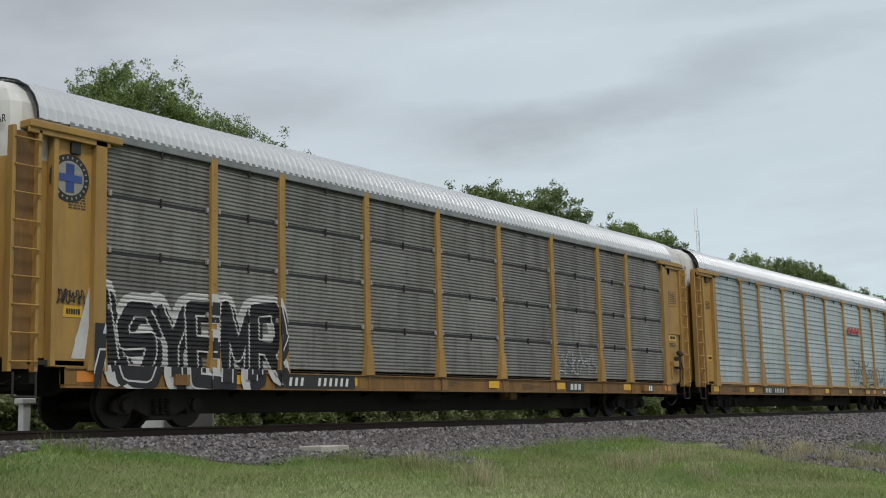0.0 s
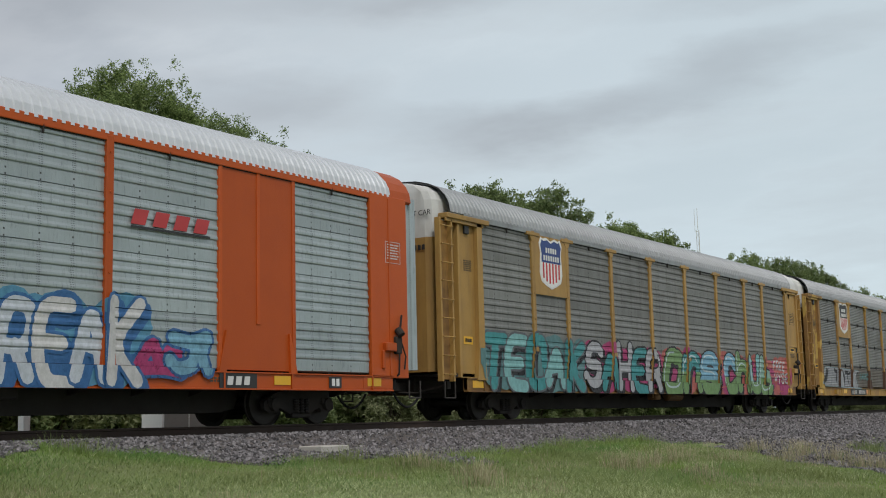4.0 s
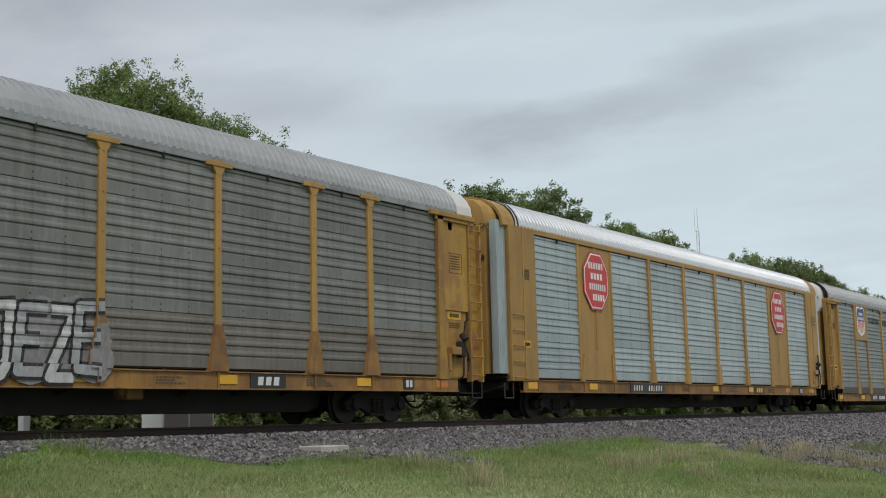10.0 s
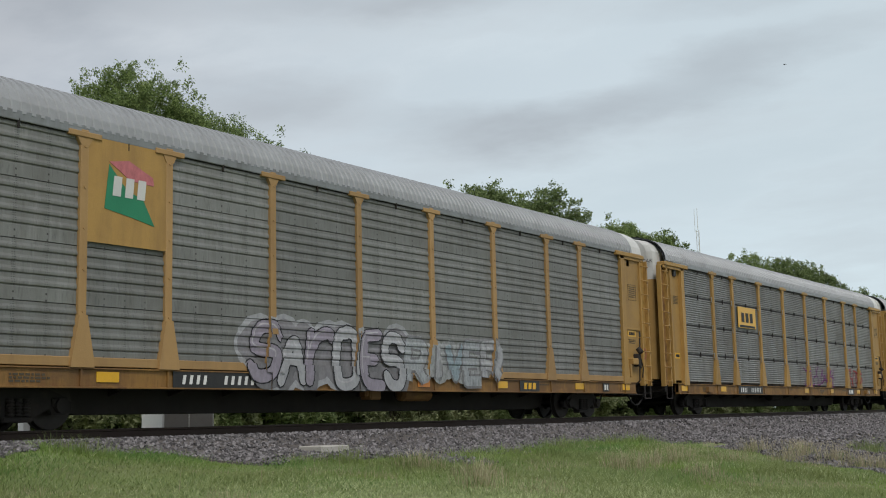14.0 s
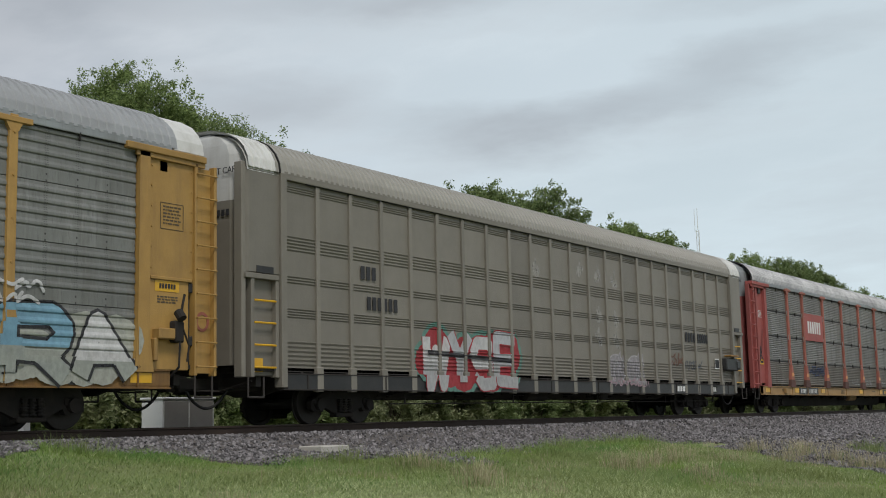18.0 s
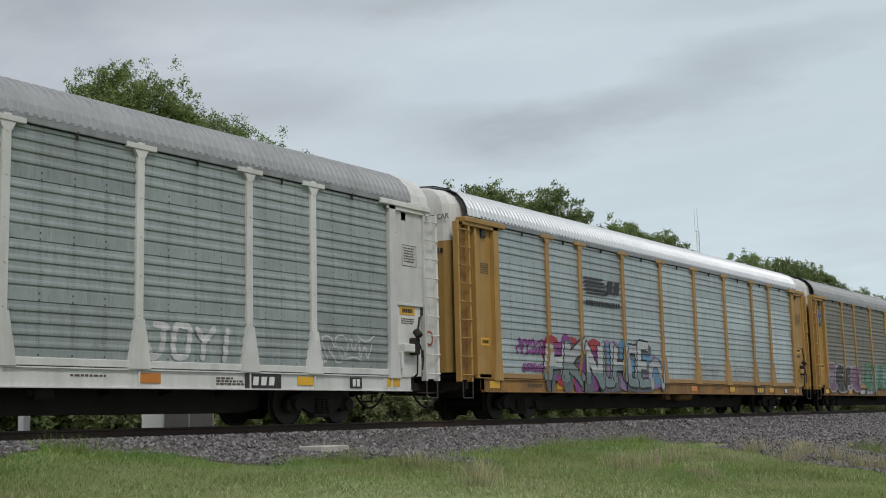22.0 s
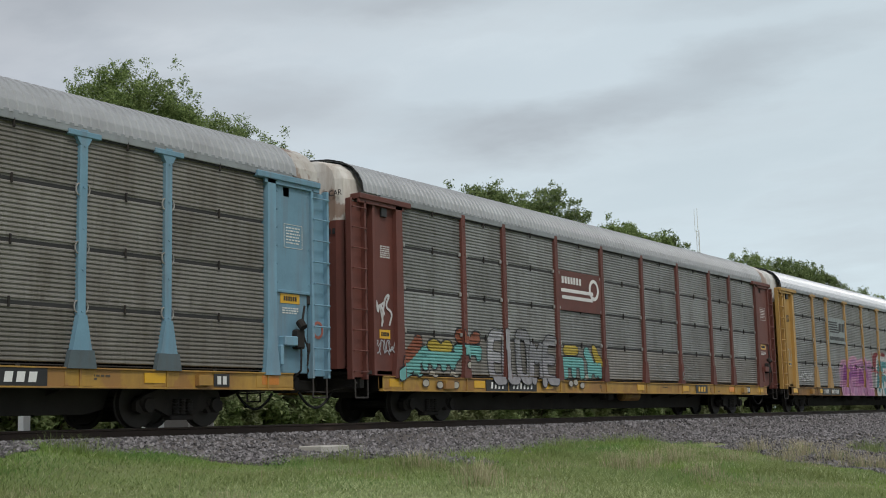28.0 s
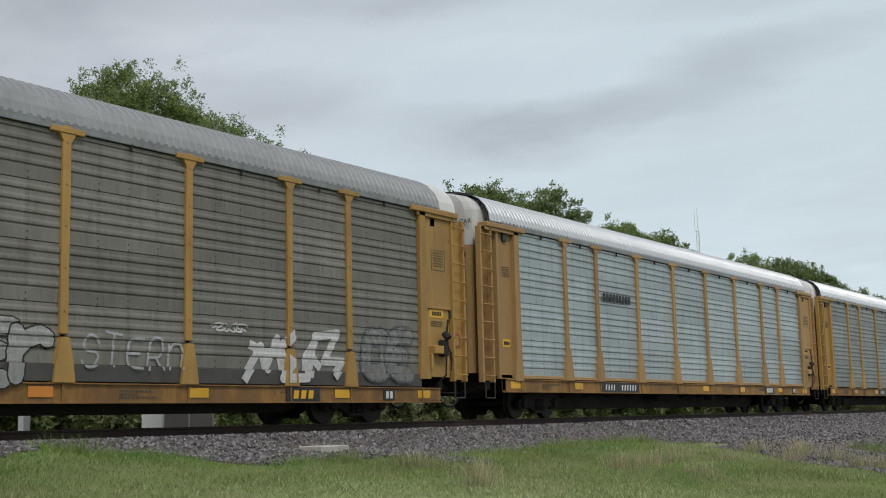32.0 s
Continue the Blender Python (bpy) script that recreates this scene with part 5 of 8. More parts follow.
@functools.lru_cache(None)
def disc_mesh(rx, rz, n=28, inner=0.0):
    if not inner:
        return flat([(rx * math.cos(k * math.tau / n), rz * math.sin(k * math.tau / n)) for k in range(n)])
    s = Shape()
    for y in (-0.004, 0.004):
        for f in (1.0, inner):
            s.v += [(rx * f * math.cos(k * math.tau / n), y, rz * f * math.sin(k * math.tau / n)) for k in range(n)]
    for k in range(n):
        j = (k + 1) % n
        s.f += [(k, j, n + j, n + k), (2 * n + k, 3 * n + k, 3 * n + j, 2 * n + j), (k, 2 * n + k, 2 * n + j, j), (n + k, n + j, 3 * n + j, 3 * n + k)]
    return s.mesh("ring")


def shield_outline(w, h, f=1.0):
    half = [(0.0, 0.44), (0.18, 0.5), (0.34, 0.47), (0.42, 0.5), (0.5, 0.38), (0.45, 0.2), (0.47, 0.0), (0.49, -0.2), (0.42, -0.36), (0.22, -0.44), (0.0, -0.5)]
    pts = half + [(-x, z) for x, z in reversed(half[1:-1])]
    return [(x * w * f, z * h * f) for x, z in pts]


DROP, LIP = [0.0], [0.0]                             # how far its sill hangs lower, and how high its base rail stands
SPLAY = [False]                                      # whether the posts of the car in hand have splayed feet


def decal(car, name, mesh, ink, x, z, y=None, label=""):
    return part(name, mesh, ink, car, (x, FACE + 0.02 if y is None else y, z), label)


def shield(car, xc, w, faded=False):
    """Yellow plate with a striped shield, its lettering as plain bars."""
    plate = decal(car, "sign_plate", plate_mesh(round(w, 3), 1.72), M["yellow"], xc, 4.28, -1.585, "yellow plate with a striped shield")
    sw, sh = 1.24, 1.36
    part("shield_border", flat(shield_outline(sw * 1.08, sh * 1.07)), M["ink_white"], plate, (0, -0.008, 0.05))
    part("shield_field", flat(shield_outline(sw, sh)), M["ink_white"], plate, (0, -0.012, 0.05))
    top = [p for p in shield_outline(sw * 0.96, sh * 0.97) if p[1] > 0.04 * sh]
    top = [p for p in top if p[0] >= 0] + [(sw * 0.44, 0.02), (-sw * 0.44, 0.02)] + [p for p in top if p[0] < 0]
    part("shield_chief", flat(top), M["ink_blue"] if not faded else M["ink_black"], plate, (0, -0.017, 0.05))
    for z, n, ww in ((0.42, 5, 0.66), (0.2, 7, 0.94)):
        part("lettering", bars_mesh(n, ww, 0.15), M["ink_white"], plate, (0, -0.023, z))
    for i in range(6):
        x = -0.45 + i * 0.18
        b = -0.58 + 0.18 * abs(x / 0.5) ** 2
        part("stripe", flat([(x - 0.04, b), (x + 0.04, b), (x + 0.04, 0.0), (x - 0.04, 0.0)]), M["ink_red"], plate, (0, -0.018, 0.06))


def roundel(car, x, z, r=0.5):
    b = decal(car, "round_emblem", disc_mesh(r, r), M["ink_black"], x, z, -1.505, "dark round railway emblem")
    part("emblem_field", disc_mesh(r * 0.72, r * 0.72), M["clamp"], b, (0, -0.008, 0))
    part("emblem_bar", plate_mesh(r * 0.42, r * 1.2), M["ink_blue"], b, (0, -0.014, 0))
    part("emblem_bar", plate_mesh(r * 1.2, r * 0.3), M["ink_blue"], b, (0, -0.019, 0))
    s = Shape()
    for k in range(22):
        a = k * math.tau / 22
        c = Vector((math.cos(a), 0, math.sin(a))) * r * 0.85
        u = Vector((math.cos(a), 0, math.sin(a))) * r * 0.055
        t = Vector((-math.sin(a), 0, math.cos(a))) * r * 0.035
        s.add([c - u - t, c + u - t, c + u + t, c - u + t], [(0, 1, 2, 3)])
    part("emblem_lettering", s.mesh("emblem_lettering"), M["clamp"], b, (0, -0.009, 0))


# bold marks that stand for tags which cannot be read
STROKES = [
    [[(0.0, 0.15), (0.35, 1.0), (0.55, 0.25), (0.9, 0.9), (1.0, 0.4)], [(-0.1, 0.0), (0.6, 0.2), (1.1, 0.02)]],
    [[(-0.05, 0.55), (0.3, 1.0), (0.75, 0.85), (0.3, 0.45), (0.1, 0.1), (0.7, 0.0), (1.1, 0.35)], [(0.6, 0.5), (1.05, 0.75)]],
    [[(-0.1, 0.95), (0.3, 0.05), (0.55, 0.75), (0.7, 0.3), (1.1, 1.0)], [(0.0, 0.3), (0.5, 0.42), (1.0, 0.2)]],
    [[(0.0, 0.0), (0.15, 0.9), (0.7, 1.0), (0.35, 0.5), (1.05, 0.4), (0.8, 0.0)], [(-0.1, 0.6), (0.3, 0.3)]],
    [[(-0.05, 0.05), (0.25, 0.6), (0.1, 1.0), (0.6, 0.7), (1.1, 0.95)], [(0.45, 0.7), (0.35, 0.2), (0.85, 0.0), (1.0, 0.3)]],
    [[(0.3, 1.0), (-0.05, 0.6), (0.3, 0.3), (0.15, 0.0), (0.9, 0.1), (0.7, 0.55), (1.05, 0.9)]],
    [[(-0.1, 0.6), (0.25, 1.0), (0.45, 0.5), (0.8, 1.0), (1.1, 0.5)], [(0.0, 0.0), (0.45, 0.35), (1.0, 0.0)]],
]
# strokes of letters: each point is two digits, across and up, 0 to 10 (a)
GLYPHS = {
    "A": "00 5a a0|24 84", "B": "00 0a 7a 98 65 05|65 a3 80 00", "C": "a8 7a 2a 07 03 20 80 a2", "D": "00 0a 6a a7 a3 60 00", "E": "aa 0a 00 a0|05 85", "F": "aa 0a 00|05 85",
    "G": "a8 7a 2a 07 03 20 80 a3 a5 65", "H": "0a 00|aa a0|05 a5", "I": "5a 50", "J": "3a aa|8a 82 50 20 03", "K": "0a 00|aa 05 a0", "L": "0a 00 a0", "M": "00 0a 54 aa a0",
    "N": "00 0a a0 aa", "O": "5a 1a 07 03 10 90 a3 a7 9a 5a", "P": "00 0a 8a a8 a6 84 04", "R": "00 0a 8a a8 a6 84 04|54 a0", "S": "a8 8a 2a 07 15 95 a3 80 20 02", "T": "0a aa|5a 50",
    "U": "0a 03 20 80 a3 aa", "V": "0a 50 aa", "W": "0a 20 57 80 aa", "X": "0a a0|aa 00", "Y": "0a 55 aa|55 50", "Z": "0a aa 00 a0", "b": "0a 00 80 a3 85 05",
    "e": "04 a4 a7 8a 2a 07 03 20 90", "h": "0a 00|05 37 87 a5 a0", "n": "08 00|06 39 89 a6 a0", "r": "09 00|05 38 89 a8", "o": "59 27 23 51 83 87 59", "+": "1a 55 90|9a 55 10",
}


def glyph(letter):
    """Stroke lines of a letter, in a unit square."""
    return [[(int(q[0], 11) / 10, int(q[1], 11) / 10) for q in line.split()] for line in GLYPHS[letter].split("|")]


def rounded(pts):
    """Cut the corners of a line twice."""
    for _ in range(2):
        out = [pts[0]]
        for (a, b), (c, d) in zip(pts[:-1], pts[1:]):
            out += [(a * 0.75 + c * 0.25, b * 0.75 + d * 0.25), (a * 0.25 + c * 0.75, b * 0.25 + d * 0.75)]
        pts = out + [pts[-1]]
    return pts


def brush(pts, w, cap=True, sides=8):
    """Convex pieces of a brush line: quads with a round dab at each joint."""
    out = []
    for (x0, z0), (x1, z1) in zip(pts[:-1], pts[1:]):
        ln = math.hypot(x1 - x0, z1 - z0)
        if ln < 1e-5:
            continue
        nx, nz = -(z1 - z0) / ln * w / 2, (x1 - x0) / ln * w / 2
        out.append([(x0 - nx, z0 - nz), (x1 - nx, z1 - nz), (x1 + nx, z1 + nz), (x0 + nx, z0 + nz)])
    for x, z in (pts if cap else pts[1:-1]):
        out.append([(x + w / 2 * math.cos(k * math.tau / sides), z + w / 2 * math.sin(k * math.tau / sides)) for k in range(sides)])
    return out


def puffs(rng, w, h, count, big=0.3, lean=0.0):
    """Overlapping round dabs that make a puffy cloud of spray."""
    out = []
    for k in range(count):
        u = -0.5 + (k + rng.random()) / count
        r = h * rng.uniform(0.5, 1.0) * big
        x, z = u * max(0.0, w - 2 * r), rng.uniform(-0.5, 0.5) * max(0.0, h - 2 * r) + lean * u * h
        out.append([(x + r * 1.15 * math.cos(a * math.tau / 12), z + r * math.sin(a * math.tau / 12)) for a in range(12)])
    return out


def clip(poly, axis, lo, hi):
    """The part of a convex outline between two limits."""
    for lim, sign in ((lo, 1), (hi, -1)):
        if not poly:
            return []
        out = []
        for i, p in enumerate(poly):
            q = poly[i - 1]
            a, b = (q[axis] - lim) * sign, (p[axis] - lim) * sign
            if (a < 0) != (b < 0):
                f = a / (a - b)
                out.append((q[0] + (p[0] - q[0]) * f, q[1] + (p[1] - q[1]) * f))
            if b >= 0:
                out.append(p)
        poly = out
        if len(poly) < 3:
            return []
    return poly


@functools.lru_cache(None)
def side_strips(kind):
    """Steps up the side: z from, z to, y at both."""
    th = (PAN1 - PAN0) / TIERS[kind]
    pts = [(PAN0 + j * th + z, -1.5 + y) for j in range(TIERS[kind]) for y, z in rib_profile(kind, round(th, 4))]
    return [(a, b, ya, yb) for (a, ya), (b, yb) in zip(pts[:-1], pts[1:]) if b - a > 1e-4]


def paint(polys, kind, x0, z0, lift, solid=False):
    """Lay flat outlines on the car's side: over sheet ribs, posts and sill. lift: one height for all, or one for each outline."""
    s = Shape()
    cuts = []
    for i, p in enumerate(LINES[1:-1]):
        if kind == "c" or (solid and i in (0, 1, 6, 7)):
            continue
        cuts.append((p - 0.1, p + 0.1))
    if solid:
        cuts += [(LINES[1] - 0.16, LINES[2] + 0.16), (LINES[7] - 0.16, LINES[8] + 0.16)]
    cuts += [(-PANEL_END - 0.22, -PANEL_END + 0.03), (PANEL_END - 0.03, PANEL_END + 0.22)]
    cuts.sort()
    spans, at = [], -PANEL_END - 0.22
    for a, b in cuts:
        spans += [(at, a, False), (a, b, True)]
        at = b
    spans = [q for q in spans if q[1] - q[0] > 1e-6]
    corners = [(-12.88, -PANEL_END - 0.22), (PANEL_END + 0.22, 12.88)] if any(max(p[0] for p in q) + x0 < -PANEL_END - 0.1 for q in polys) else []
    strips = side_strips(kind)
    for n, poly in enumerate(polys):
        poly = [(x + x0, z + z0) for x, z in poly]
        tiny = (lift[n] if isinstance(lift, list) else lift) + (n % 90) * 0.00001
        lox, hix = min(p[0] for p in poly), max(p[0] for p in poly)
        for a, b in corners:
            r = clip(clip(poly, 0, a, b), 1, 1.2, 5.0)
            if r:
                s.add([(x, -1.502 - tiny, z) for x, z in r], [tuple(range(len(r)))])
        for a, b, raised in spans:
            if b <= lox or a >= hix:
                continue
            q = clip(poly, 0, a, b)
            if not q:
                continue
            if raised:
                for lo, hi, y in ((SILL0 - DROP[0], 1.82, -1.634), (1.82, 9.0, -1.604)):
                    r = clip(q, 1, lo, hi)
                    if r:
                        s.add([(x, y - tiny, z) for x, z in r], [tuple(range(len(r)))])
                continue
            r = clip(q, 1, SILL0 - DROP[0], PAN0)
            if r:
                s.add([(x, -1.604 - tiny, z) for x, z in r], [tuple(range(len(r)))])
            r = clip(q, 1, PAN0 - 0.04, PAN0 + LIP[0]) if LIP[0] else []
            if r:
                s.add([(x, -1.584 - tiny, z) for x, z in r], [tuple(range(len(r)))])
            for p in POSTS if SPLAY[0] and not solid else ():
                # the splayed feet stand proud of the sheets
                for lo, hi, half in ((SILL1, 1.36, 0.262), (1.36, 1.55, 0.21), (1.55, 1.75, 0.16), (1.75, 1.95, 0.11)):
                    r = clip(clip(q, 0, p - half, p + half), 1, lo, hi) if a < p + half and b > p - half else []
                    if r:
                        s.add([(x, -1.634 - tiny, z) for x, z in r], [tuple(range(len(r)))])
            loz, hiz = min(p[1] for p in q), max(p[1] for p in q)
            for lo, hi, ya, yb in strips:
                if hi <= loz or lo >= hiz:
                    continue
                r = clip(q, 1, lo, hi)
                if r:
                    s.add([(x, ya + (yb - ya) * (z - lo) / (hi - lo) - tiny, z) for x, z in r], [tuple(range(len(r)))])
    return s


def graffiti(car, kind, solid, x, z, w, h, fills, edge, seed=1, letters=5, back=None, style="fat", glow=None, thick=None, word="", rim=None,
             back2=None, shade=None, shine=None, low=None, over=None, slant=0.12, thin=0.3, line=0.1):
    """A sprayed piece, one mesh a colour. back, back2: clouds behind; glow: halo; shade: drop shadow; low: colour of the letters' lower half;
    shine: thin highlights; over: a bar across."""
    rng = random.Random(seed)
    letters = len(word) or letters
    step = w / letters

    def lay(name, polys, col, lift, label=""):
        sh = paint(polys, kind, x, z, lift, solid)
        if sh.f:
            part(name, sh.raw("paint"), spray(col, thin), car, (0, 0, 0), label)

    if back:
        cloud = puffs(rng, w * 1.12, h * 1.15, 12 + int(w * 5), 0.34)
        if rim:
            lay("graffiti_outline", [[(px + (px - sum(q[0] for q in p) / 12) * 0.25, pz + (pz - sum(q[1] for q in p) / 12) * 0.25) for px, pz in p] for p in cloud], rim, 0.001)
        lay("graffiti_background", cloud, back, 0.003, "sprayed colour cloud")
        if back2:
            lay("graffiti_background", puffs(rng, w * 1.15, h * 1.25, 5 + int(w * 1.2), 0.26), back2, 0.005, "second sprayed colour cloud")
    strokes = []
    for i in range(letters):
        cx = -w / 2 + step * i
        mir = rng.random() < 0.4 and not word
        shake = 0.035 if word else 0.08
        tall = rng.uniform(0.86, 1.0)
        base_ = rng.uniform(-0.05, 0.05) * h
        upside = rng.random() < 0.5 and not word
        wide = {"fat": 0.8, "wild": 0.84, "tag": 0.7}[style] if word else 1.12
        tilt = slant + (rng.uniform(-0.12, 0.12) if style != "tag" else 0.0)
        for path_ in (glyph(word[i]) if word else STROKES[rng.randrange(len(STROKES))]):
            pts = [((1 - u if mir else u) + rng.uniform(-shake, shake), v + rng.uniform(-shake, shake)) for u, v in path_]
            pts = [(u, 1 - v) if upside else (u, v) for u, v in pts]
            pts = [(cx + step * (0.5 - wide / 2 + wide * u) + (v - 0.5) * tilt * step, base_ + (v - 0.5) * h * tall * 0.86) for u, v in pts]
            strokes.append((i, rounded(pts) if style in ("fat", "tag") else pts))
    wd = thick or {"fat": 0.3, "wild": 0.26, "tag": 0.13}[style] * min(step, h) * (1.0 if style != "tag" else 0.4)
    if word and style != "tag":
        wd = min(wd, ((0.38 if letters < 6 else 0.32) if style == "fat" else 0.3) * step)
    cap = style != "wild"
    if glow:
        lay("graffiti_outline", [p for i, ln in strokes for p in brush(ln, wd + 2 * line + (0.42 if back else 0.2))], glow, 0.007)
    if shade:
        lay("graffiti_shadow", [p for i, ln in strokes for p in brush([(a + 0.13, b - 0.11) for a, b in ln], wd + line)], shade, 0.009)
    if style != "tag":
        polys, lifts = [], []
        for i, ln in strokes:
            more = brush(ln, wd + 2 * line * 0.6, cap)
            polys += more
            lifts += [0.012 + 0.006 * i] * len(more)
        lay("graffiti_outline", polys, edge, lifts)
    for j in range(letters):
        own = [ln for i, ln in strokes if i == j]
        mine = [p for ln in own for p in brush(ln, wd, cap)]
        coats = [(mine, fills[j % len(fills)], 0.014)]
        if low:
            under = [clip(p, 1, -h, -0.08 * h + 0.1 * h * math.sin(j * 2.1)) for p in mine]
            coats.append(([p for p in under if p], low, 0.0155))
        if shine:
            coats.append(([p for ln in own for p in brush([(a - wd * 0.22, b + wd * 0.2) for a, b in ln[: max(2, len(ln) * 2 // 3)]], wd * 0.13, cap, 5)], shine, 0.017))
        whole, which = Shape(), []
        for n, (polys, col, lift) in enumerate(coats):
            sh = paint(polys, kind, x, z, lift + 0.006 * j, solid)
            whole.add(sh.v, sh.f)
            which += [n] * len(sh.f)
        if whole.f:
            me = whole.raw("paint")
            for _ in coats[1:]:
                me.materials.append(None)
            me.polygons.foreach_set("material_index", which)
            ob = part("graffiti_letter", me, spray(coats[0][1], thin), car)
            for n, (polys, col, lift) in enumerate(coats[1:], 1):
                ob.material_slots[n].link = "OBJECT"
                ob.material_slots[n].material = spray(col, thin)
    if over:
        lay("graffiti_bar", [[(-w * 0.46, 0.06 * h), (w * 0.44, -0.02 * h), (w * 0.44, 0.06 * h), (-w * 0.46, 0.14 * h)]], over, 0.018 + 0.006 * letters)


def grey_corners(car, E):
    """Corners of the warm grey car: smooth upper panel, dark slot, recessed ladder with yellow rungs, white ribbed roof end."""
    upper = Shape().soft(-13.72, -12.62, FACE + 0.05, -1.36, 3.02, 5.22, 0.05).mesh("corner_panel")
    lower = Shape().soft(-13.6, -12.8, FACE + 0.17, -1.36, 0.98, 3.02, 0.02).mesh("recess_panel")
    rail = Shape().soft(-0.05, 0.05, FACE + 0.04, -1.4, 0.95, 3.02, 0.012).mesh("ladder_rail")
    ledge = Shape().soft(-13.78, -12.78, FACE + 0.02, -1.38, 2.93, 3.04, 0.012).mesh("ledge")
    # black block on the panel, shade of the slot as colour
    slot = Shape().box(-13.45, -12.95, FACE + 0.035, FACE + 0.06, 3.06, 3.2).mesh("slot")
    post = Shape().soft(-12.76, -12.58, FACE - 0.02, -1.4, SILL0 + 0.05, 5.2, 0.012).mesh("end_post")
    jamb = Shape().soft(-13.84, -13.72, FACE + 0.08, -1.3, 0.95, 5.3, 0.015).mesh("door_edge")
    rung = Shape().tube((-13.5, FACE + 0.06, 0), (-12.86, FACE + 0.06, 0), 0.022, 6).mesh("rung")
    cap = roof_mesh(-13.72, -12.9, 0.19, 0.032)
    for fl in (False, True):
        part("roof_end", cap, M["white"], car, flip=fl, label="white painted ribbed roof end")
        for mir in (False, True):
            ms = mirror if mir else (lambda me: me)
            part("corner_panel", ms(upper), E, car, flip=fl)
            low = part("recess_panel", ms(lower), E, car, flip=fl)
            for x in (-13.56, -12.82):
                part("ladder_rail", rail if not mir else ms(rail), E, low, ((-x if mir else x), 0, 0))
            for i in range(4):
                part("rung", ms(rung), M["refl_yellow"], low, (0, 0, 1.15 + i * 0.45), label="yellow rung")
            part("ledge", ms(ledge), E, car, flip=fl)
            part("slot", ms(slot), M["black"], car, flip=fl)
            part("end_post", ms(post), E, car, flip=fl)
            part("door_edge", ms(jamb), E, car, flip=fl)
    decal(car, "reflector", plate_mesh(0.3, 0.28), M["refl_yellow"], -13.3, 1.2, FACE + 0.16, "yellow reflector plate")


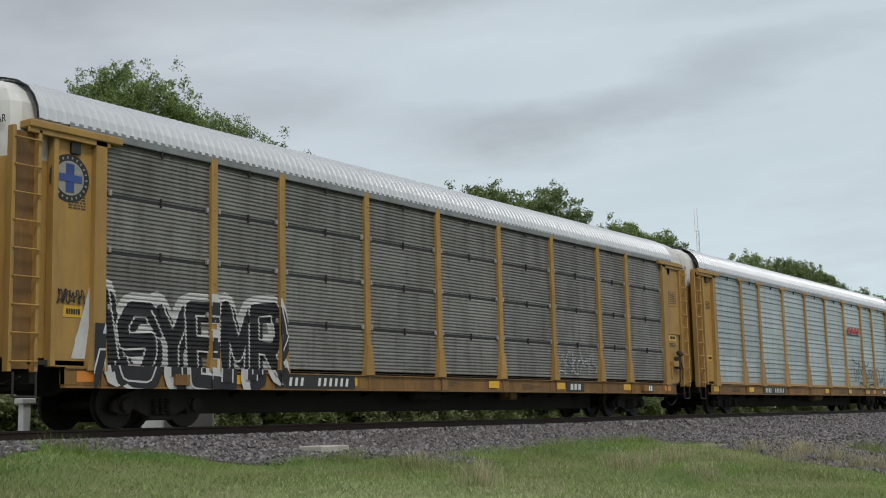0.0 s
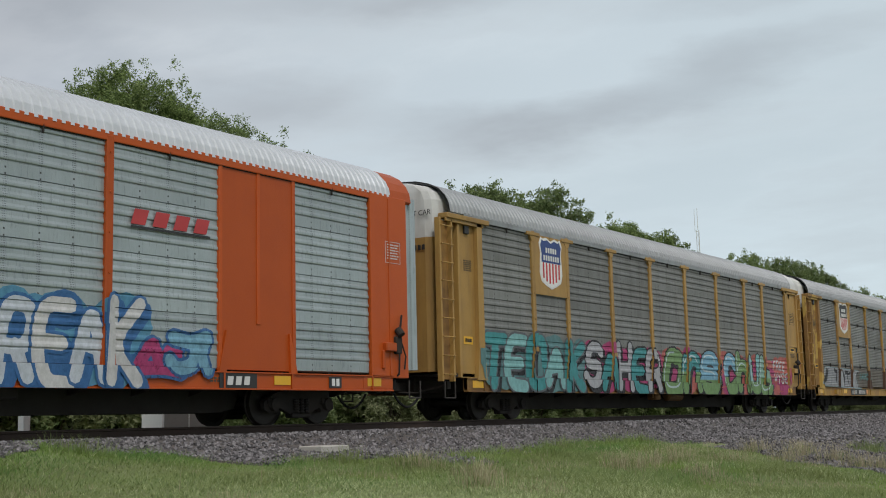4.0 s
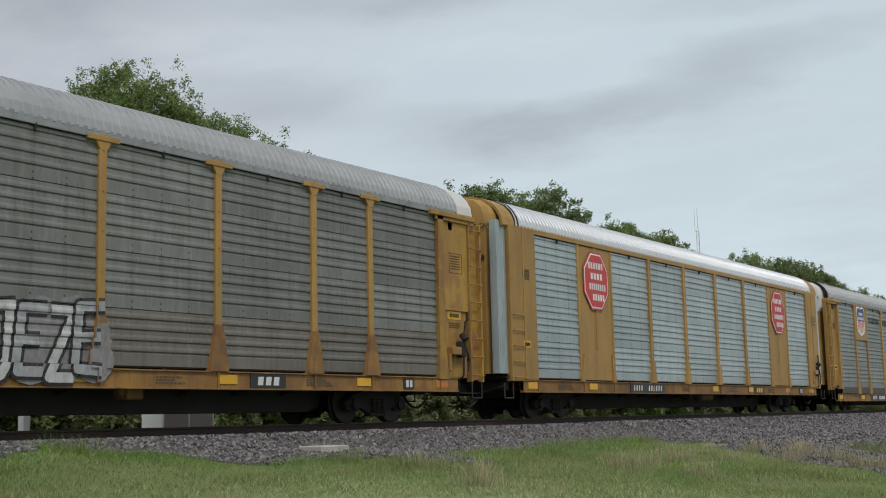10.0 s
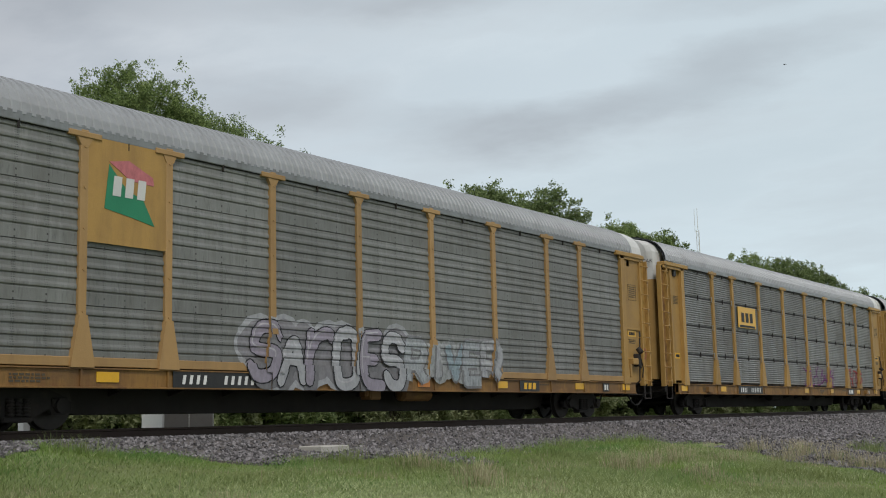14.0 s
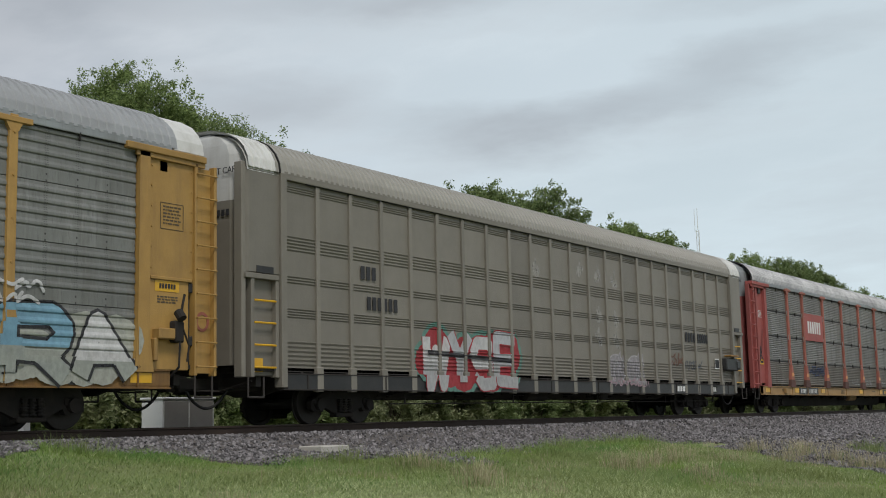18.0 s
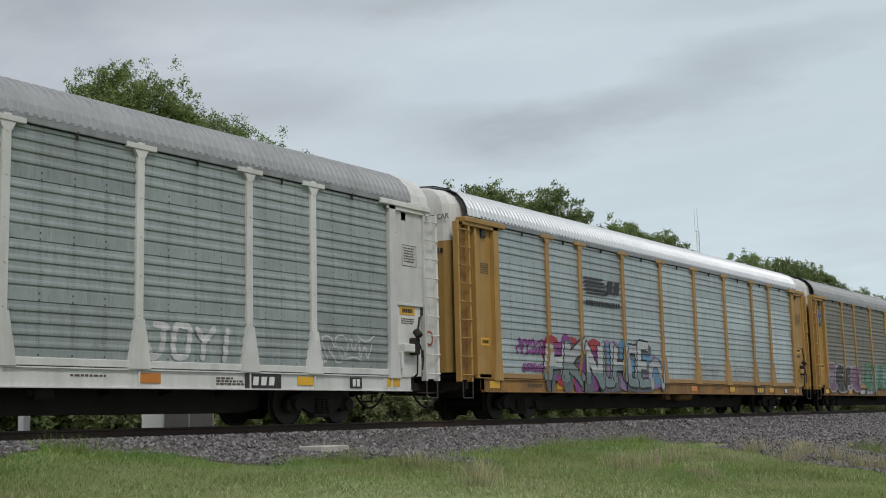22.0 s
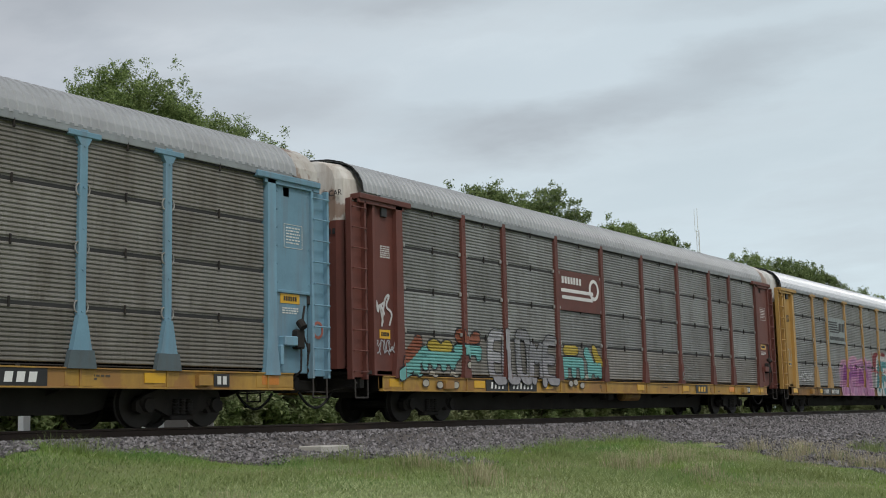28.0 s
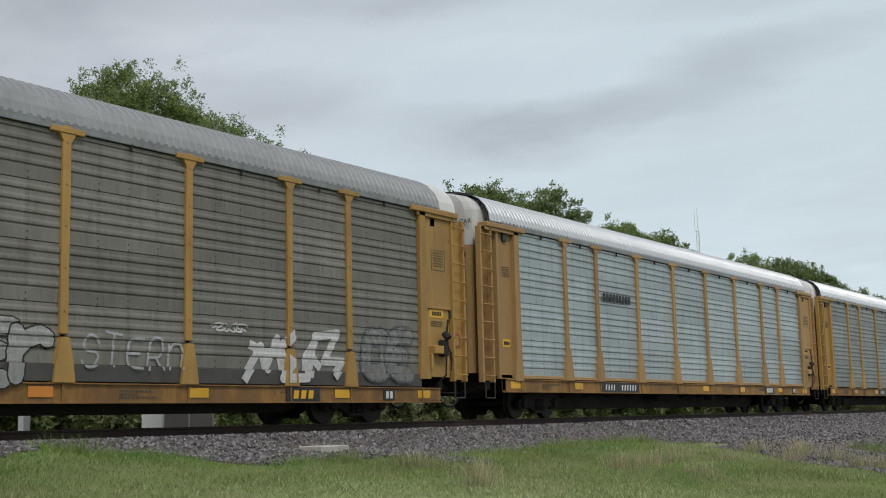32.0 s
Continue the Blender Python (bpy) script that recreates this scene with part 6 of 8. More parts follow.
def build_car(k, cfg):
    """One covered car carrier. cfg: rack type, paints, signs and graffiti."""
    car = thing("autorack_car", cfg["label"], "railcar", "cars of the freight train")
    kind = cfg.get("kind", "b")
    solid = cfg.get("solid", False)
    drop = cfg.get("drop", 0.0)
    mid_sill = (SILL0 + SILL1) / 2 - drop
    SPLAY[0] = not drop and cfg.get("tee", kind == "b" and not solid) and kind != "c"
    DROP[0], LIP[0] = drop, cfg.get("lip_high", 0.1) if cfg.get("lip") else 0.0
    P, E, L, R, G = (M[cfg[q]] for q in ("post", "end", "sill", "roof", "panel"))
    # running gear and frame
    part("underframe", under_mesh(0.55 if kind == "c" else 0.27), M["under"], car)
    for ry, rz in ((-1.25, 0.42), (-0.9, 0.62)) if kind == "c" else ((-1.3, 0.74),):
        part("brake_rod", rod_mesh(), M["under"], car, (0, ry, rz))
    for side, fl in ((-1.54, False), (1.54, True)):
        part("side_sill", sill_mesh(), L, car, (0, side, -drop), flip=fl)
    for tx in (-10.06, 10.06):
        tr = part("truck", bolster_mesh(), M["truck"], car, (tx, 0, 0))
        for sy in (-0.98, 0.98):
            part("side_frame", side_frame_mesh(), M["truck"], tr, (0, sy, 0), flip=sy > 0)
            for x in (-0.16, 0.0, 0.16):
                part("spring", spring_mesh(), M["truck"], tr, (x, sy * 1.1, 0))
        for ax in (-0.865, 0.865):
            w = part("wheelset", wheelset_mesh(), M["wheel"], tr, (ax, 0, WHEEL_R))
            AXLES.append((w, ax))
    part("air_reservoir", tank_mesh(), L if k % 2 else M["truck"], car, (1.6 if k % 2 else -1.2, -0.85, 0.66))
    part("brake_valve", valve_mesh(), L if k % 3 == 0 else M["truck"], car, (-0.4 if k % 2 else 2.6, -1.05, 0.68))
    # roof
    flush = solid or kind == "c"
    front = -12.9 if flush else -13.35
    part("roof", roof_mesh(front, 12.72, 0.19, 0.027), R, car)
    if kind == "c":
        grey_corners(car, E)
    capm = M[cfg.get("cap", "white")]
    for fl in (False, True):
        if (fl or flush) and kind != "c":
            part("roof_cap", cap_mesh(-13.55, -12.74 if fl else -12.92), capm if (fl and not solid) or kind == "c" else (E if solid else R), car, flip=fl)
        part("end_door", end_door_mesh(1.2, cfg.get("split", 4.55), False), E, car, flip=fl)
        part("end_door_top", end_door_mesh(cfg.get("split", 4.55), 5.9, True), capm, car, flip=fl, label="white painted door top")
        part("coupler", coupler_mesh(), M["under"], car, flip=fl)
        part("air_hose", hose_mesh(), M["rubber_and_gap"], car, flip=fl)
        part("uncoupling_lever", lever_mesh(), M["under"], car, flip=fl)
    # corners: near front, far rear, then their mirror images
    for fl, mir in ((False, False), (True, True), (True, False), (False, True)):
        ms = mirror if mir else (lambda me: me)
        back = not flush and mir == fl and fl or (mir and not fl and not flush)
        if kind != "c":
            part("corner_panel", ms(wide_corner_mesh() if back else corner_mesh(flush)), E, car, flip=fl)
        part("stirrup", ms(step_mesh()), M["under"], car, flip=fl)
        near = fl == mir
        if kind == "c":
            continue
        if flush:
            part("seam", ms(flush_seam_mesh(0)), E, car, flip=fl)
            part("door_edge", ms(jamb_mesh()), M["silver"] if solid else E, car, flip=fl, label="bright galvanised door edge" if solid else "")
            for i in range(5 if near else 0):
                part("grab_iron", ms(grab_mesh()), E if solid else M["refl_yellow"], car, (0, 0, 1.1 + i * 0.42), flip=fl)
            continue
        part("end_post", ms(end_post_mesh()), E, car, flip=fl)
        if back:
            part("door_gap", ms(gap_mesh()), M["gap"], car, flip=fl)
            part("cover_plate", hatch_mesh(), E, car, (12.73 if near else -12.73, -1.53 if near else 1.53, 3.86), flip=not near)
        else:
            part("edge_strip", ms(edge_mesh()), E, car, flip=fl)
        part("door_track", ms(header_mesh()), E, car, flip=fl)
        part("door_latch", ms(latch_mesh()), M["black"], car, flip=fl)
        la = part("ladder", ms(ladder_mesh()), E if back else (M["yellow_sill"] if cfg["end"] in ("yellow", "yellow_worn", "yellow_peeled", "tan") else E), car, flip=fl)
        for x in (-13.86, -13.35):
            part("ladder_rail", ms(ladder_rail_mesh(x)), E, la)
        for i in range(9):
            part("rung", ms(rung_mesh()), E, la, (0, 0, 1.12 + i * 0.46))
    # added black strip for the dark gap at the roof's front end
    part("roof_seal", gap_strip_mesh(), M["rubber_and_gap"], car, (0.0 if flush else -0.6, 0, 0))
    if not cfg.get("plain_front"):
        q = part("lettering", words_mesh("EXCESS HEIGHT CAR", 0.19), M["ink_black"], car, (-13.79, -0.42, 5.16), "black height warning lettering")
        q.rotation_euler[2] = -math.pi / 2
    q = part("lettering", bars_mesh(6, 0.75, 0.13), M["ink_black"], car, (-13.775, -0.75, cfg.get("split", 4.55) - 0.25))
    q.rotation_euler[2] = -math.pi / 2
    if kind != "c":
        brake = part("hand_brake", brake_mesh(), E, car)
        part("brake_lever", lever_arm_mesh(), M["truck"], brake, label="dark grimy brake lever")
    # sides
    for side, fl in ((-1.52, False), (1.52, True)):
        part("top_rail", eave_mesh(), M["flashing"] if kind != "c" and not solid else E, car, (0, side, 0), flip=fl)
    lines = LINES if kind != "c" else [-12.65 + i * 1.15 for i in range(23)]
    for i, x in enumerate(lines[1:-1]):
        if solid and i in (0, 1, 6, 7):
            continue
        for side, fl in ((FACE + 0.07, False), (-FACE - 0.07, True)):
            part("post", post_mesh(cfg.get("tee", kind == "b" and not solid), drop=drop) if kind != "c" else slim_post_mesh(), P, car, (x, side, 0), flip=fl, second=None if kind == "c" else M[cfg.get("shoe", cfg["post"])])
        if "foot_plate" in cfg:
            part("foot_plate", foot_plate_mesh(), M[cfg["foot_plate"]], car, (x, FACE + 0.07, 0))
        if kind == "a":
            part("sill_pad", pad_mesh(), L, car, (x, -1.558, mid_sill))
    for x in (-10.09, 10.09) if kind == "a" else ():
        part("jacking_pad", pad_mesh(0.36, 0.2, 0.13), L, car, (x, -1.55, mid_sill - 0.01))
    tiers = TIERS[kind]
    th = (PAN1 - PAN0) / tiers
    # dark plate under the top rail: the slot's shade put into colour
    part("vent_slot", Shape().box(-PANEL_END, PANEL_END, -0.004, 0.004, PAN1 - (0.115 if kind == "a" else 0.095), PAN1 - 0.06).mesh("vent_slot"), M["gap"], car, (0, -1.556, 0))
    for i in range(len(lines) - 1):
        a, b = lines[i], lines[i + 1]
        xc = (a + b) / 2
        if solid and i in (1, 7):
            s = solid_panel(round(b - a + 0.3, 3))
            for side, fl in ((FACE + 0.07, False), (-FACE - 0.07, True)):
                sp = part("solid_panel", s, E, car, (xc, side, 0), flip=fl)
                hw = (b - a + 0.3) / 2
                for x in (-hw + 0.06, 0.0, hw - 0.06):
                    part("stiffener", stiffener_mesh(0.0 if x else 0.9), E, sp, (x, 0, 0))
                for x, d in ((-hw + 0.1, 0.12), (hw - 0.1, -0.12)):
                    part("gusset", gusset_mesh(d), E, sp, (x, 0, 0))
            continue
        me = ribbed(round(b - a - 0.1, 3), kind, round(th, 4))
        for j in range(tiers):
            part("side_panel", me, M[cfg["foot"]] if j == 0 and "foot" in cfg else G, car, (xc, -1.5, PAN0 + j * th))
        if kind == "c":
            part("skirt", plate_mesh(round(b - a - 0.2, 3), 0.34), M["black"], car, (xc, -1.58, 0.88))
        part("side_panel", ribbed_stack(round(b - a - 0.1, 3), kind, round(th, 4)), G, car, (xc, 1.5, PAN0), flip=True)
        if kind != "c":
            part("hook", hook_mesh(), M["truck"], car, (xc, -1.572, PAN1 - 0.09))
        if kind == "a":
            for j in range(1, tiers):
                # dark plate colours in the shaded slot between two sheets
                part("slot", plate_mesh(round(b - a - 0.2, 3), 0.072), M["gap"], car, (xc, -1.502, PAN0 + j * th - 0.037))
                if cfg.get("tee") and i:
                    part("clamp", hoop_mesh(), M["clamp"], car, (a, -1.55, PAN0 + j * th - 0.03))
                for x in () if cfg.get("tee") else (a + 0.16, b - 0.16):
                    part("clamp", clip_mesh(), M[cfg.get("clamp", "clamp")], car, (x, -1.545, PAN0 + j * th))
                part("hook", hook_mesh(), M["truck"], car, (xc, -1.55, PAN0 + j * th))
    if cfg.get("lip"):
        part("base_rail", Shape().soft(-PANEL_END, PANEL_END, -0.03, 0.03, SILL1 - drop + 0.018, PAN0 + cfg.get("lip_high", 0.1), 0.01).mesh("base_rail"), P if cfg["lip"] is True else M[cfg["lip"]], car, (0, -1.55, 0))
    s = Shape()
    rng = random.Random(k + 50)
    for x0 in (-10.4, -1.9, 2.7, 6.6):
        x1 = x0 + rng.uniform(-0.4, 0.4)
        for r_ in range(rng.choice((1, 2, 3))):
            at = x1
            for w_ in range(rng.randint(4, 9)):
                wd = rng.uniform(0.04, 0.11)
                s.box(at, at + wd, -0.003, 0.003, 0.06 - r_ * 0.055 - 0.035, 0.06 - r_ * 0.055)
                at += wd + 0.03
    decal(car, "stencil", s.mesh("stencil"), M["faded_ink"], 0.0, mid_sill, FACE + 0.034)["kind"] = "stuff"
    # marks on the sill: black plate with bars, small marks, reflectors
    px = cfg.get("plate", -3.2)
    if px is not None:
        q = decal(car, "number_plate", plate_mesh(2.6, 0.31), M["black"], px, mid_sill, FACE - 0.002 + 0.02, "black plate with white bars for marks")
        part("lettering", bars_mesh(4, 0.72, 0.17, 0.2, 0.6), M["ink_white"], q, (-0.75, -0.008, 0))
        part("lettering", bars_mesh(6, 1.12, 0.17, 0.2, 0.6), M["ink_white"], q, (0.55, -0.008, 0))
    q = decal(car, "mark_plate", plate_mesh(1.05, 0.29), M["black"], cfg.get("mark", 7.6), mid_sill, FACE + 0.018)
    part("lettering", bars_mesh(3, 0.7, 0.17, 0.15), M["refl_yellow"] if k % 2 else M["ink_white"], q, (0, -0.008, 0))
    for i, x in enumerate((-12.2, -8.6, -5.0, 1.0, 4.6, 8.9, 12.0)):
        decal(car, "reflector", plate_mesh(0.5, 0.18), M["refl_yellow"] if (k + i) % 6 else M["refl_orange"], x, mid_sill + 0.02, FACE + 0.026, "yellow reflector strip")
    q = decal(car, "consolidated_stencil", plate_mesh(0.42, 0.24), M["black"], 10.6, mid_sill, FACE + 0.02)
    part("lettering", bars_mesh(2, 0.3, 0.16), M["ink_white"], q, (0, -0.008, 0))
    # stencils on the corner panels
    rear = -1.565 if not flush else -1.61
    for x, z, w, h, y in () if kind == "c" else ((12.73, 3.9, 0.44, 0.38, rear), (-12.45, 3.9, 0.36, 0.3, -1.504 if not flush else -1.61), (12.66, 2.33, 0.5, 0.15, rear + 0.03)):
        s = Shape()
        rows_ = 6 if h > 0.2 else 3
        for r_ in range(rows_):
            at = -w / 2
            z1 = h / 2 - r_ * h / rows_
            while at < w / 2 - 0.03:
                step = 0.04 + 0.05 * ((r_ * 7 + int(at * 50)) % 4) / 3
                s.box(at, min(at + step, w / 2), -0.003, 0.003, z1 - 0.028, z1)
                at += step + 0.025
        if x == 12.73:
            for x0, x1, z0, z1 in ((-0.29, 0.29, 0.24, 0.25), (-0.29, 0.29, -0.25, -0.24), (-0.29, -0.28, -0.25, 0.25), (0.28, 0.29, -0.25, 0.25)):
                s.box(x0, x1, -0.003, 0.003, z0, z1)
        decal(car, "stencil", s.mesh("stencil"), M["ink_white" if cfg["end"] in ("blue", "brown", "red", "orange") else "faded_ink"], x, z, y)["kind"] = "stuff"
    for x, z, y in () if kind == "c" else ((12.65, 2.59, rear + 0.03), (-12.5, 2.0, -1.504 if not flush else -1.61)):
        q = decal(car, "caution_label", plate_mesh(0.6 if x > 0 else 0.4, 0.2), M["refl_yellow"], x, z, y)
        part("lettering", bars_mesh(6, 0.42 if x > 0 else 0.3, 0.09), M["ink_black"], q, (0, -0.008, 0))
    if k % 3 != 1 and not flush:
        decal(car, "warning_disc", disc_mesh(0.17, 0.19, inner=0.7), M["salmon"], 13.58, 1.98, -1.51, "faded red ring sticker")
    for x, z, w, h, fills, edge, more in cfg.get("graffiti", ()):
        graffiti(car, kind, solid, x, z, w, h, fills, edge, **more)
    if cfg.get("extra"):
        cfg["extra"](car)
    return car


MIRRORED = {}


def mirror(me):
    """The mesh reflected in the plane x = 0."""
    if me.name not in MIRRORED:
        c = me.copy()
        c.transform(Matrix.Diagonal((-1, 1, 1, 1)))
        c.flip_normals()
        MIRRORED[me.name] = c
    return MIRRORED[me.name]


@functools.lru_cache(None)
def solid_panel(w):
    return Shape().soft(-w / 2, w / 2, -0.02, 0.06, PAN0 - 0.02, PAN1 + 0.02, 0.01).mesh("solid_panel")


@functools.lru_cache(None)
def stiffener_mesh(low):
    return Shape().soft(-0.05, 0.05, -0.045, 0.0, PAN0 + low, PAN1, 0.01).mesh("stiffener")


@functools.lru_cache(None)
def gusset_mesh(d):
    return Shape().extrude([(-0.1, SILL1), (0.1, SILL1), (0.02 + d, PAN0 + 0.75), (-0.02 + d, PAN0 + 0.75)], "y", -0.07, 0.0).mesh("gusset")


def bay(i):
    return (LINES[i] + LINES[i + 1]) / 2


def put_shield(car, faded=False):
    shield(car, bay(1), 1.82, faded)


def octagon(car, x, z, w, h, ink="ink_red"):
    """Red eight-sided sign with a white rim and plain bars."""
    def eight(f):
        c = 0.29
        pts = [(0.5, 0.5 - c), (0.5 - c, 0.5), (-0.5 + c, 0.5), (-0.5, 0.5 - c), (-0.5, -0.5 + c), (-0.5 + c, -0.5), (0.5 - c, -0.5), (0.5, -0.5 + c)]
        return flat([(p * w * f, q * h * f) for p, q in pts])
    b = decal(car, "sign", eight(1.0), M[ink], x, z, FACE + 0.014, "red octagonal railway sign with white bars")
    part("sign_rim", eight(0.94), M["ink_white"], b, (0, -0.006, 0))
    part("sign_field", eight(0.89), M[ink], b, (0, -0.012, 0))
    for i, (n, ww) in enumerate(((6, 0.62), (4, 0.5), (8, 0.68), (5, 0.5))):
        part("lettering", bars_mesh(n, round(ww * w, 3), round(h * 0.11, 3)), M["ink_white"], b, (0.03 * w * (i - 1), -0.018, h * (0.26 - 0.18 * i)))


def bar_sign(car, x, z, w, h, plate, ink, n, slant=0.0, line=None, bh=0.45):
    """A flat sign board, or bare panel, with a row of plain bars for its lettering."""
    if plate:
        b = decal(car, "sign_board", plate_mesh(w, h), M[plate], x, z, FACE + 0.03, "flat sign board with plain lettering bars")
        y0 = -0.008
    else:
        b = decal(car, "sign", bars_mesh(n, round(w * 0.9, 3), round(h * bh, 3), slant), M[ink], x, z, FACE + 0.03, "row of bold lettering bars")
    if plate:
        part("lettering", bars_mesh(n, round(w * 0.72, 3), round(h * bh, 3), slant), M[ink], b, (0, -0.008, 0.0))
    if line:
        part("underline", plate_mesh(round(w * 0.86, 3), round(h * 0.1, 3)), M[line], b, (0, -0.008, -h * 0.42))
    return b


def red_slant(car):
    bar_sign(car, 5.82, 3.8, 2.3, 0.46, None, "ink_red", 4, 0.35, "ink_black", 0.62)


def slogan(car):
    for x, word in ((-5.6, "BUILDING"), (-3.28, "AMERICA")):
        decal(car, "slogan", words_mesh(word, 0.44), M["ink_black"], x, 4.47, -1.556, "black slogan lettering on the side")


def welcome(car):
    for word, x, z in (("We will", -10.6, 4.68), ("deliver.", -10.6, 3.78)):
        decal(car, "slogan", words_mesh(word, 0.8, 0.012), M["ink_black"], x, z, -1.556, "faded black slogan lettering on the side")


def stripes_sign(car, x, z, plate=None, ink="ink_black"):
    """Slanted stripes, then bold bars, and a row of small bars below."""
    b = decal(car, "sign", plate_mesh(2.5, 1.15), M[plate], x, z, FACE + 0.03, "grey board with black stripes and bars") if plate else None
    def put(name, me, dx, dz, y):
        if b:
            part(name, me, M[ink], b, (dx, -0.008, dz))
        else:
            decal(car, name, me, M[ink], x + dx, z + dz, FACE + 0.03)
    for i in range(5):
        ln = 1.25 - i * 0.06
        put("stripe", flat([(-ln / 2 - 0.1, -0.03), (ln / 2 - 0.1 + 0.1 * i, -0.03), (ln / 2 + 0.1 * i, 0.03), (-ln / 2, 0.03)]), -0.55, 0.38 - i * 0.11, 0)
    put("emblem", bars_mesh(2, 0.95, 0.4, 0.25, 0.28), 0.72, 0.18, 0)
    put("lettering", bars_mesh(14, 2.3, 0.16, 0.1), 0.0, -0.36, 0)


def flag_sign(car):
    b = decal(car, "sign_plate", plate_mesh(1.82, 1.95), M["yellow"], bay(1), 4.2, -1.585, "yellow plate with a green and pink flag")
    part("flag", flat([(-0.55, -0.35), (0.1, -0.45), (0.62, -0.55), (0.35, -0.1), (-0.05, 0.05), (-0.45, 0.45)]), M["ink_green"], b, (0, -0.008, 0))
    part("flag", flat([(-0.45, 0.5), (0.0, 0.58), (0.58, 0.35), (0.6, 0.2), (0.05, 0.22)]), spray((0.62, 0.2, 0.22)), b, (0, -0.008, 0))
    part("lettering", bars_mesh(3, 0.85, 0.36, 0.1), M["ink_white"], b, (0.02, -0.014, 0.08))


def swoosh_sign(car):
    b = decal(car, "sign_board", plate_mesh(2.7, 1.16), M["brown"], bay(3), 3.65, FACE + 0.03, "oxide red board with white bars and loop")
    part("lettering", bars_mesh(7, 1.25, 0.2), M["ink_white"], b, (-0.55, -0.008, 0.3))
    part("stripe", plate_mesh(2.0, 0.1), M["ink_white"], b, (-0.2, -0.008, 0.0))
    part("stripe", plate_mesh(1.9, 0.1), M["ink_white"], b, (-0.2, -0.008, -0.2))
    part("loop", disc_mesh(0.32, 0.32, 20, 0.68), M["ink_white"], b, (0.85, -0.012, 0.12))


def pw_sign(car):
    b = decal(car, "sign_board", plate_mesh(2.5, 0.9), M["white"], -5.78, 3.66, FACE + 0.03, "white board with black stripes and bars")
    for dx in (-0.9, 0.9):
        for dz in (0.06, 0.16, 0.26) if dx > 0 else (0.0, 0.1):
            part("stripe", plate_mesh(0.62, 0.045), M["ink_black"], b, (dx, -0.008, dz))
    part("emblem", bars_mesh(2, 0.7, 0.34, 0.3), M["ink_black"], b, (0, -0.008, 0.1))
    part("lettering", bars_mesh(20, 2.1, 0.07), M["flashing"], b, (0, -0.008, -0.3))


def grey_marks(car):
    for x, z, n, w, h in ((-9.71, 3.35, 3, 0.62, 0.3), (-9.5, 2.67, 3, 0.6, 0.3), (-8.88, 2.67, 3, 0.6, 0.3), (8.75, 2.67, 4, 0.95, 0.32), (9.85, 2.67, 5, 0.95, 0.32)):
        decal(car, "lettering", bars_mesh(n, w, h), M["ink_black"], x, z, -1.53, "black stencilled bars")
    decal(car, "stencil_plate", plate_mesh(0.42, 0.36), M["ink_white"], 11.1, 1.8, -1.53)
    decal(car, "stencil_field", plate_mesh(0.36, 0.3), M["ink_black"], 11.1, 1.8, -1.536)
    part("brake_box", Shape().soft(11.6, 12.75, FACE - 0.12, -1.5, 1.58, 2.02, 0.03).soft(12.55, 12.9, FACE - 0.16, FACE, 1.62, 1.95, 0.05).mesh("brake_box"), M["black"], car, label="black hand brake box")
    part("step_board", Shape().soft(11.8, 12.6, FACE - 0.2, FACE + 0.05, 2.08, 2.14, 0.01).mesh("step_board"), M["yellow_sill"], car, label="ochre step board")
    for x in (2.85, 4.2):
        lump = [round_poly(0, 1.5, 0.55, 0.38), [(-0.55, 0.98), (0.6, 0.98), (0.55, 1.5), (-0.55, 1.5)], [(0.2, 1.6), (0.55, 1.5), (0.62, 1.98)], [(0.0, 1.7), (0.3, 1.7), (0.34, 2.0)]]
        blob(car, "c", x, 0.0, [[(px * 1.07, pz * 1.02) for px, pz in p] for p in lump], (0.5, 0.48, 0.49), 0.003, 0.45)
        blob(car, "c", x, 0.0, lump, (0.37, 0.35, 0.36), 0.006, 0.5)
    rng = random.Random(6)
    for i in range(8):
        x, z = ((0.65, 4.3), (1.8, 4.25), (2.95, 4.2), (1.8, 3.0), (2.95, 2.95), (1.75, 2.35), (2.95, 2.3), (-2.0, 4.1))[i]
        sh = paint([[(px * 0.8, pz * 1.3) for px, pz in p] for p in puffs(rng, 0.6, 0.4, 7, 0.34)] + brush([(0, -0.1), (rng.uniform(-0.05, 0.05), 0.3)], 0.1), "c", x, z, 0.003)
        if sh.f:
            part("paint_blot", sh.raw("blot"), spray((0.40, 0.385, 0.35), 0.75), car)


def with_shield(*more):
    return lambda car: [put_shield(car)] + [f(car) for f in more]


def base(label, **kw):
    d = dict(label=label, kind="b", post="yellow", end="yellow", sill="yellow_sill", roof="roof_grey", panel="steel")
    d.update(kw)
    return d


BLK, WHT, SIL = (0.02, 0.02, 0.024), (0.62, 0.62, 0.62), (0.42, 0.43, 0.45)
PINK, RED, TEAL, GRN = (0.42, 0.05, 0.17), (0.40, 0.04, 0.05), (0.06, 0.30, 0.31), (0.19, 0.33, 0.13)
BLUE, SKY, LILAC, PURP = (0.04, 0.14, 0.34), (0.20, 0.42, 0.56), (0.42, 0.34, 0.50), (0.24, 0.05, 0.24)
YEL, CORAL, ROSE, SLATE = (0.56, 0.42, 0.07), (0.50, 0.13, 0.11), (0.60, 0.32, 0.44), (0.13, 0.14, 0.155)
AQUA, CRIM, MIST = (0.24, 0.50, 0.50), (0.30, 0.02, 0.05), (0.36, 0.36, 0.38)


def piece(x0, x1, z0, z1, fills, edge, **more):
    """One sprayed piece between these limits on the car's side."""
    return ((x0 + x1) / 2, (z0 + z1) / 2, x1 - x0, z1 - z0, fills, edge, more)


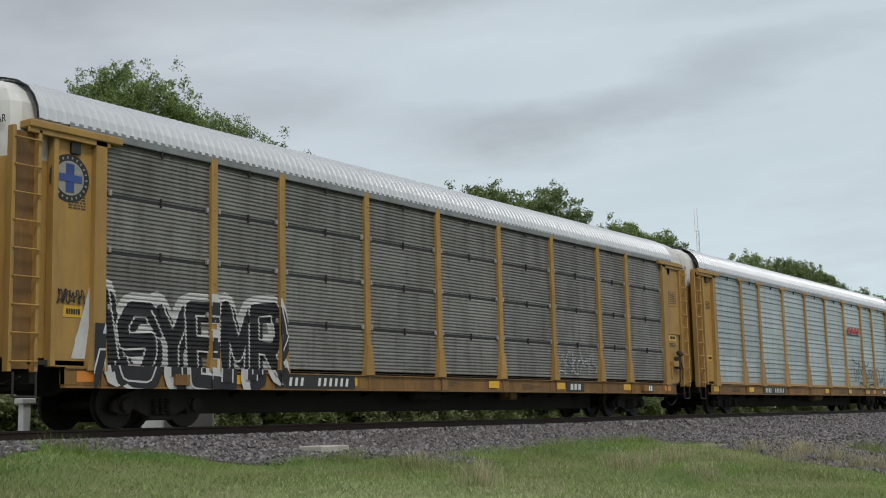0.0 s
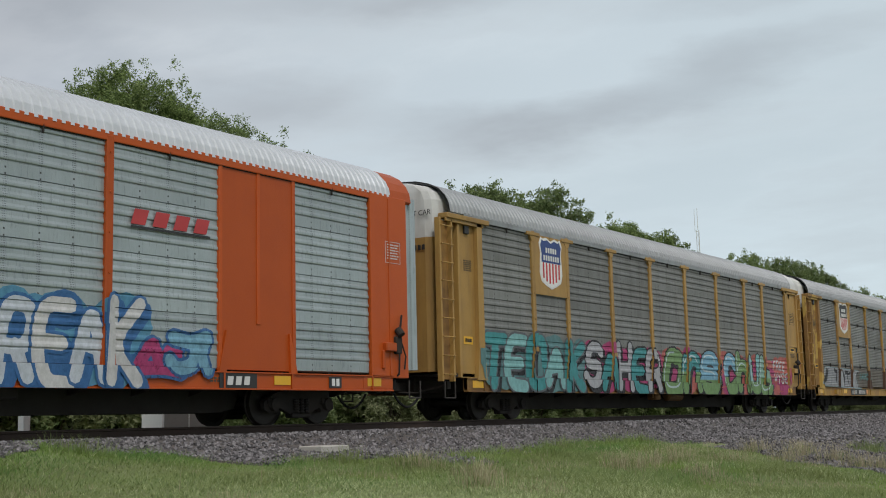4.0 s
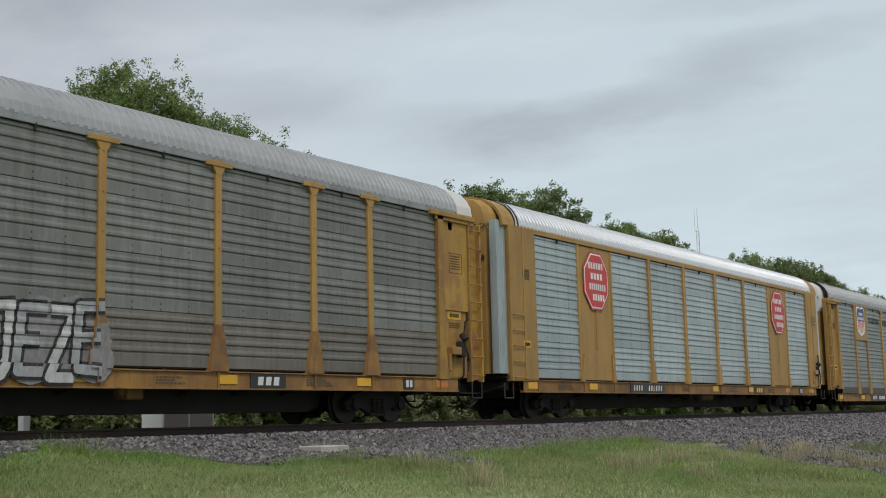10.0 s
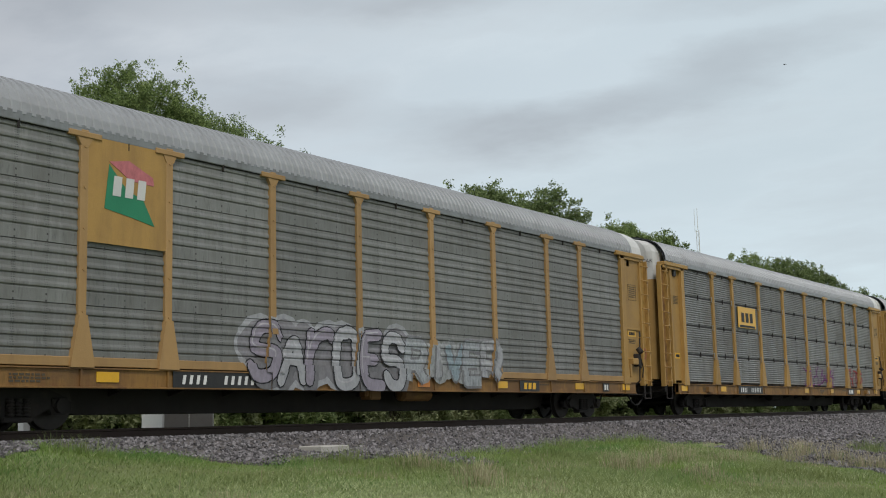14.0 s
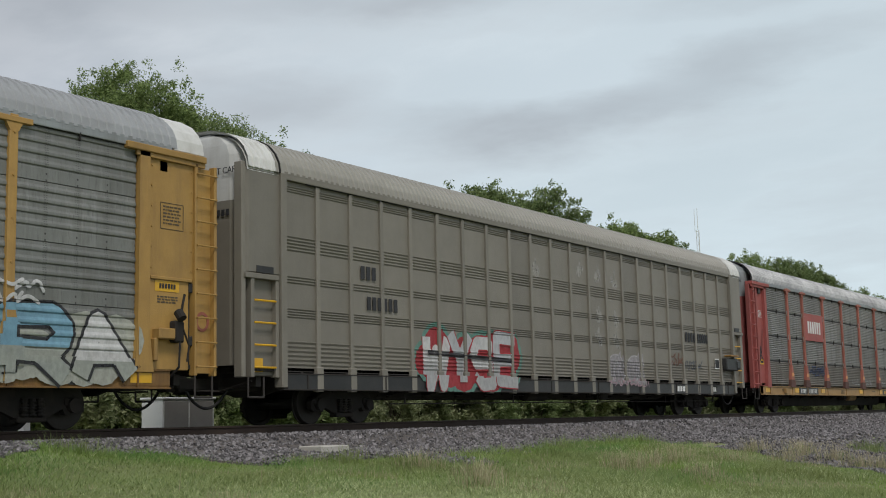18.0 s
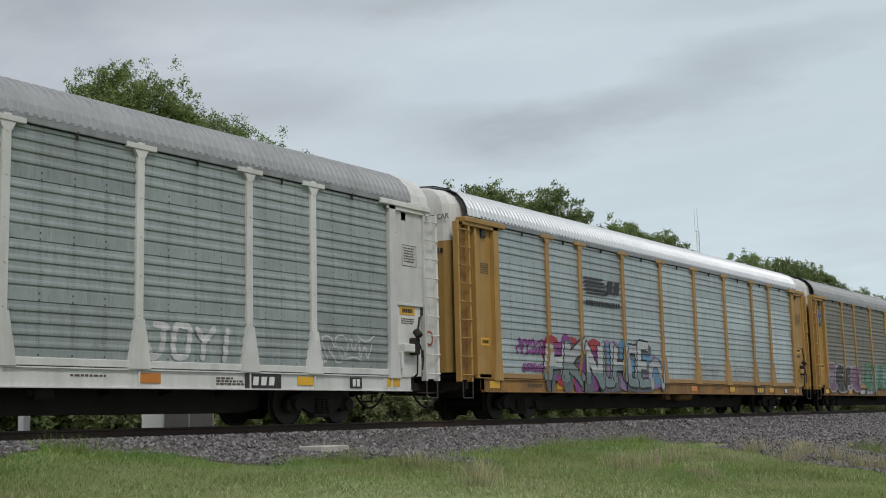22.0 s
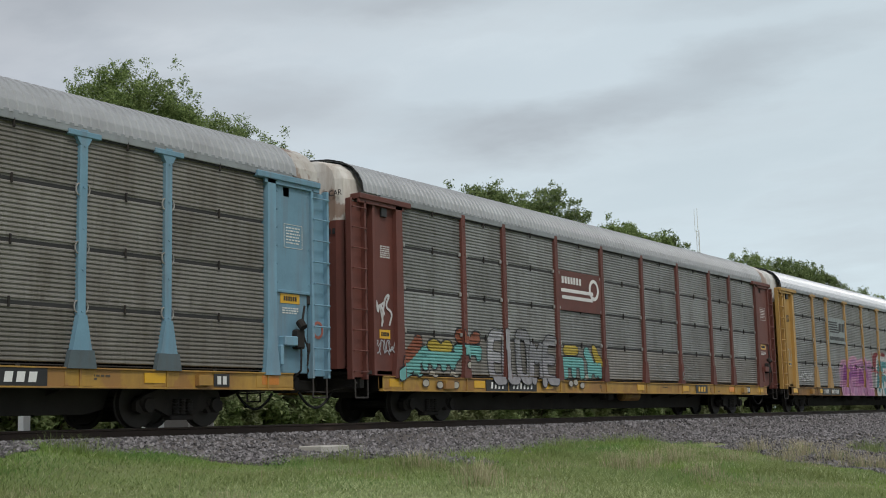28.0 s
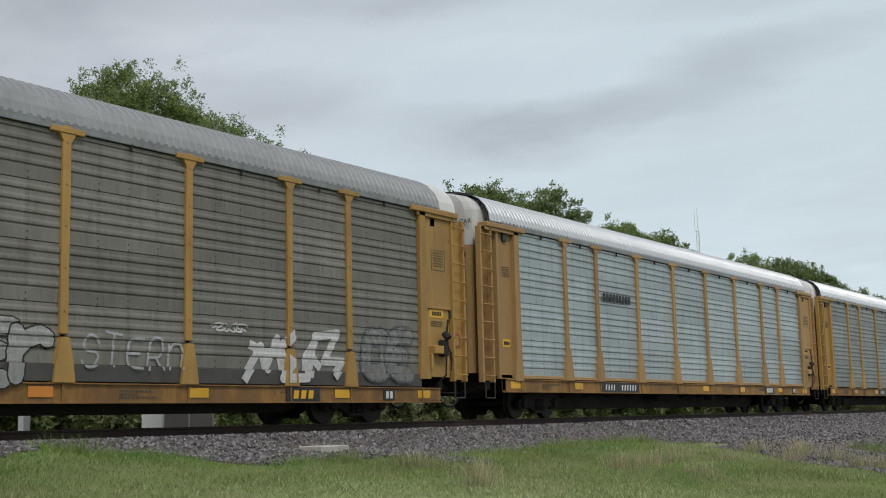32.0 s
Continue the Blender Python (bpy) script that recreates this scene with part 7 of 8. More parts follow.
def tag(x0, x1, z0, z1, col, seed, letters=5, thick=0.05, thin=0.35):
    """A quick scrawl of one thin line."""
    return piece(x0, x1, z0, z1, [col], col, seed=seed, letters=letters, style="tag", thick=thick, thin=thin)


def blob(car, kind, x, z, outlines, col, lift, thin=0.3, name="graffiti_shape"):
    sh = paint(outlines, kind, x, z, lift)
    if sh.f:
        part(name, sh.raw("paint"), spray(col, thin), car)


def round_poly(cx, cz, rx, rz, n=16):
    return [(cx + rx * math.cos(k * math.tau / n), cz + rz * math.sin(k * math.tau / n)) for k in range(n)]


def fruit(car):
    """Two big silver bubbles with pointed stems, dark shadow below."""
    big = [round_poly(-0.45, -0.02, 0.85, 0.68), round_poly(0.4, 0.04, 0.82, 0.7)]
    stems = brush([(-0.85, 0.35), (-0.7, 0.72), (-0.45, 0.6), (-0.2, 0.66)], 0.1) + brush([(-0.1, 0.55), (0.02, 0.95), (0.2, 0.68), (0.6, 0.72)], 0.1)
    blob(car, "b", -2.85, 1.52, [[(px * 1.0 + 0.05, pz - 0.12) for px, pz in p] for p in big], BLK, 0.003)
    blob(car, "b", -2.85, 1.52, [[(px * 1.05, pz * 1.05) for px, pz in p] for p in big] + stems, WHT, 0.006)
    blob(car, "b", -2.85, 1.52, [[(px * 1.0, pz * 1.0) for px, pz in p] for p in big], SIL, [0.009, 0.012], 0.45)
    arcs = [brush([(cx + rx * math.cos(a), cz + rz * math.sin(a)) for a in [i * math.tau / 20 for i in range(a0, a1)]], 0.035) for cx, cz, rx, rz, a0, a1 in ((-0.45, -0.02, 0.85, 0.68, 3, 18), (0.4, 0.04, 0.82, 0.7, -6, 11), (0.55, 0.0, 0.4, 0.62, -3, 8))]
    blob(car, "b", -2.85, 1.52, [p for a in arcs for p in a], BLK, 0.015)


def caps(car):
    """Teal dripping shapes with yellow and rust tops and pale drops on the sill."""
    teal, rust, gold = (0.17, 0.44, 0.42), (0.27, 0.085, 0.045), (0.50, 0.38, 0.06)

    def fingers(xs, z0, z1, w=0.24):
        return [p for i, x in enumerate(xs) for p in brush([(x, z0), (x + 0.02, z1 + 0.04 * (i % 2))], w)]

    tops = [(rust, brush([(-11.79, 1.37), (-11.2, 1.88)], 0.34)),
            (gold, [round_poly(-10.54, 1.81, 0.27, 0.15), round_poly(-9.97, 1.81, 0.24, 0.15), round_poly(-10.25, 1.74, 0.4, 0.12)]),
            (rust, [round_poly(-9.38, 2.09, 0.2, 0.18), round_poly(-8.63, 2.09, 0.2, 0.15), round_poly(-9.0, 2.0, 0.55, 0.1)]),
            (gold, brush([(-3.85, 1.92), (-3.22, 1.93)], 0.28)),
            (gold, brush([(-2.05, 1.98), (-1.9, 1.75), (-1.67, 1.6)], 0.3))]
    skirts = [brush([(-12.03, 1.08), (-11.49, 1.29), (-10.93, 1.66)], 0.27) + fingers([-11.3], 1.38, 1.2, 0.3),
              brush([(-10.95, 1.52), (-9.65, 1.52)], 0.3) + fingers([-10.95, -10.55, -10.15, -9.75], 1.5, 1.32),
              brush([(-9.55, 1.75), (-8.5, 1.75)], 0.24) + fingers([-9.5, -9.05, -8.55], 1.75, 1.6),
              brush([(-4.05, 1.57), (-2.9, 1.58)], 0.3) + fingers([-3.9, -3.4, -2.9], 1.5, 1.22, 0.28),
              brush([(-2.56, 1.88), (-2.18, 1.43)], 0.34) + fingers([-2.4, -2.0, -1.75], 1.5, 1.25, 0.26)]

    def swell(p, by):
        cx, cz = sum(q[0] for q in p) / len(p), sum(q[1] for q in p) / len(p)
        return [(x + by * (1 if x > cx else -1), z + by * (1 if z > cz else -1)) for x, z in p]

    for n, (skirt, (top, shape)) in enumerate(zip(skirts, tops)):
        blob(car, "a", 0, 0, [swell(p, 0.035) for p in skirt + shape], BLK, 0.004)
        blob(car, "a", 0, 0, shape, top, 0.008)
        blob(car, "a", 0, 0, skirt, teal, 0.011, 0.2)
    drops = [round_poly(x, z, 0.13, 0.08, 10) for x, z in ((-10.63, 1.13), (-11.04, 0.9), (-9.73, 1.14), (-9.74, 0.86), (-10.44, 0.86), (-9.1, 1.37), (-3.75, 0.96), (-3.06, 0.92), (-3.46, 1.0), (-2.57, 1.18))]
    blob(car, "a", 0, 0, [swell(p, 0.02) for p in drops], BLK, 0.006)
    blob(car, "a", 0, 0, drops, (0.5, 0.47, 0.4), 0.009)


def blue_shape(car):
    """Loose blue shape with a pink top and a yellow foot."""
    body = [round_poly(0.05, 0.25, 0.75, 0.42), round_poly(-0.75, -0.05, 0.42, 0.55), round_poly(-0.45, -0.55, 0.34, 0.5), round_poly(0.25, -0.2, 0.75, 0.36)]
    blob(car, "a", 7.75, 1.68, [[(px * 1.06, pz * 1.08) for px, pz in p] for p in body + [round_poly(0.25, 0.72, 0.5, 0.3), round_poly(0.35, -0.75, 0.62, 0.34)]], BLK, 0.004)
    blob(car, "a", 7.75, 1.68, body, (0.05, 0.24, 0.36), 0.008)
    blob(car, "a", 7.75, 1.68, [round_poly(0.25, 0.72, 0.43, 0.24)], (0.45, 0.1, 0.2), 0.011)
    blob(car, "a", 7.75, 1.68, [round_poly(0.35, -0.75, 0.56, 0.29)], (0.48, 0.34, 0.05), 0.011)
    blob(car, "a", 7.75, 1.68, [round_poly(0.2, 0.1, 0.26, 0.3), round_poly(0.72, 0.06, 0.22, 0.26), round_poly(0.25, -0.48, 0.4, 0.12)], WHT, 0.014)
    blob(car, "a", 7.75, 1.68, [q for a in (-0.9, -0.62, -0.4) for q in brush([(a, 0.25), (a + 0.05, -0.2), (a + 0.18, -0.5)], 0.05)] + brush([(-0.2, -0.16), (0.3, -0.3), (0.8, -0.2)], 0.07), BLK, 0.017)


def blade(car):
    """Long silver blade-like piece with dark cuts."""
    outline = [(-3.1, -0.32), (-2.5, 0.22), (-2.1, 0.4), (3.0, 0.3), (2.5, 0.02), (2.95, -0.5), (-2.4, -0.42)]
    fan = [[outline[0], outline[i], outline[i + 1]] for i in range(1, len(outline) - 1)]
    blob(car, "a", -9.0, 1.58, [[(px * 1.03, pz * 1.12) for px, pz in p] for p in fan], (0.34, 0.46, 0.5), 0.003)
    blob(car, "a", -9.0, 1.58, fan, SIL, 0.007, 0.4)
    cuts = brush([(-3.0, -0.3), (-2.3, -0.1), (-2.0, 0.3)], 0.3, False) + brush([(-1.0, 0.3), (-0.6, 0.2), (-0.75, -0.25)], 0.16, False) + brush([(0.3, 0.3), (0.55, -0.05), (0.4, -0.45)], 0.2, False)
    cuts += brush([(1.2, -0.3), (1.0, 0.12), (1.6, 0.2)], 0.1, False) + brush([(0.7, 0.22), (1.2, 0.2)], 0.18, False) + brush([(2.9, 0.28), (2.45, 0.02), (2.85, -0.5)], 0.07, False)
    blob(car, "a", -9.0, 1.58, cuts, BLK, 0.011)


CARS = {
    -1: base("grey-sided covered car carrier with yellow ends", kind="a", panel="mid"),
    0: base("dark grey slatted car carrier with yellow ends and white roof", kind="a", panel="dark", roof="roof_white", plate=-6.15, mark=5.46,
            extra=lambda c: [roundel(c, -12.62, 4.29, 0.42), roundel(c, 12.5, 4.42, 0.42)],
            graffiti=[piece(-12.35, -7.25, 0.78, 2.42, [BLK], WHT, seed=5, word="ASYEMR", style="wild", glow=WHT, back2=SKY, shade=BLK, thick=0.3, line=0.06, slant=0.05, thin=0.12), tag(4.5, 6.9, 1.2, 2.0, SIL, 8, 5, 0.07),
                      tag(-12.9, -12.3, 2.1, 2.4, BLK, 3, 6, 0.025)]),
    1: base("bright silver ribbed car carrier with tan yellow posts", lip=True, lip_high=0.06, panel="silver", roof="roof_white", post="tan", plate=-6.0, extra=red_slant,
            graffiti=[tag(5.5, 8.9, 1.0, 2.5, BLK, 12, 4, 0.05), tag(9.1, 11.7, 1.0, 2.2, BLK, 13, 3, 0.045)]),
    2: base("orange car carrier with silver ribbed panels", panel="silver", roof="roof_white", post="orange", end="orange", sill="orange", solid=True, plate=-4.75, extra=red_slant,
            graffiti=[piece(1.3, 5.1, 0.68, 2.3, [WHT, (0.55, 0.60, 0.66)], BLUE, seed=21, word="BREAK", back=(0.10, 0.30, 0.46), back2=BLUE, shade=BLUE, style="fat", thick=0.26), piece(5.1, 6.8, 0.95, 1.8, [PINK, SKY], BLUE, seed=22, letters=2, thin=0.5), tag(0.3, 1.2, 1.3, 2.0, SLATE, 23, 3, 0.05)]),
    3: base("grey ribbed car carrier with teal and pink graffiti", panel="steel_dim", extra=put_shield, plate=-8.5,
            graffiti=[piece(4.3, 10.2, 0.72, 2.2, [CORAL], CORAL, seed=30, letters=1, style="tag", thick=0.05, back=CORAL, back2=PINK), piece(4.8, 9.75, 0.72, 2.2, [SKY, GRN, AQUA, (0.26, 0.44, 0.36)], BLK, seed=31, word="ChUb", shade=BLK, low=GRN, shine=(0.5, 0.62, 0.64), style="fat", thick=0.5),
                      piece(-0.6, 4.1, 0.72, 2.2, [GRN, TEAL, SKY], BLK, seed=33, word="OnS", back=CORAL, back2=PINK, shade=BLK, low=GRN, shine=(0.5, 0.62, 0.64), thick=0.5),
                      piece(9.4, 12.1, 0.72, 2.1, [CORAL], CORAL, seed=34, letters=1, style="tag", thick=0.05, back=PINK, back2=CORAL), piece(10.1, 11.5, 1.66, 2.1, [WHT], WHT, seed=37, word="FREE", style="tag", thick=0.075), piece(10.2, 11.8, 1.12, 1.6, [WHT], WHT, seed=38, word="WYSE", style="tag", thick=0.075),
                      piece(-6.2, -1.0, 0.75, 2.2, [SIL, TEAL], BLK, seed=35, word="SAHER", back=PINK, shade=BLK), piece(-11.9, -6.4, 0.75, 2.25, [TEAL, AQUA], SLATE, seed=36, word="TEOAK", back=(0.12, 0.26, 0.27), shade=BLK)]),
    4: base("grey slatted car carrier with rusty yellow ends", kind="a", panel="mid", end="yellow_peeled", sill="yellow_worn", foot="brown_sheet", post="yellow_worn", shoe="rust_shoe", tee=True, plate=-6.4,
            extra=lambda c: [put_shield(c, True), blade(c)],
            graffiti=[piece(4.3, 7.85, 0.78, 2.05, [SIL, (0.34, 0.36, 0.38)], BLK, seed=42, word="ROXEL", style="wild", thick=0.3, shade=SLATE, glow=(0.5, 0.52, 0.53), low=MIST), tag(-5.9, -4.4, 1.4, 1.85, (0.2, 0.42, 0.42), 43, 7, 0.035)]),
    5: base("grey slatted car carrier with a blue shield sign", kind="a", panel="mid", roof="roof_white", clamp="truck", plate=-6.85, mark=5.6, extra=lambda c: [put_shield(c), blue_shape(c)], post="yellow", shoe="yellow_rust",
            graffiti=[piece(-4.1, -0.5, 0.76, 2.05, [(0.07, 0.13, 0.13), (0.10, 0.2, 0.2)], AQUA, seed=51, word="VERO", back=(0.10, 0.15, 0.14), rim=AQUA, shade=(0.05, 0.12, 0.08), low=(0.12, 0.17, 0.1), shine=AQUA, thick=0.36), piece(1.7, 4.3, 0.8, 2.0, [(0.14, 0.12, 0.13)], (0.24, 0.05, 0.06), seed=52, word="HEP", back=(0.12, 0.11, 0.115), style="wild", thick=0.3, thin=0.5),
                      piece(9.2, 11.95, 0.82, 1.85, [(0.52, 0.54, 0.57)], BLK, seed=54, word="PHUNS", shade=BLK, thick=0.33), tag(-11.3, -7.9, 1.1, 2.0, (0.05, 0.11, 0.11), 55, 4, 0.06)]),
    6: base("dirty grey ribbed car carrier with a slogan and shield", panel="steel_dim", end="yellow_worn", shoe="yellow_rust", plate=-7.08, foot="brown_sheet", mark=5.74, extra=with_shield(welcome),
            graffiti=[piece(-4.35, -1.75, 0.82, 2.1, [(0.16, 0.155, 0.19)], SIL, seed=61, word="HCA", style="fat", thick=0.38, line=0.07, low=(0.2, 0.19, 0.23), thin=0.55), piece(-1.45, 1.5, 0.83, 2.2, [SIL, WHT], BLK, seed=62, word="OJEZE", style="wild", thick=0.17, back=(0.3, 0.29, 0.3), thin=0.4)]),
    7: base("yellow car carrier with silver panels and red signs", panel="silver", roof="roof_white", solid=True, cap="yellow", plate=-4.8, mark=5.5,
            extra=lambda c: [octagon(c, bay(1), 4.06, 1.62, 1.76), octagon(c, bay(7), 4.06, 1.62, 1.76)]),
    8: base("grey ribbed car carrier with pink and white graffiti", lip="base_grey", lip_high=0.0, drop=0.26, panel="steel", plate=-5.77, extra=with_shield(slogan),
            graffiti=[piece(5.6, 7.75, 0.98, 2.1, [WHT], BLK, seed=81, word="MUX", back=CRIM, glow=RED, thick=0.42, line=0.06), piece(7.8, 9.85, 1.02, 2.05, [WHT], RED, seed=85, word="SHAE", back=RED, back2=CRIM, thick=0.3, line=0.05, slant=0.02), piece(4.5, 5.4, 1.2, 2.0, [WHT], RED, seed=86, letters=2, back=(0.22, 0.04, 0.06), thick=0.16, thin=0.5),
                      tag(9.9, 11.7, 1.1, 1.6, SLATE, 83, 6, 0.05), tag(10.0, 11.6, 1.6, 2.05, (0.25, 0.05, 0.08), 87, 4, 0.05), tag(2.2, 4.4, 1.2, 2.0, (0.22, 0.06, 0.07), 84, 6, 0.04), tag(-3.8, -2.2, 1.3, 2.1, (0.5, 0.5, 0.5), 82, 4, 0.04), tag(3.5, 5.4, 0.85, 1.05, RED, 88, 6, 0.03)]),
    9: base("grey ribbed car carrier with a green flag sign", lip=True, lip_high=0.13, panel="steel_dim", post="tan", plate=-5.78, mark=6.0, extra=flag_sign,
            graffiti=[piece(-5.0, 0.2, 0.76, 2.1, [(0.33, 0.30, 0.36), SIL], BLK, seed=91, word="SArOES", back=(0.24, 0.235, 0.25), rim=SIL, shade=(0.2, 0.2, 0.21), thick=0.26, line=0.05, shine=(0.5, 0.49, 0.52)), piece(0.3, 4.45, 0.92, 1.95, [(0.40, 0.43, 0.45), SIL, (0.30, 0.38, 0.42)], (0.22, 0.22, 0.23), seed=92, word="RIVER", back=(0.40, 0.42, 0.42), style="wild", thick=0.26, thin=0.5)]),
    10: base("grey slatted car carrier with a small yellow sign", kind="a", panel="mid", tee=True, plate=-5.8, extra=lambda c: bar_sign(c, -5.78, 3.65, 1.9, 0.8, "refl_yellow", "ink_black", 3, 0.0, "ink_black"),
             graffiti=[tag(7.5, 9.5, 1.0, 2.0, RED, 101, 3, 0.08), tag(1.0, 5.0, 1.0, 2.0, PURP, 102, 5, 0.07)]),
    11: base("grey ribbed car carrier with long silver graffiti", lip=True, lip_high=0.13, panel="steel_dim", plate=-6.31, extra=lambda c: [bar_sign(c, -5.8, 3.72, 1.9, 0.9, None, "ink_yellow", 3, 0.0, "ink_yellow", 0.55), fruit(c)],
             graffiti=[piece(1.8, 4.25, 0.78, 2.1, [SIL, MIST], BLK, seed=112, word="PLOK", style="wild", thick=0.24, glow=(0.46, 0.46, 0.46), thin=0.5),
                       piece(4.55, 7.6, 0.78, 2.05, [RED, SIL], BLK, seed=113, word="NE", back=(0.42, 0.42, 0.38), style="wild", thick=0.42, low=(0.36, 0.06, 0.07), slant=0.0), piece(7.6, 11.8, 0.78, 1.95, [SIL, (0.2, 0.38, 0.5), WHT], BLK, seed=114, word="HRA", back=(0.42, 0.43, 0.38), style="wild", thick=0.36, slant=0.0, low=(0.36, 0.38, 0.34)),
                       tag(-8.4, -6.5, 1.45, 2.1, SIL, 115, 4, 0.045), tag(-7.2, -5.0, 1.2, 1.7, SIL, 116, 6, 0.045), tag(-0.9, 0.2, 1.1, 2.0, BLK, 117, 3, 0.05), tag(0.45, 1.5, 1.55, 1.95, WHT, 119, 3, 0.06),
                       tag(8.2, 9.8, 2.05, 2.5, WHT, 118, 4, 0.06)]),
    12: base("plain warm grey car carrier with close-set ribs", kind="c", panel="grey", post="grey", end="grey", sill="under", roof="roof_beige", plate=None, extra=grey_marks,
             graffiti=[piece(-7.6, -3.25, 0.8, 2.2, [WHT, (0.52, 0.54, 0.56)], RED, seed=121, word="WYSE", style="wild", thick=0.36, line=0.05, back=RED, rim=(0.14, 0.30, 0.25), over=BLK, slant=0.0, low=(0.46, 0.46, 0.46)),
                       tag(2.4, 3.5, 1.0, 1.8, (0.5, 0.48, 0.5), 122, 4, 0.04), tag(3.75, 4.8, 1.0, 1.8, (0.5, 0.48, 0.5), 125, 4, 0.04), tag(2.2, 4.9, 0.9, 1.2, (0.45, 0.3, 0.34), 126, 6, 0.035), tag(7.0, 8.0, 1.6, 2.1, (0.2, 0.1, 0.07), 123, 3, 0.05), tag(8.2, 9.6, 1.5, 1.9, SLATE, 124, 4, 0.05)]),
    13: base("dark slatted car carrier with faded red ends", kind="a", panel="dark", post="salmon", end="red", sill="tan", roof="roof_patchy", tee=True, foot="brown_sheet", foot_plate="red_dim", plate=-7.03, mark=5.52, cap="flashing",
             extra=lambda c: [bar_sign(c, bay(2), 3.66, 2.6, 1.18, "red", "ink_white", 6, 0.0, None, 0.45)] + [decal(c, "reflector", plate_mesh(0.3, 0.15), M["refl_orange"], x, 1.55, FACE - 0.036, "orange band on the post foot") for x in POSTS],
             graffiti=[tag(8.5, 10.7, 1.2, 2.0, RED, 131, 4, 0.06), piece(-12.8, -12.4, 1.4, 3.3, [BLK], BLK, seed=132, letters=1, style="tag", thick=0.06), tag(-6.6, -4.6, 1.5, 2.0, (0.05, 0.07, 0.14), 133, 5, 0.08), tag(-0.2, 0.9, 1.2, 1.5, SIL, 134, 3, 0.03), tag(2.1, 3.2, 1.2, 1.5, SIL, 135, 4, 0.03), tag(4.8, 6.2, 1.2, 1.4, SIL, 136, 6, 0.03)]),
    14: base("grey-green ribbed car carrier with white ends", panel="steel_teal", post="white", end="white", sill="white", lip=True, plate=None, extra=pw_sign,
             graffiti=[piece(-8.6, -1.6, 0.92, 2.1, [(0.40, 0.38, 0.44), (0.33, 0.31, 0.35)], BLK, seed=141, word="VENSEN", glow=(0.04, 0.20, 0.20), shade=BLK, thick=0.46, line=0.07, low=(0.34, 0.32, 0.35), shine=(0.55, 0.53, 0.57)), tag(-2.3, -0.5, 1.1, 1.9, (0.45, 0.45, 0.5), 144, 2, 0.12), piece(4.5, 6.85, 1.22, 1.92, [WHT], WHT, seed=142, word="JOYI", style="tag", thick=0.13), tag(9.4, 11.2, 1.2, 2.0, WHT, 143, 4, 0.035)]),
    15: base("silver ribbed car carrier with purple graffiti", lip=True, panel="silver", roof="roof_white", post="tan", plate=-6.09, extra=lambda c: stripes_sign(c, -5.75, 3.75),
             graffiti=[piece(-9.4, -6.0, 0.85, 2.25, [(0.50, 0.53, 0.53), SIL], BLK, seed=151, word="HKN", back=RED, back2=PURP, style="wild", thick=0.34, low=(0.20, 0.26, 0.26), shade=SLATE), piece(-6.0, -2.6, 0.85, 2.25, [SIL, (0.5, 0.53, 0.53)], BLK, seed=155, word="UHOE", back=(0.30, 0.20, 0.36), back2=(0.12, 0.28, 0.44), style="wild", thick=0.3, low=(0.22, 0.28, 0.3), shade=SLATE), piece(-2.6, -1.6, 0.9, 1.9, [SIL], SLATE, seed=152, word="n", back=(0.28, 0.16, 0.34), back2=(0.12, 0.26, 0.42), thick=0.24),
                       tag(-11.0, -9.5, 1.7, 2.2, PURP, 154, 5, 0.07), tag(-10.7, -9.6, 1.25, 1.5, PURP, 156, 5, 0.05), tag(1.7, 3.3, 1.2, 1.9, SIL, 153, 3, 0.05), tag(5.0, 6.5, 1.2, 1.8, SIL, 157, 3, 0.05)]),
    16: base("dark grey ribbed car carrier with yellow ends", lip=True, lip_high=0.13, panel="olive", plate=-5.81, extra=lambda c: [roundel(c, -12.55, 4.25, 0.42), decal(c, "mark", bars_mesh(3, 1.15, 0.24, 0.12), M["ink_red"], 5.63, 0.87, FACE + 0.014, "faded red bars of a mark")], mark=8.3,
             graffiti=[piece(-11.9, -7.1, 1.0, 2.0, [(0.22, 0.13, 0.21), (0.05, 0.05, 0.055), (0.05, 0.05, 0.055), (0.24, 0.13, 0.23)], (0.48, 0.47, 0.48), seed=161, word="OEPE", back=(0.26, 0.2, 0.26), rim=(0.46, 0.46, 0.47), thick=0.4, thin=0.35), piece(-5.75, -1.5, 1.0, 2.2, [(0.10, 0.26, 0.16), (0.26, 0.40, 0.38)], SLATE, seed=162, word="GAAN", back=(0.09, 0.19, 0.12), back2=(0.2, 0.34, 0.34), style="wild", thick=0.32, thin=0.5),
                       piece(0.2, 4.9, 1.0, 1.95, [(0.22, 0.30, 0.30)], (0.12, 0.2, 0.2), seed=163, word="ORTNI", back=(0.25, 0.33, 0.33), rim=(0.38, 0.44, 0.44), thick=0.22, thin=0.6)]),
    17: base("grey ribbed car carrier with red graffiti", lip="base_grey", lip_high=0.0, drop=0.22, panel="steel_teal", plate=-4.6, extra=with_shield(slogan),
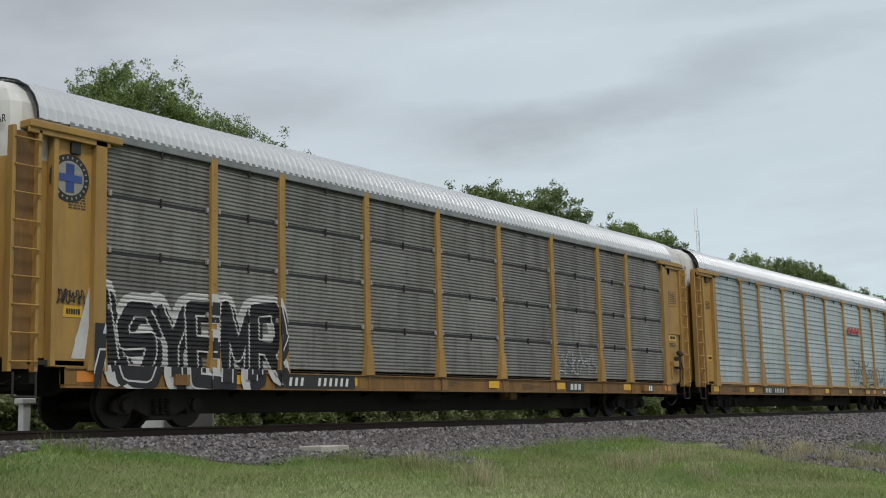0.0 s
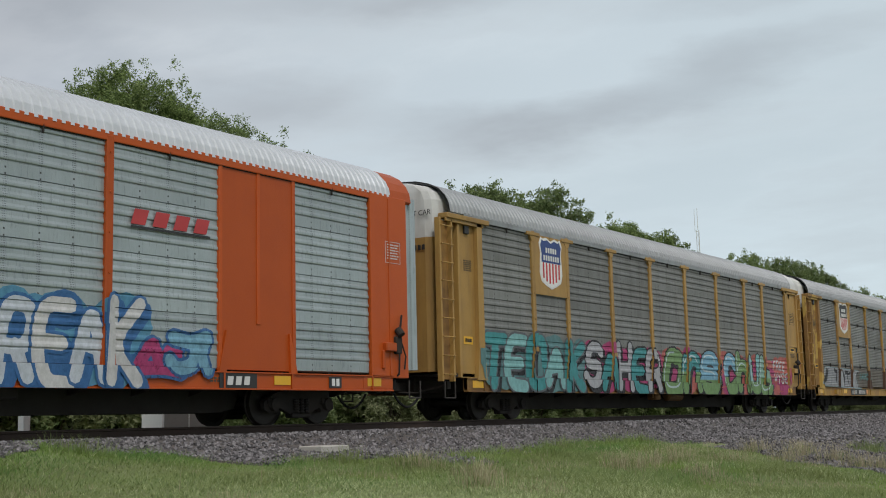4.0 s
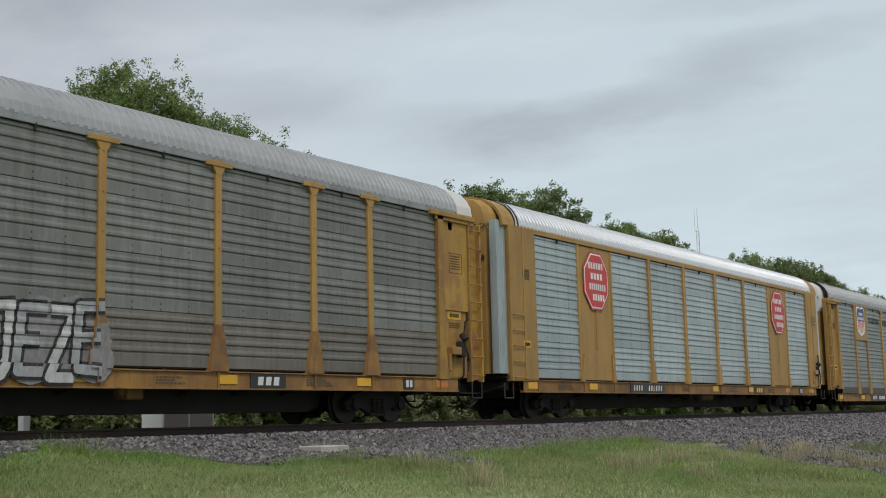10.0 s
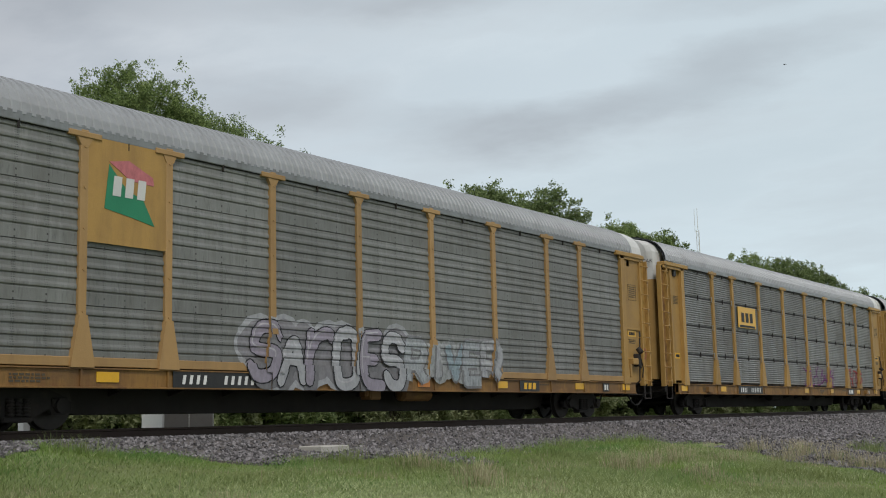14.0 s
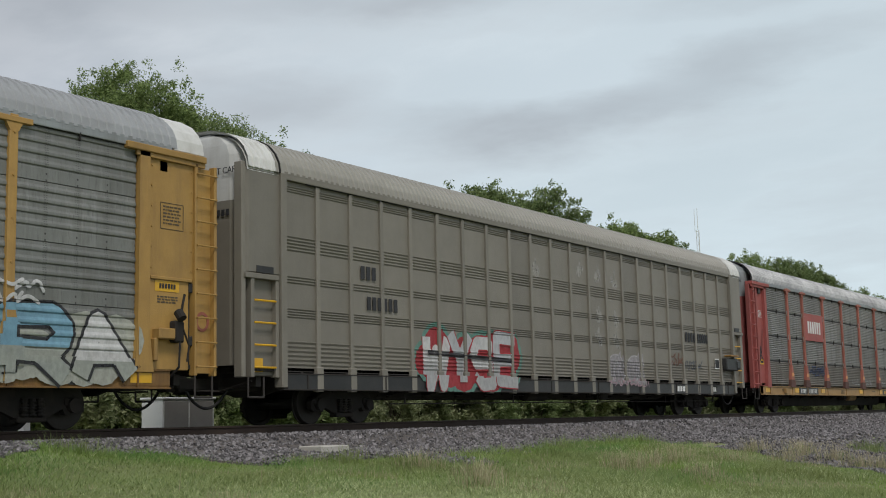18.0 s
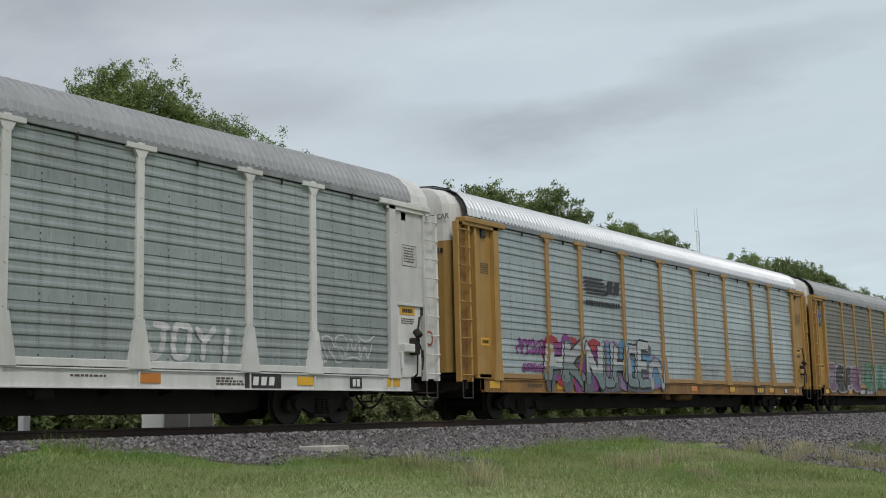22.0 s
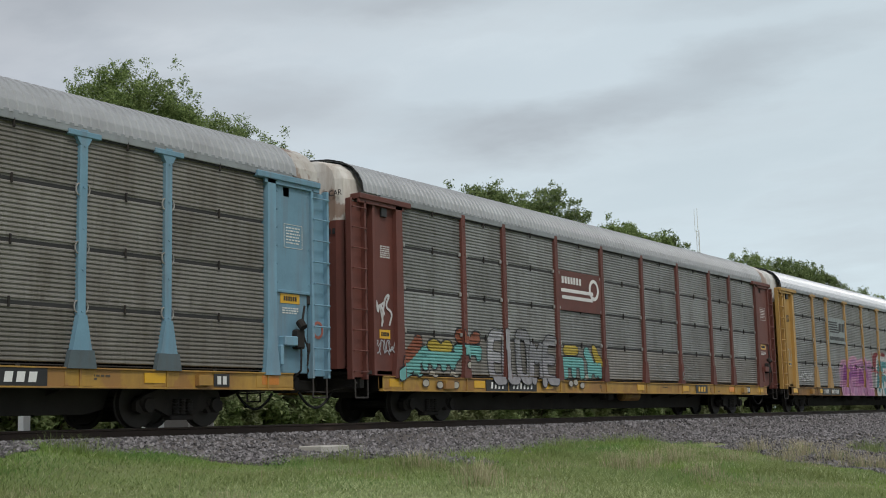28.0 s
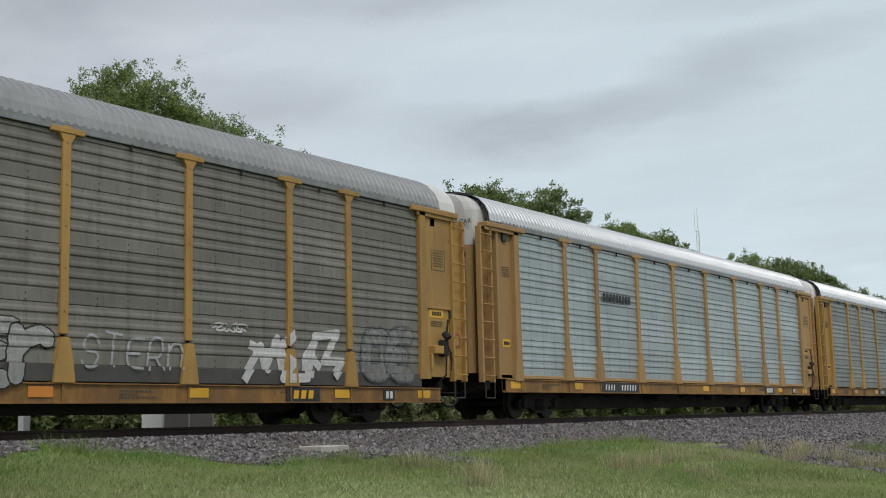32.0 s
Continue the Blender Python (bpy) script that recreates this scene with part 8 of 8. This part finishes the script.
             graffiti=[piece(-11.3, -4.7, 0.72, 2.3, [(0.42, 0.055, 0.05), (0.36, 0.03, 0.045)], WHT, seed=171, word="UCZA", thick=0.62, line=0.045, glow=(0.05, 0.09, 0.05), shade=(0.06, 0.05, 0.035), low=(0.24, 0.018, 0.045), thin=0.12), piece(-4.0, 1.6, 0.68, 2.45, [(0.5, 0.5, 0.52), (0.36, 0.04, 0.05)], BLK, seed=172, word="NIOE", style="wild", shade=RED, glow=(0.50, 0.50, 0.52), thick=0.4, low=(0.36, 0.04, 0.05), slant=0.0), piece(1.6, 3.9, 0.8, 2.3, [SIL, LILAC], WHT, seed=174, word="ES", style="wild", shade=(0.3, 0.05, 0.06), glow=SIL, thick=0.32),
                       piece(4.7, 10.4, 0.8, 2.1, [(0.40, 0.06, 0.05), MIST], BLK, seed=173, word="ESNAR", thick=0.36, shade=BLK, low=(0.25, 0.02, 0.04)), tag(-12.0, -11.3, 1.2, 1.8, BLK, 175, 5, 0.03)]),
    18: base("weathered slatted car carrier with light blue ends", kind="a", panel="mid_brown", post="blue", end="blue", cap="white_rusty", sill="yellow_worn", foot="brown_sheet", foot_plate="blue_dim", tee=True, plate=-7.0, mark=6.0,
             extra=lambda c: bar_sign(c, bay(2), 3.62, 2.3, 1.1, "white", "ink_blue", 3, 0.2, None, 0.4),
             graffiti=[piece(-1.1, 1.15, 1.15, 2.15, [(0.36, 0.34, 0.40)], (0.44, 0.42, 0.14), seed=181, word="LR", thick=0.44, line=0.06, thin=0.5), tag(1.2, 2.2, 0.85, 1.1, WHT, 182, 4, 0.04)]),
    19: base("grey slatted car carrier with oxide red ends", kind="a", panel="mid", post="brown", end="brown", cap="white_rusty", foot="mid_brown", sill="yellow_worn", plate=-7.0, mark=6.0, extra=lambda c: [swoosh_sign(c), caps(c)],
             graffiti=[piece(-8.05, -4.5, 0.88, 2.35, [(0.42, 0.42, 0.44), (0.37, 0.37, 0.39), (0.27, 0.27, 0.28), (0.27, 0.27, 0.28), (0.27, 0.27, 0.28)], BLK, seed=192, word="ELOME", thick=0.46, thin=0.3, low=(0.34, 0.33, 0.35), line=0.05, slant=0.0),
                       piece(-12.95, -12.25, 2.2, 3.0, [WHT], WHT, seed=194, letters=2, style="tag", thick=0.06), tag(-12.9, -12.2, 1.5, 1.9, SIL, 196, 4, 0.03), tag(2.0, 5.6, 1.1, 1.8, (0.27, 0.27, 0.26), 195, 4, 0.06)]),
    20: base("grey slatted car carrier with purple and teal graffiti", kind="a", panel="mid", roof="roof_white", post="tan", tee=True, plate=-7.2, mark=6.08, extra=lambda c: stripes_sign(c, -5.75, 3.68, "steel"),
             graffiti=[piece(-5.2, -0.3, 0.76, 2.4, [PURP, (0.28, 0.08, 0.26)], ROSE, seed=201, word="AMAL", back=(0.40, 0.20, 0.36), rim=ROSE, thick=0.42, low=(0.40, 0.16, 0.32), slant=0.0),
                       piece(0.5, 5.3, 1.2, 2.9, [RED], RED, seed=207, letters=1, style="tag", thick=0.05, back=(0.27, 0.03, 0.04), thin=0.5), piece(0.7, 5.15, 0.76, 2.6, [(0.05, 0.25, 0.28)], WHT, seed=202, word="AEMP", style="wild", thick=0.36, line=0.16, low=(0.06, 0.22, 0.25), slant=0.0, glow=WHT), piece(7.3, 9.9, 0.85, 2.2, [(0.46, 0.14, 0.16)], (0.16, 0.04, 0.05), seed=203, word="BEL", back=(0.46, 0.15, 0.17), thick=0.2, line=0.04),
                       tag(-11.7, -9.7, 1.25, 1.75, WHT, 204, 7, 0.04), tag(10.5, 11.6, 1.0, 1.5, WHT, 205, 4, 0.05), tag(-6.8, -5.4, 1.3, 2.1, SIL, 206, 4, 0.035), tag(5.4, 6.3, 1.2, 2.0, SIL, 208, 4, 0.04), tag(-12.8, -12.3, 1.7, 2.7, (0.45, 0.5, 0.5), 209, 2, 0.03)]),
    21: base("olive grey ribbed car carrier with a red sign", panel="olive", lip="base_grey", lip_high=0.0, drop=0.26, plate=-6.49, extra=lambda c: octagon(c, -5.78, 3.58, 0.82, 0.78, "ink_red"),
             graffiti=[piece(-3.95, -1.6, 0.98, 1.75, [(0.5, 0.5, 0.49)], BLK, seed=211, word="JEX", style="wild", thick=0.24, shade=BLK), piece(-1.15, 1.2, 0.8, 1.8, [(0.40, 0.40, 0.39)], BLK, seed=212, word="SEr", thick=0.4, low=(0.34, 0.34, 0.33), line=0.05, thin=0.4), piece(6.0, 8.9, 0.8, 2.0, [WHT], WHT, seed=213, letters=3, style="wild", thick=0.07),
                       piece(1.8, 4.25, 1.0, 1.7, [SIL], SIL, seed=214, word="STERn", style="tag", thick=0.05), tag(-6.6, -5.0, 1.45, 1.95, (0.5, 0.5, 0.5), 215, 5, 0.05), piece(9.7, 11.5, 1.0, 2.0, [(0.25, 0.25, 0.245)], SLATE, seed=216, word="OE", thick=0.4, thin=0.6), tag(-11.8, -8.0, 1.2, 1.8, SLATE, 217, 8, 0.03), tag(5.0, 5.9, 1.8, 2.0, WHT, 218, 3, 0.035)]),
    22: base("bright silver ribbed car carrier with tan ends", lip=True, lip_high=0.06, panel="silver", roof="roof_white", post="tan", end="tan", plate=-5.85, extra=lambda c: bar_sign(c, -5.84, 3.62, 2.2, 0.5, None, "ink_black", 9, 0.0, None, 0.5)),
    23: base("grey ribbed car carrier with white roof", panel="steel", roof="roof_white"),
    24: base("grey ribbed car carrier with yellow ends", panel="steel"),
}
START = {0: 26.38, 1: 54.87, 2: 83.45, 3: 112.0, 4: 140.48, 5: 168.98, 6: 197.53, 7: 226.15, 8: 254.76, 9: 283.41, 10: 312.18, 11: 340.4, 12: 368.9, 13: 397.33,
         14: 425.93, 15: 454.57, 16: 483.08, 17: 511.7, 18: 540.34, 19: 568.82, 20: 597.25, 21: 625.84, 22: 654.32, 23: 682.73, -1: -2.2, 24: 711.3}

AXLES, TRAIN = [], []



build_ground()
build_track()
build_trackside()
build_trees()
for number, settings in CARS.items():
    TRAIN.append((build_car(number, settings), START[number]))
FLIGHTS = [(bird("small dark bird gliding over the train", 0.22), 9.0, (44.6, -6.75, 13.4), (-2.5, 6.2, 2.6)),
           (bird("tiny dark bird high beyond the trees", 0.5), 12.9, (112.25, 13.5, 27.95), (-1.8, 3.0, 3.6))]
stones()
grass()


def motions():
    """The train rolls by, gaining a little speed."""
    for car, x0 in TRAIN:
        walk(car, [(t, pose(x0 - run(t), 0, 0)) for t in range(33)])
    # the trees stir in the wind
    for tree, i in SWAY:
        x, y, z = tree.location
        walk(tree, [(t * 0.5, pose(x, y, z, 0.35 * math.sin(t * 0.71 + i * 2.1) + 0.15 * math.sin(t * 1.9 + i), 0.45 * math.sin(t * 0.53 + i * 1.3) + 0.2 * math.sin(t * 1.63 + i * 0.7), 0)) for t in range(65)])
    # two birds cross the sky
    for b, t0, start, speed in FLIGHTS:
        heading = math.degrees(math.atan2(-speed[1], -speed[0]))
        walk(b, [(t, pose(start[0] + speed[0] * (t - t0), start[1] + speed[1] * (t - t0), start[2] + speed[2] * (t - t0), 8 * math.sin(t * 2), 0, heading)) for t in range(33)])
    # the wheels roll without slipping
    turns = [(i / FPS, -math.degrees(run(i / FPS) / WHEEL_R)) for i in range(32 * FPS + 1)]
    for lead in (-0.865, 0.865):
        rows = [(t, pose(lead, 0, WHEEL_R, 0, a, 0)) for t, a in turns]
        for axle, at in AXLES:
            if at == lead:
                walk(axle, rows)


motions()
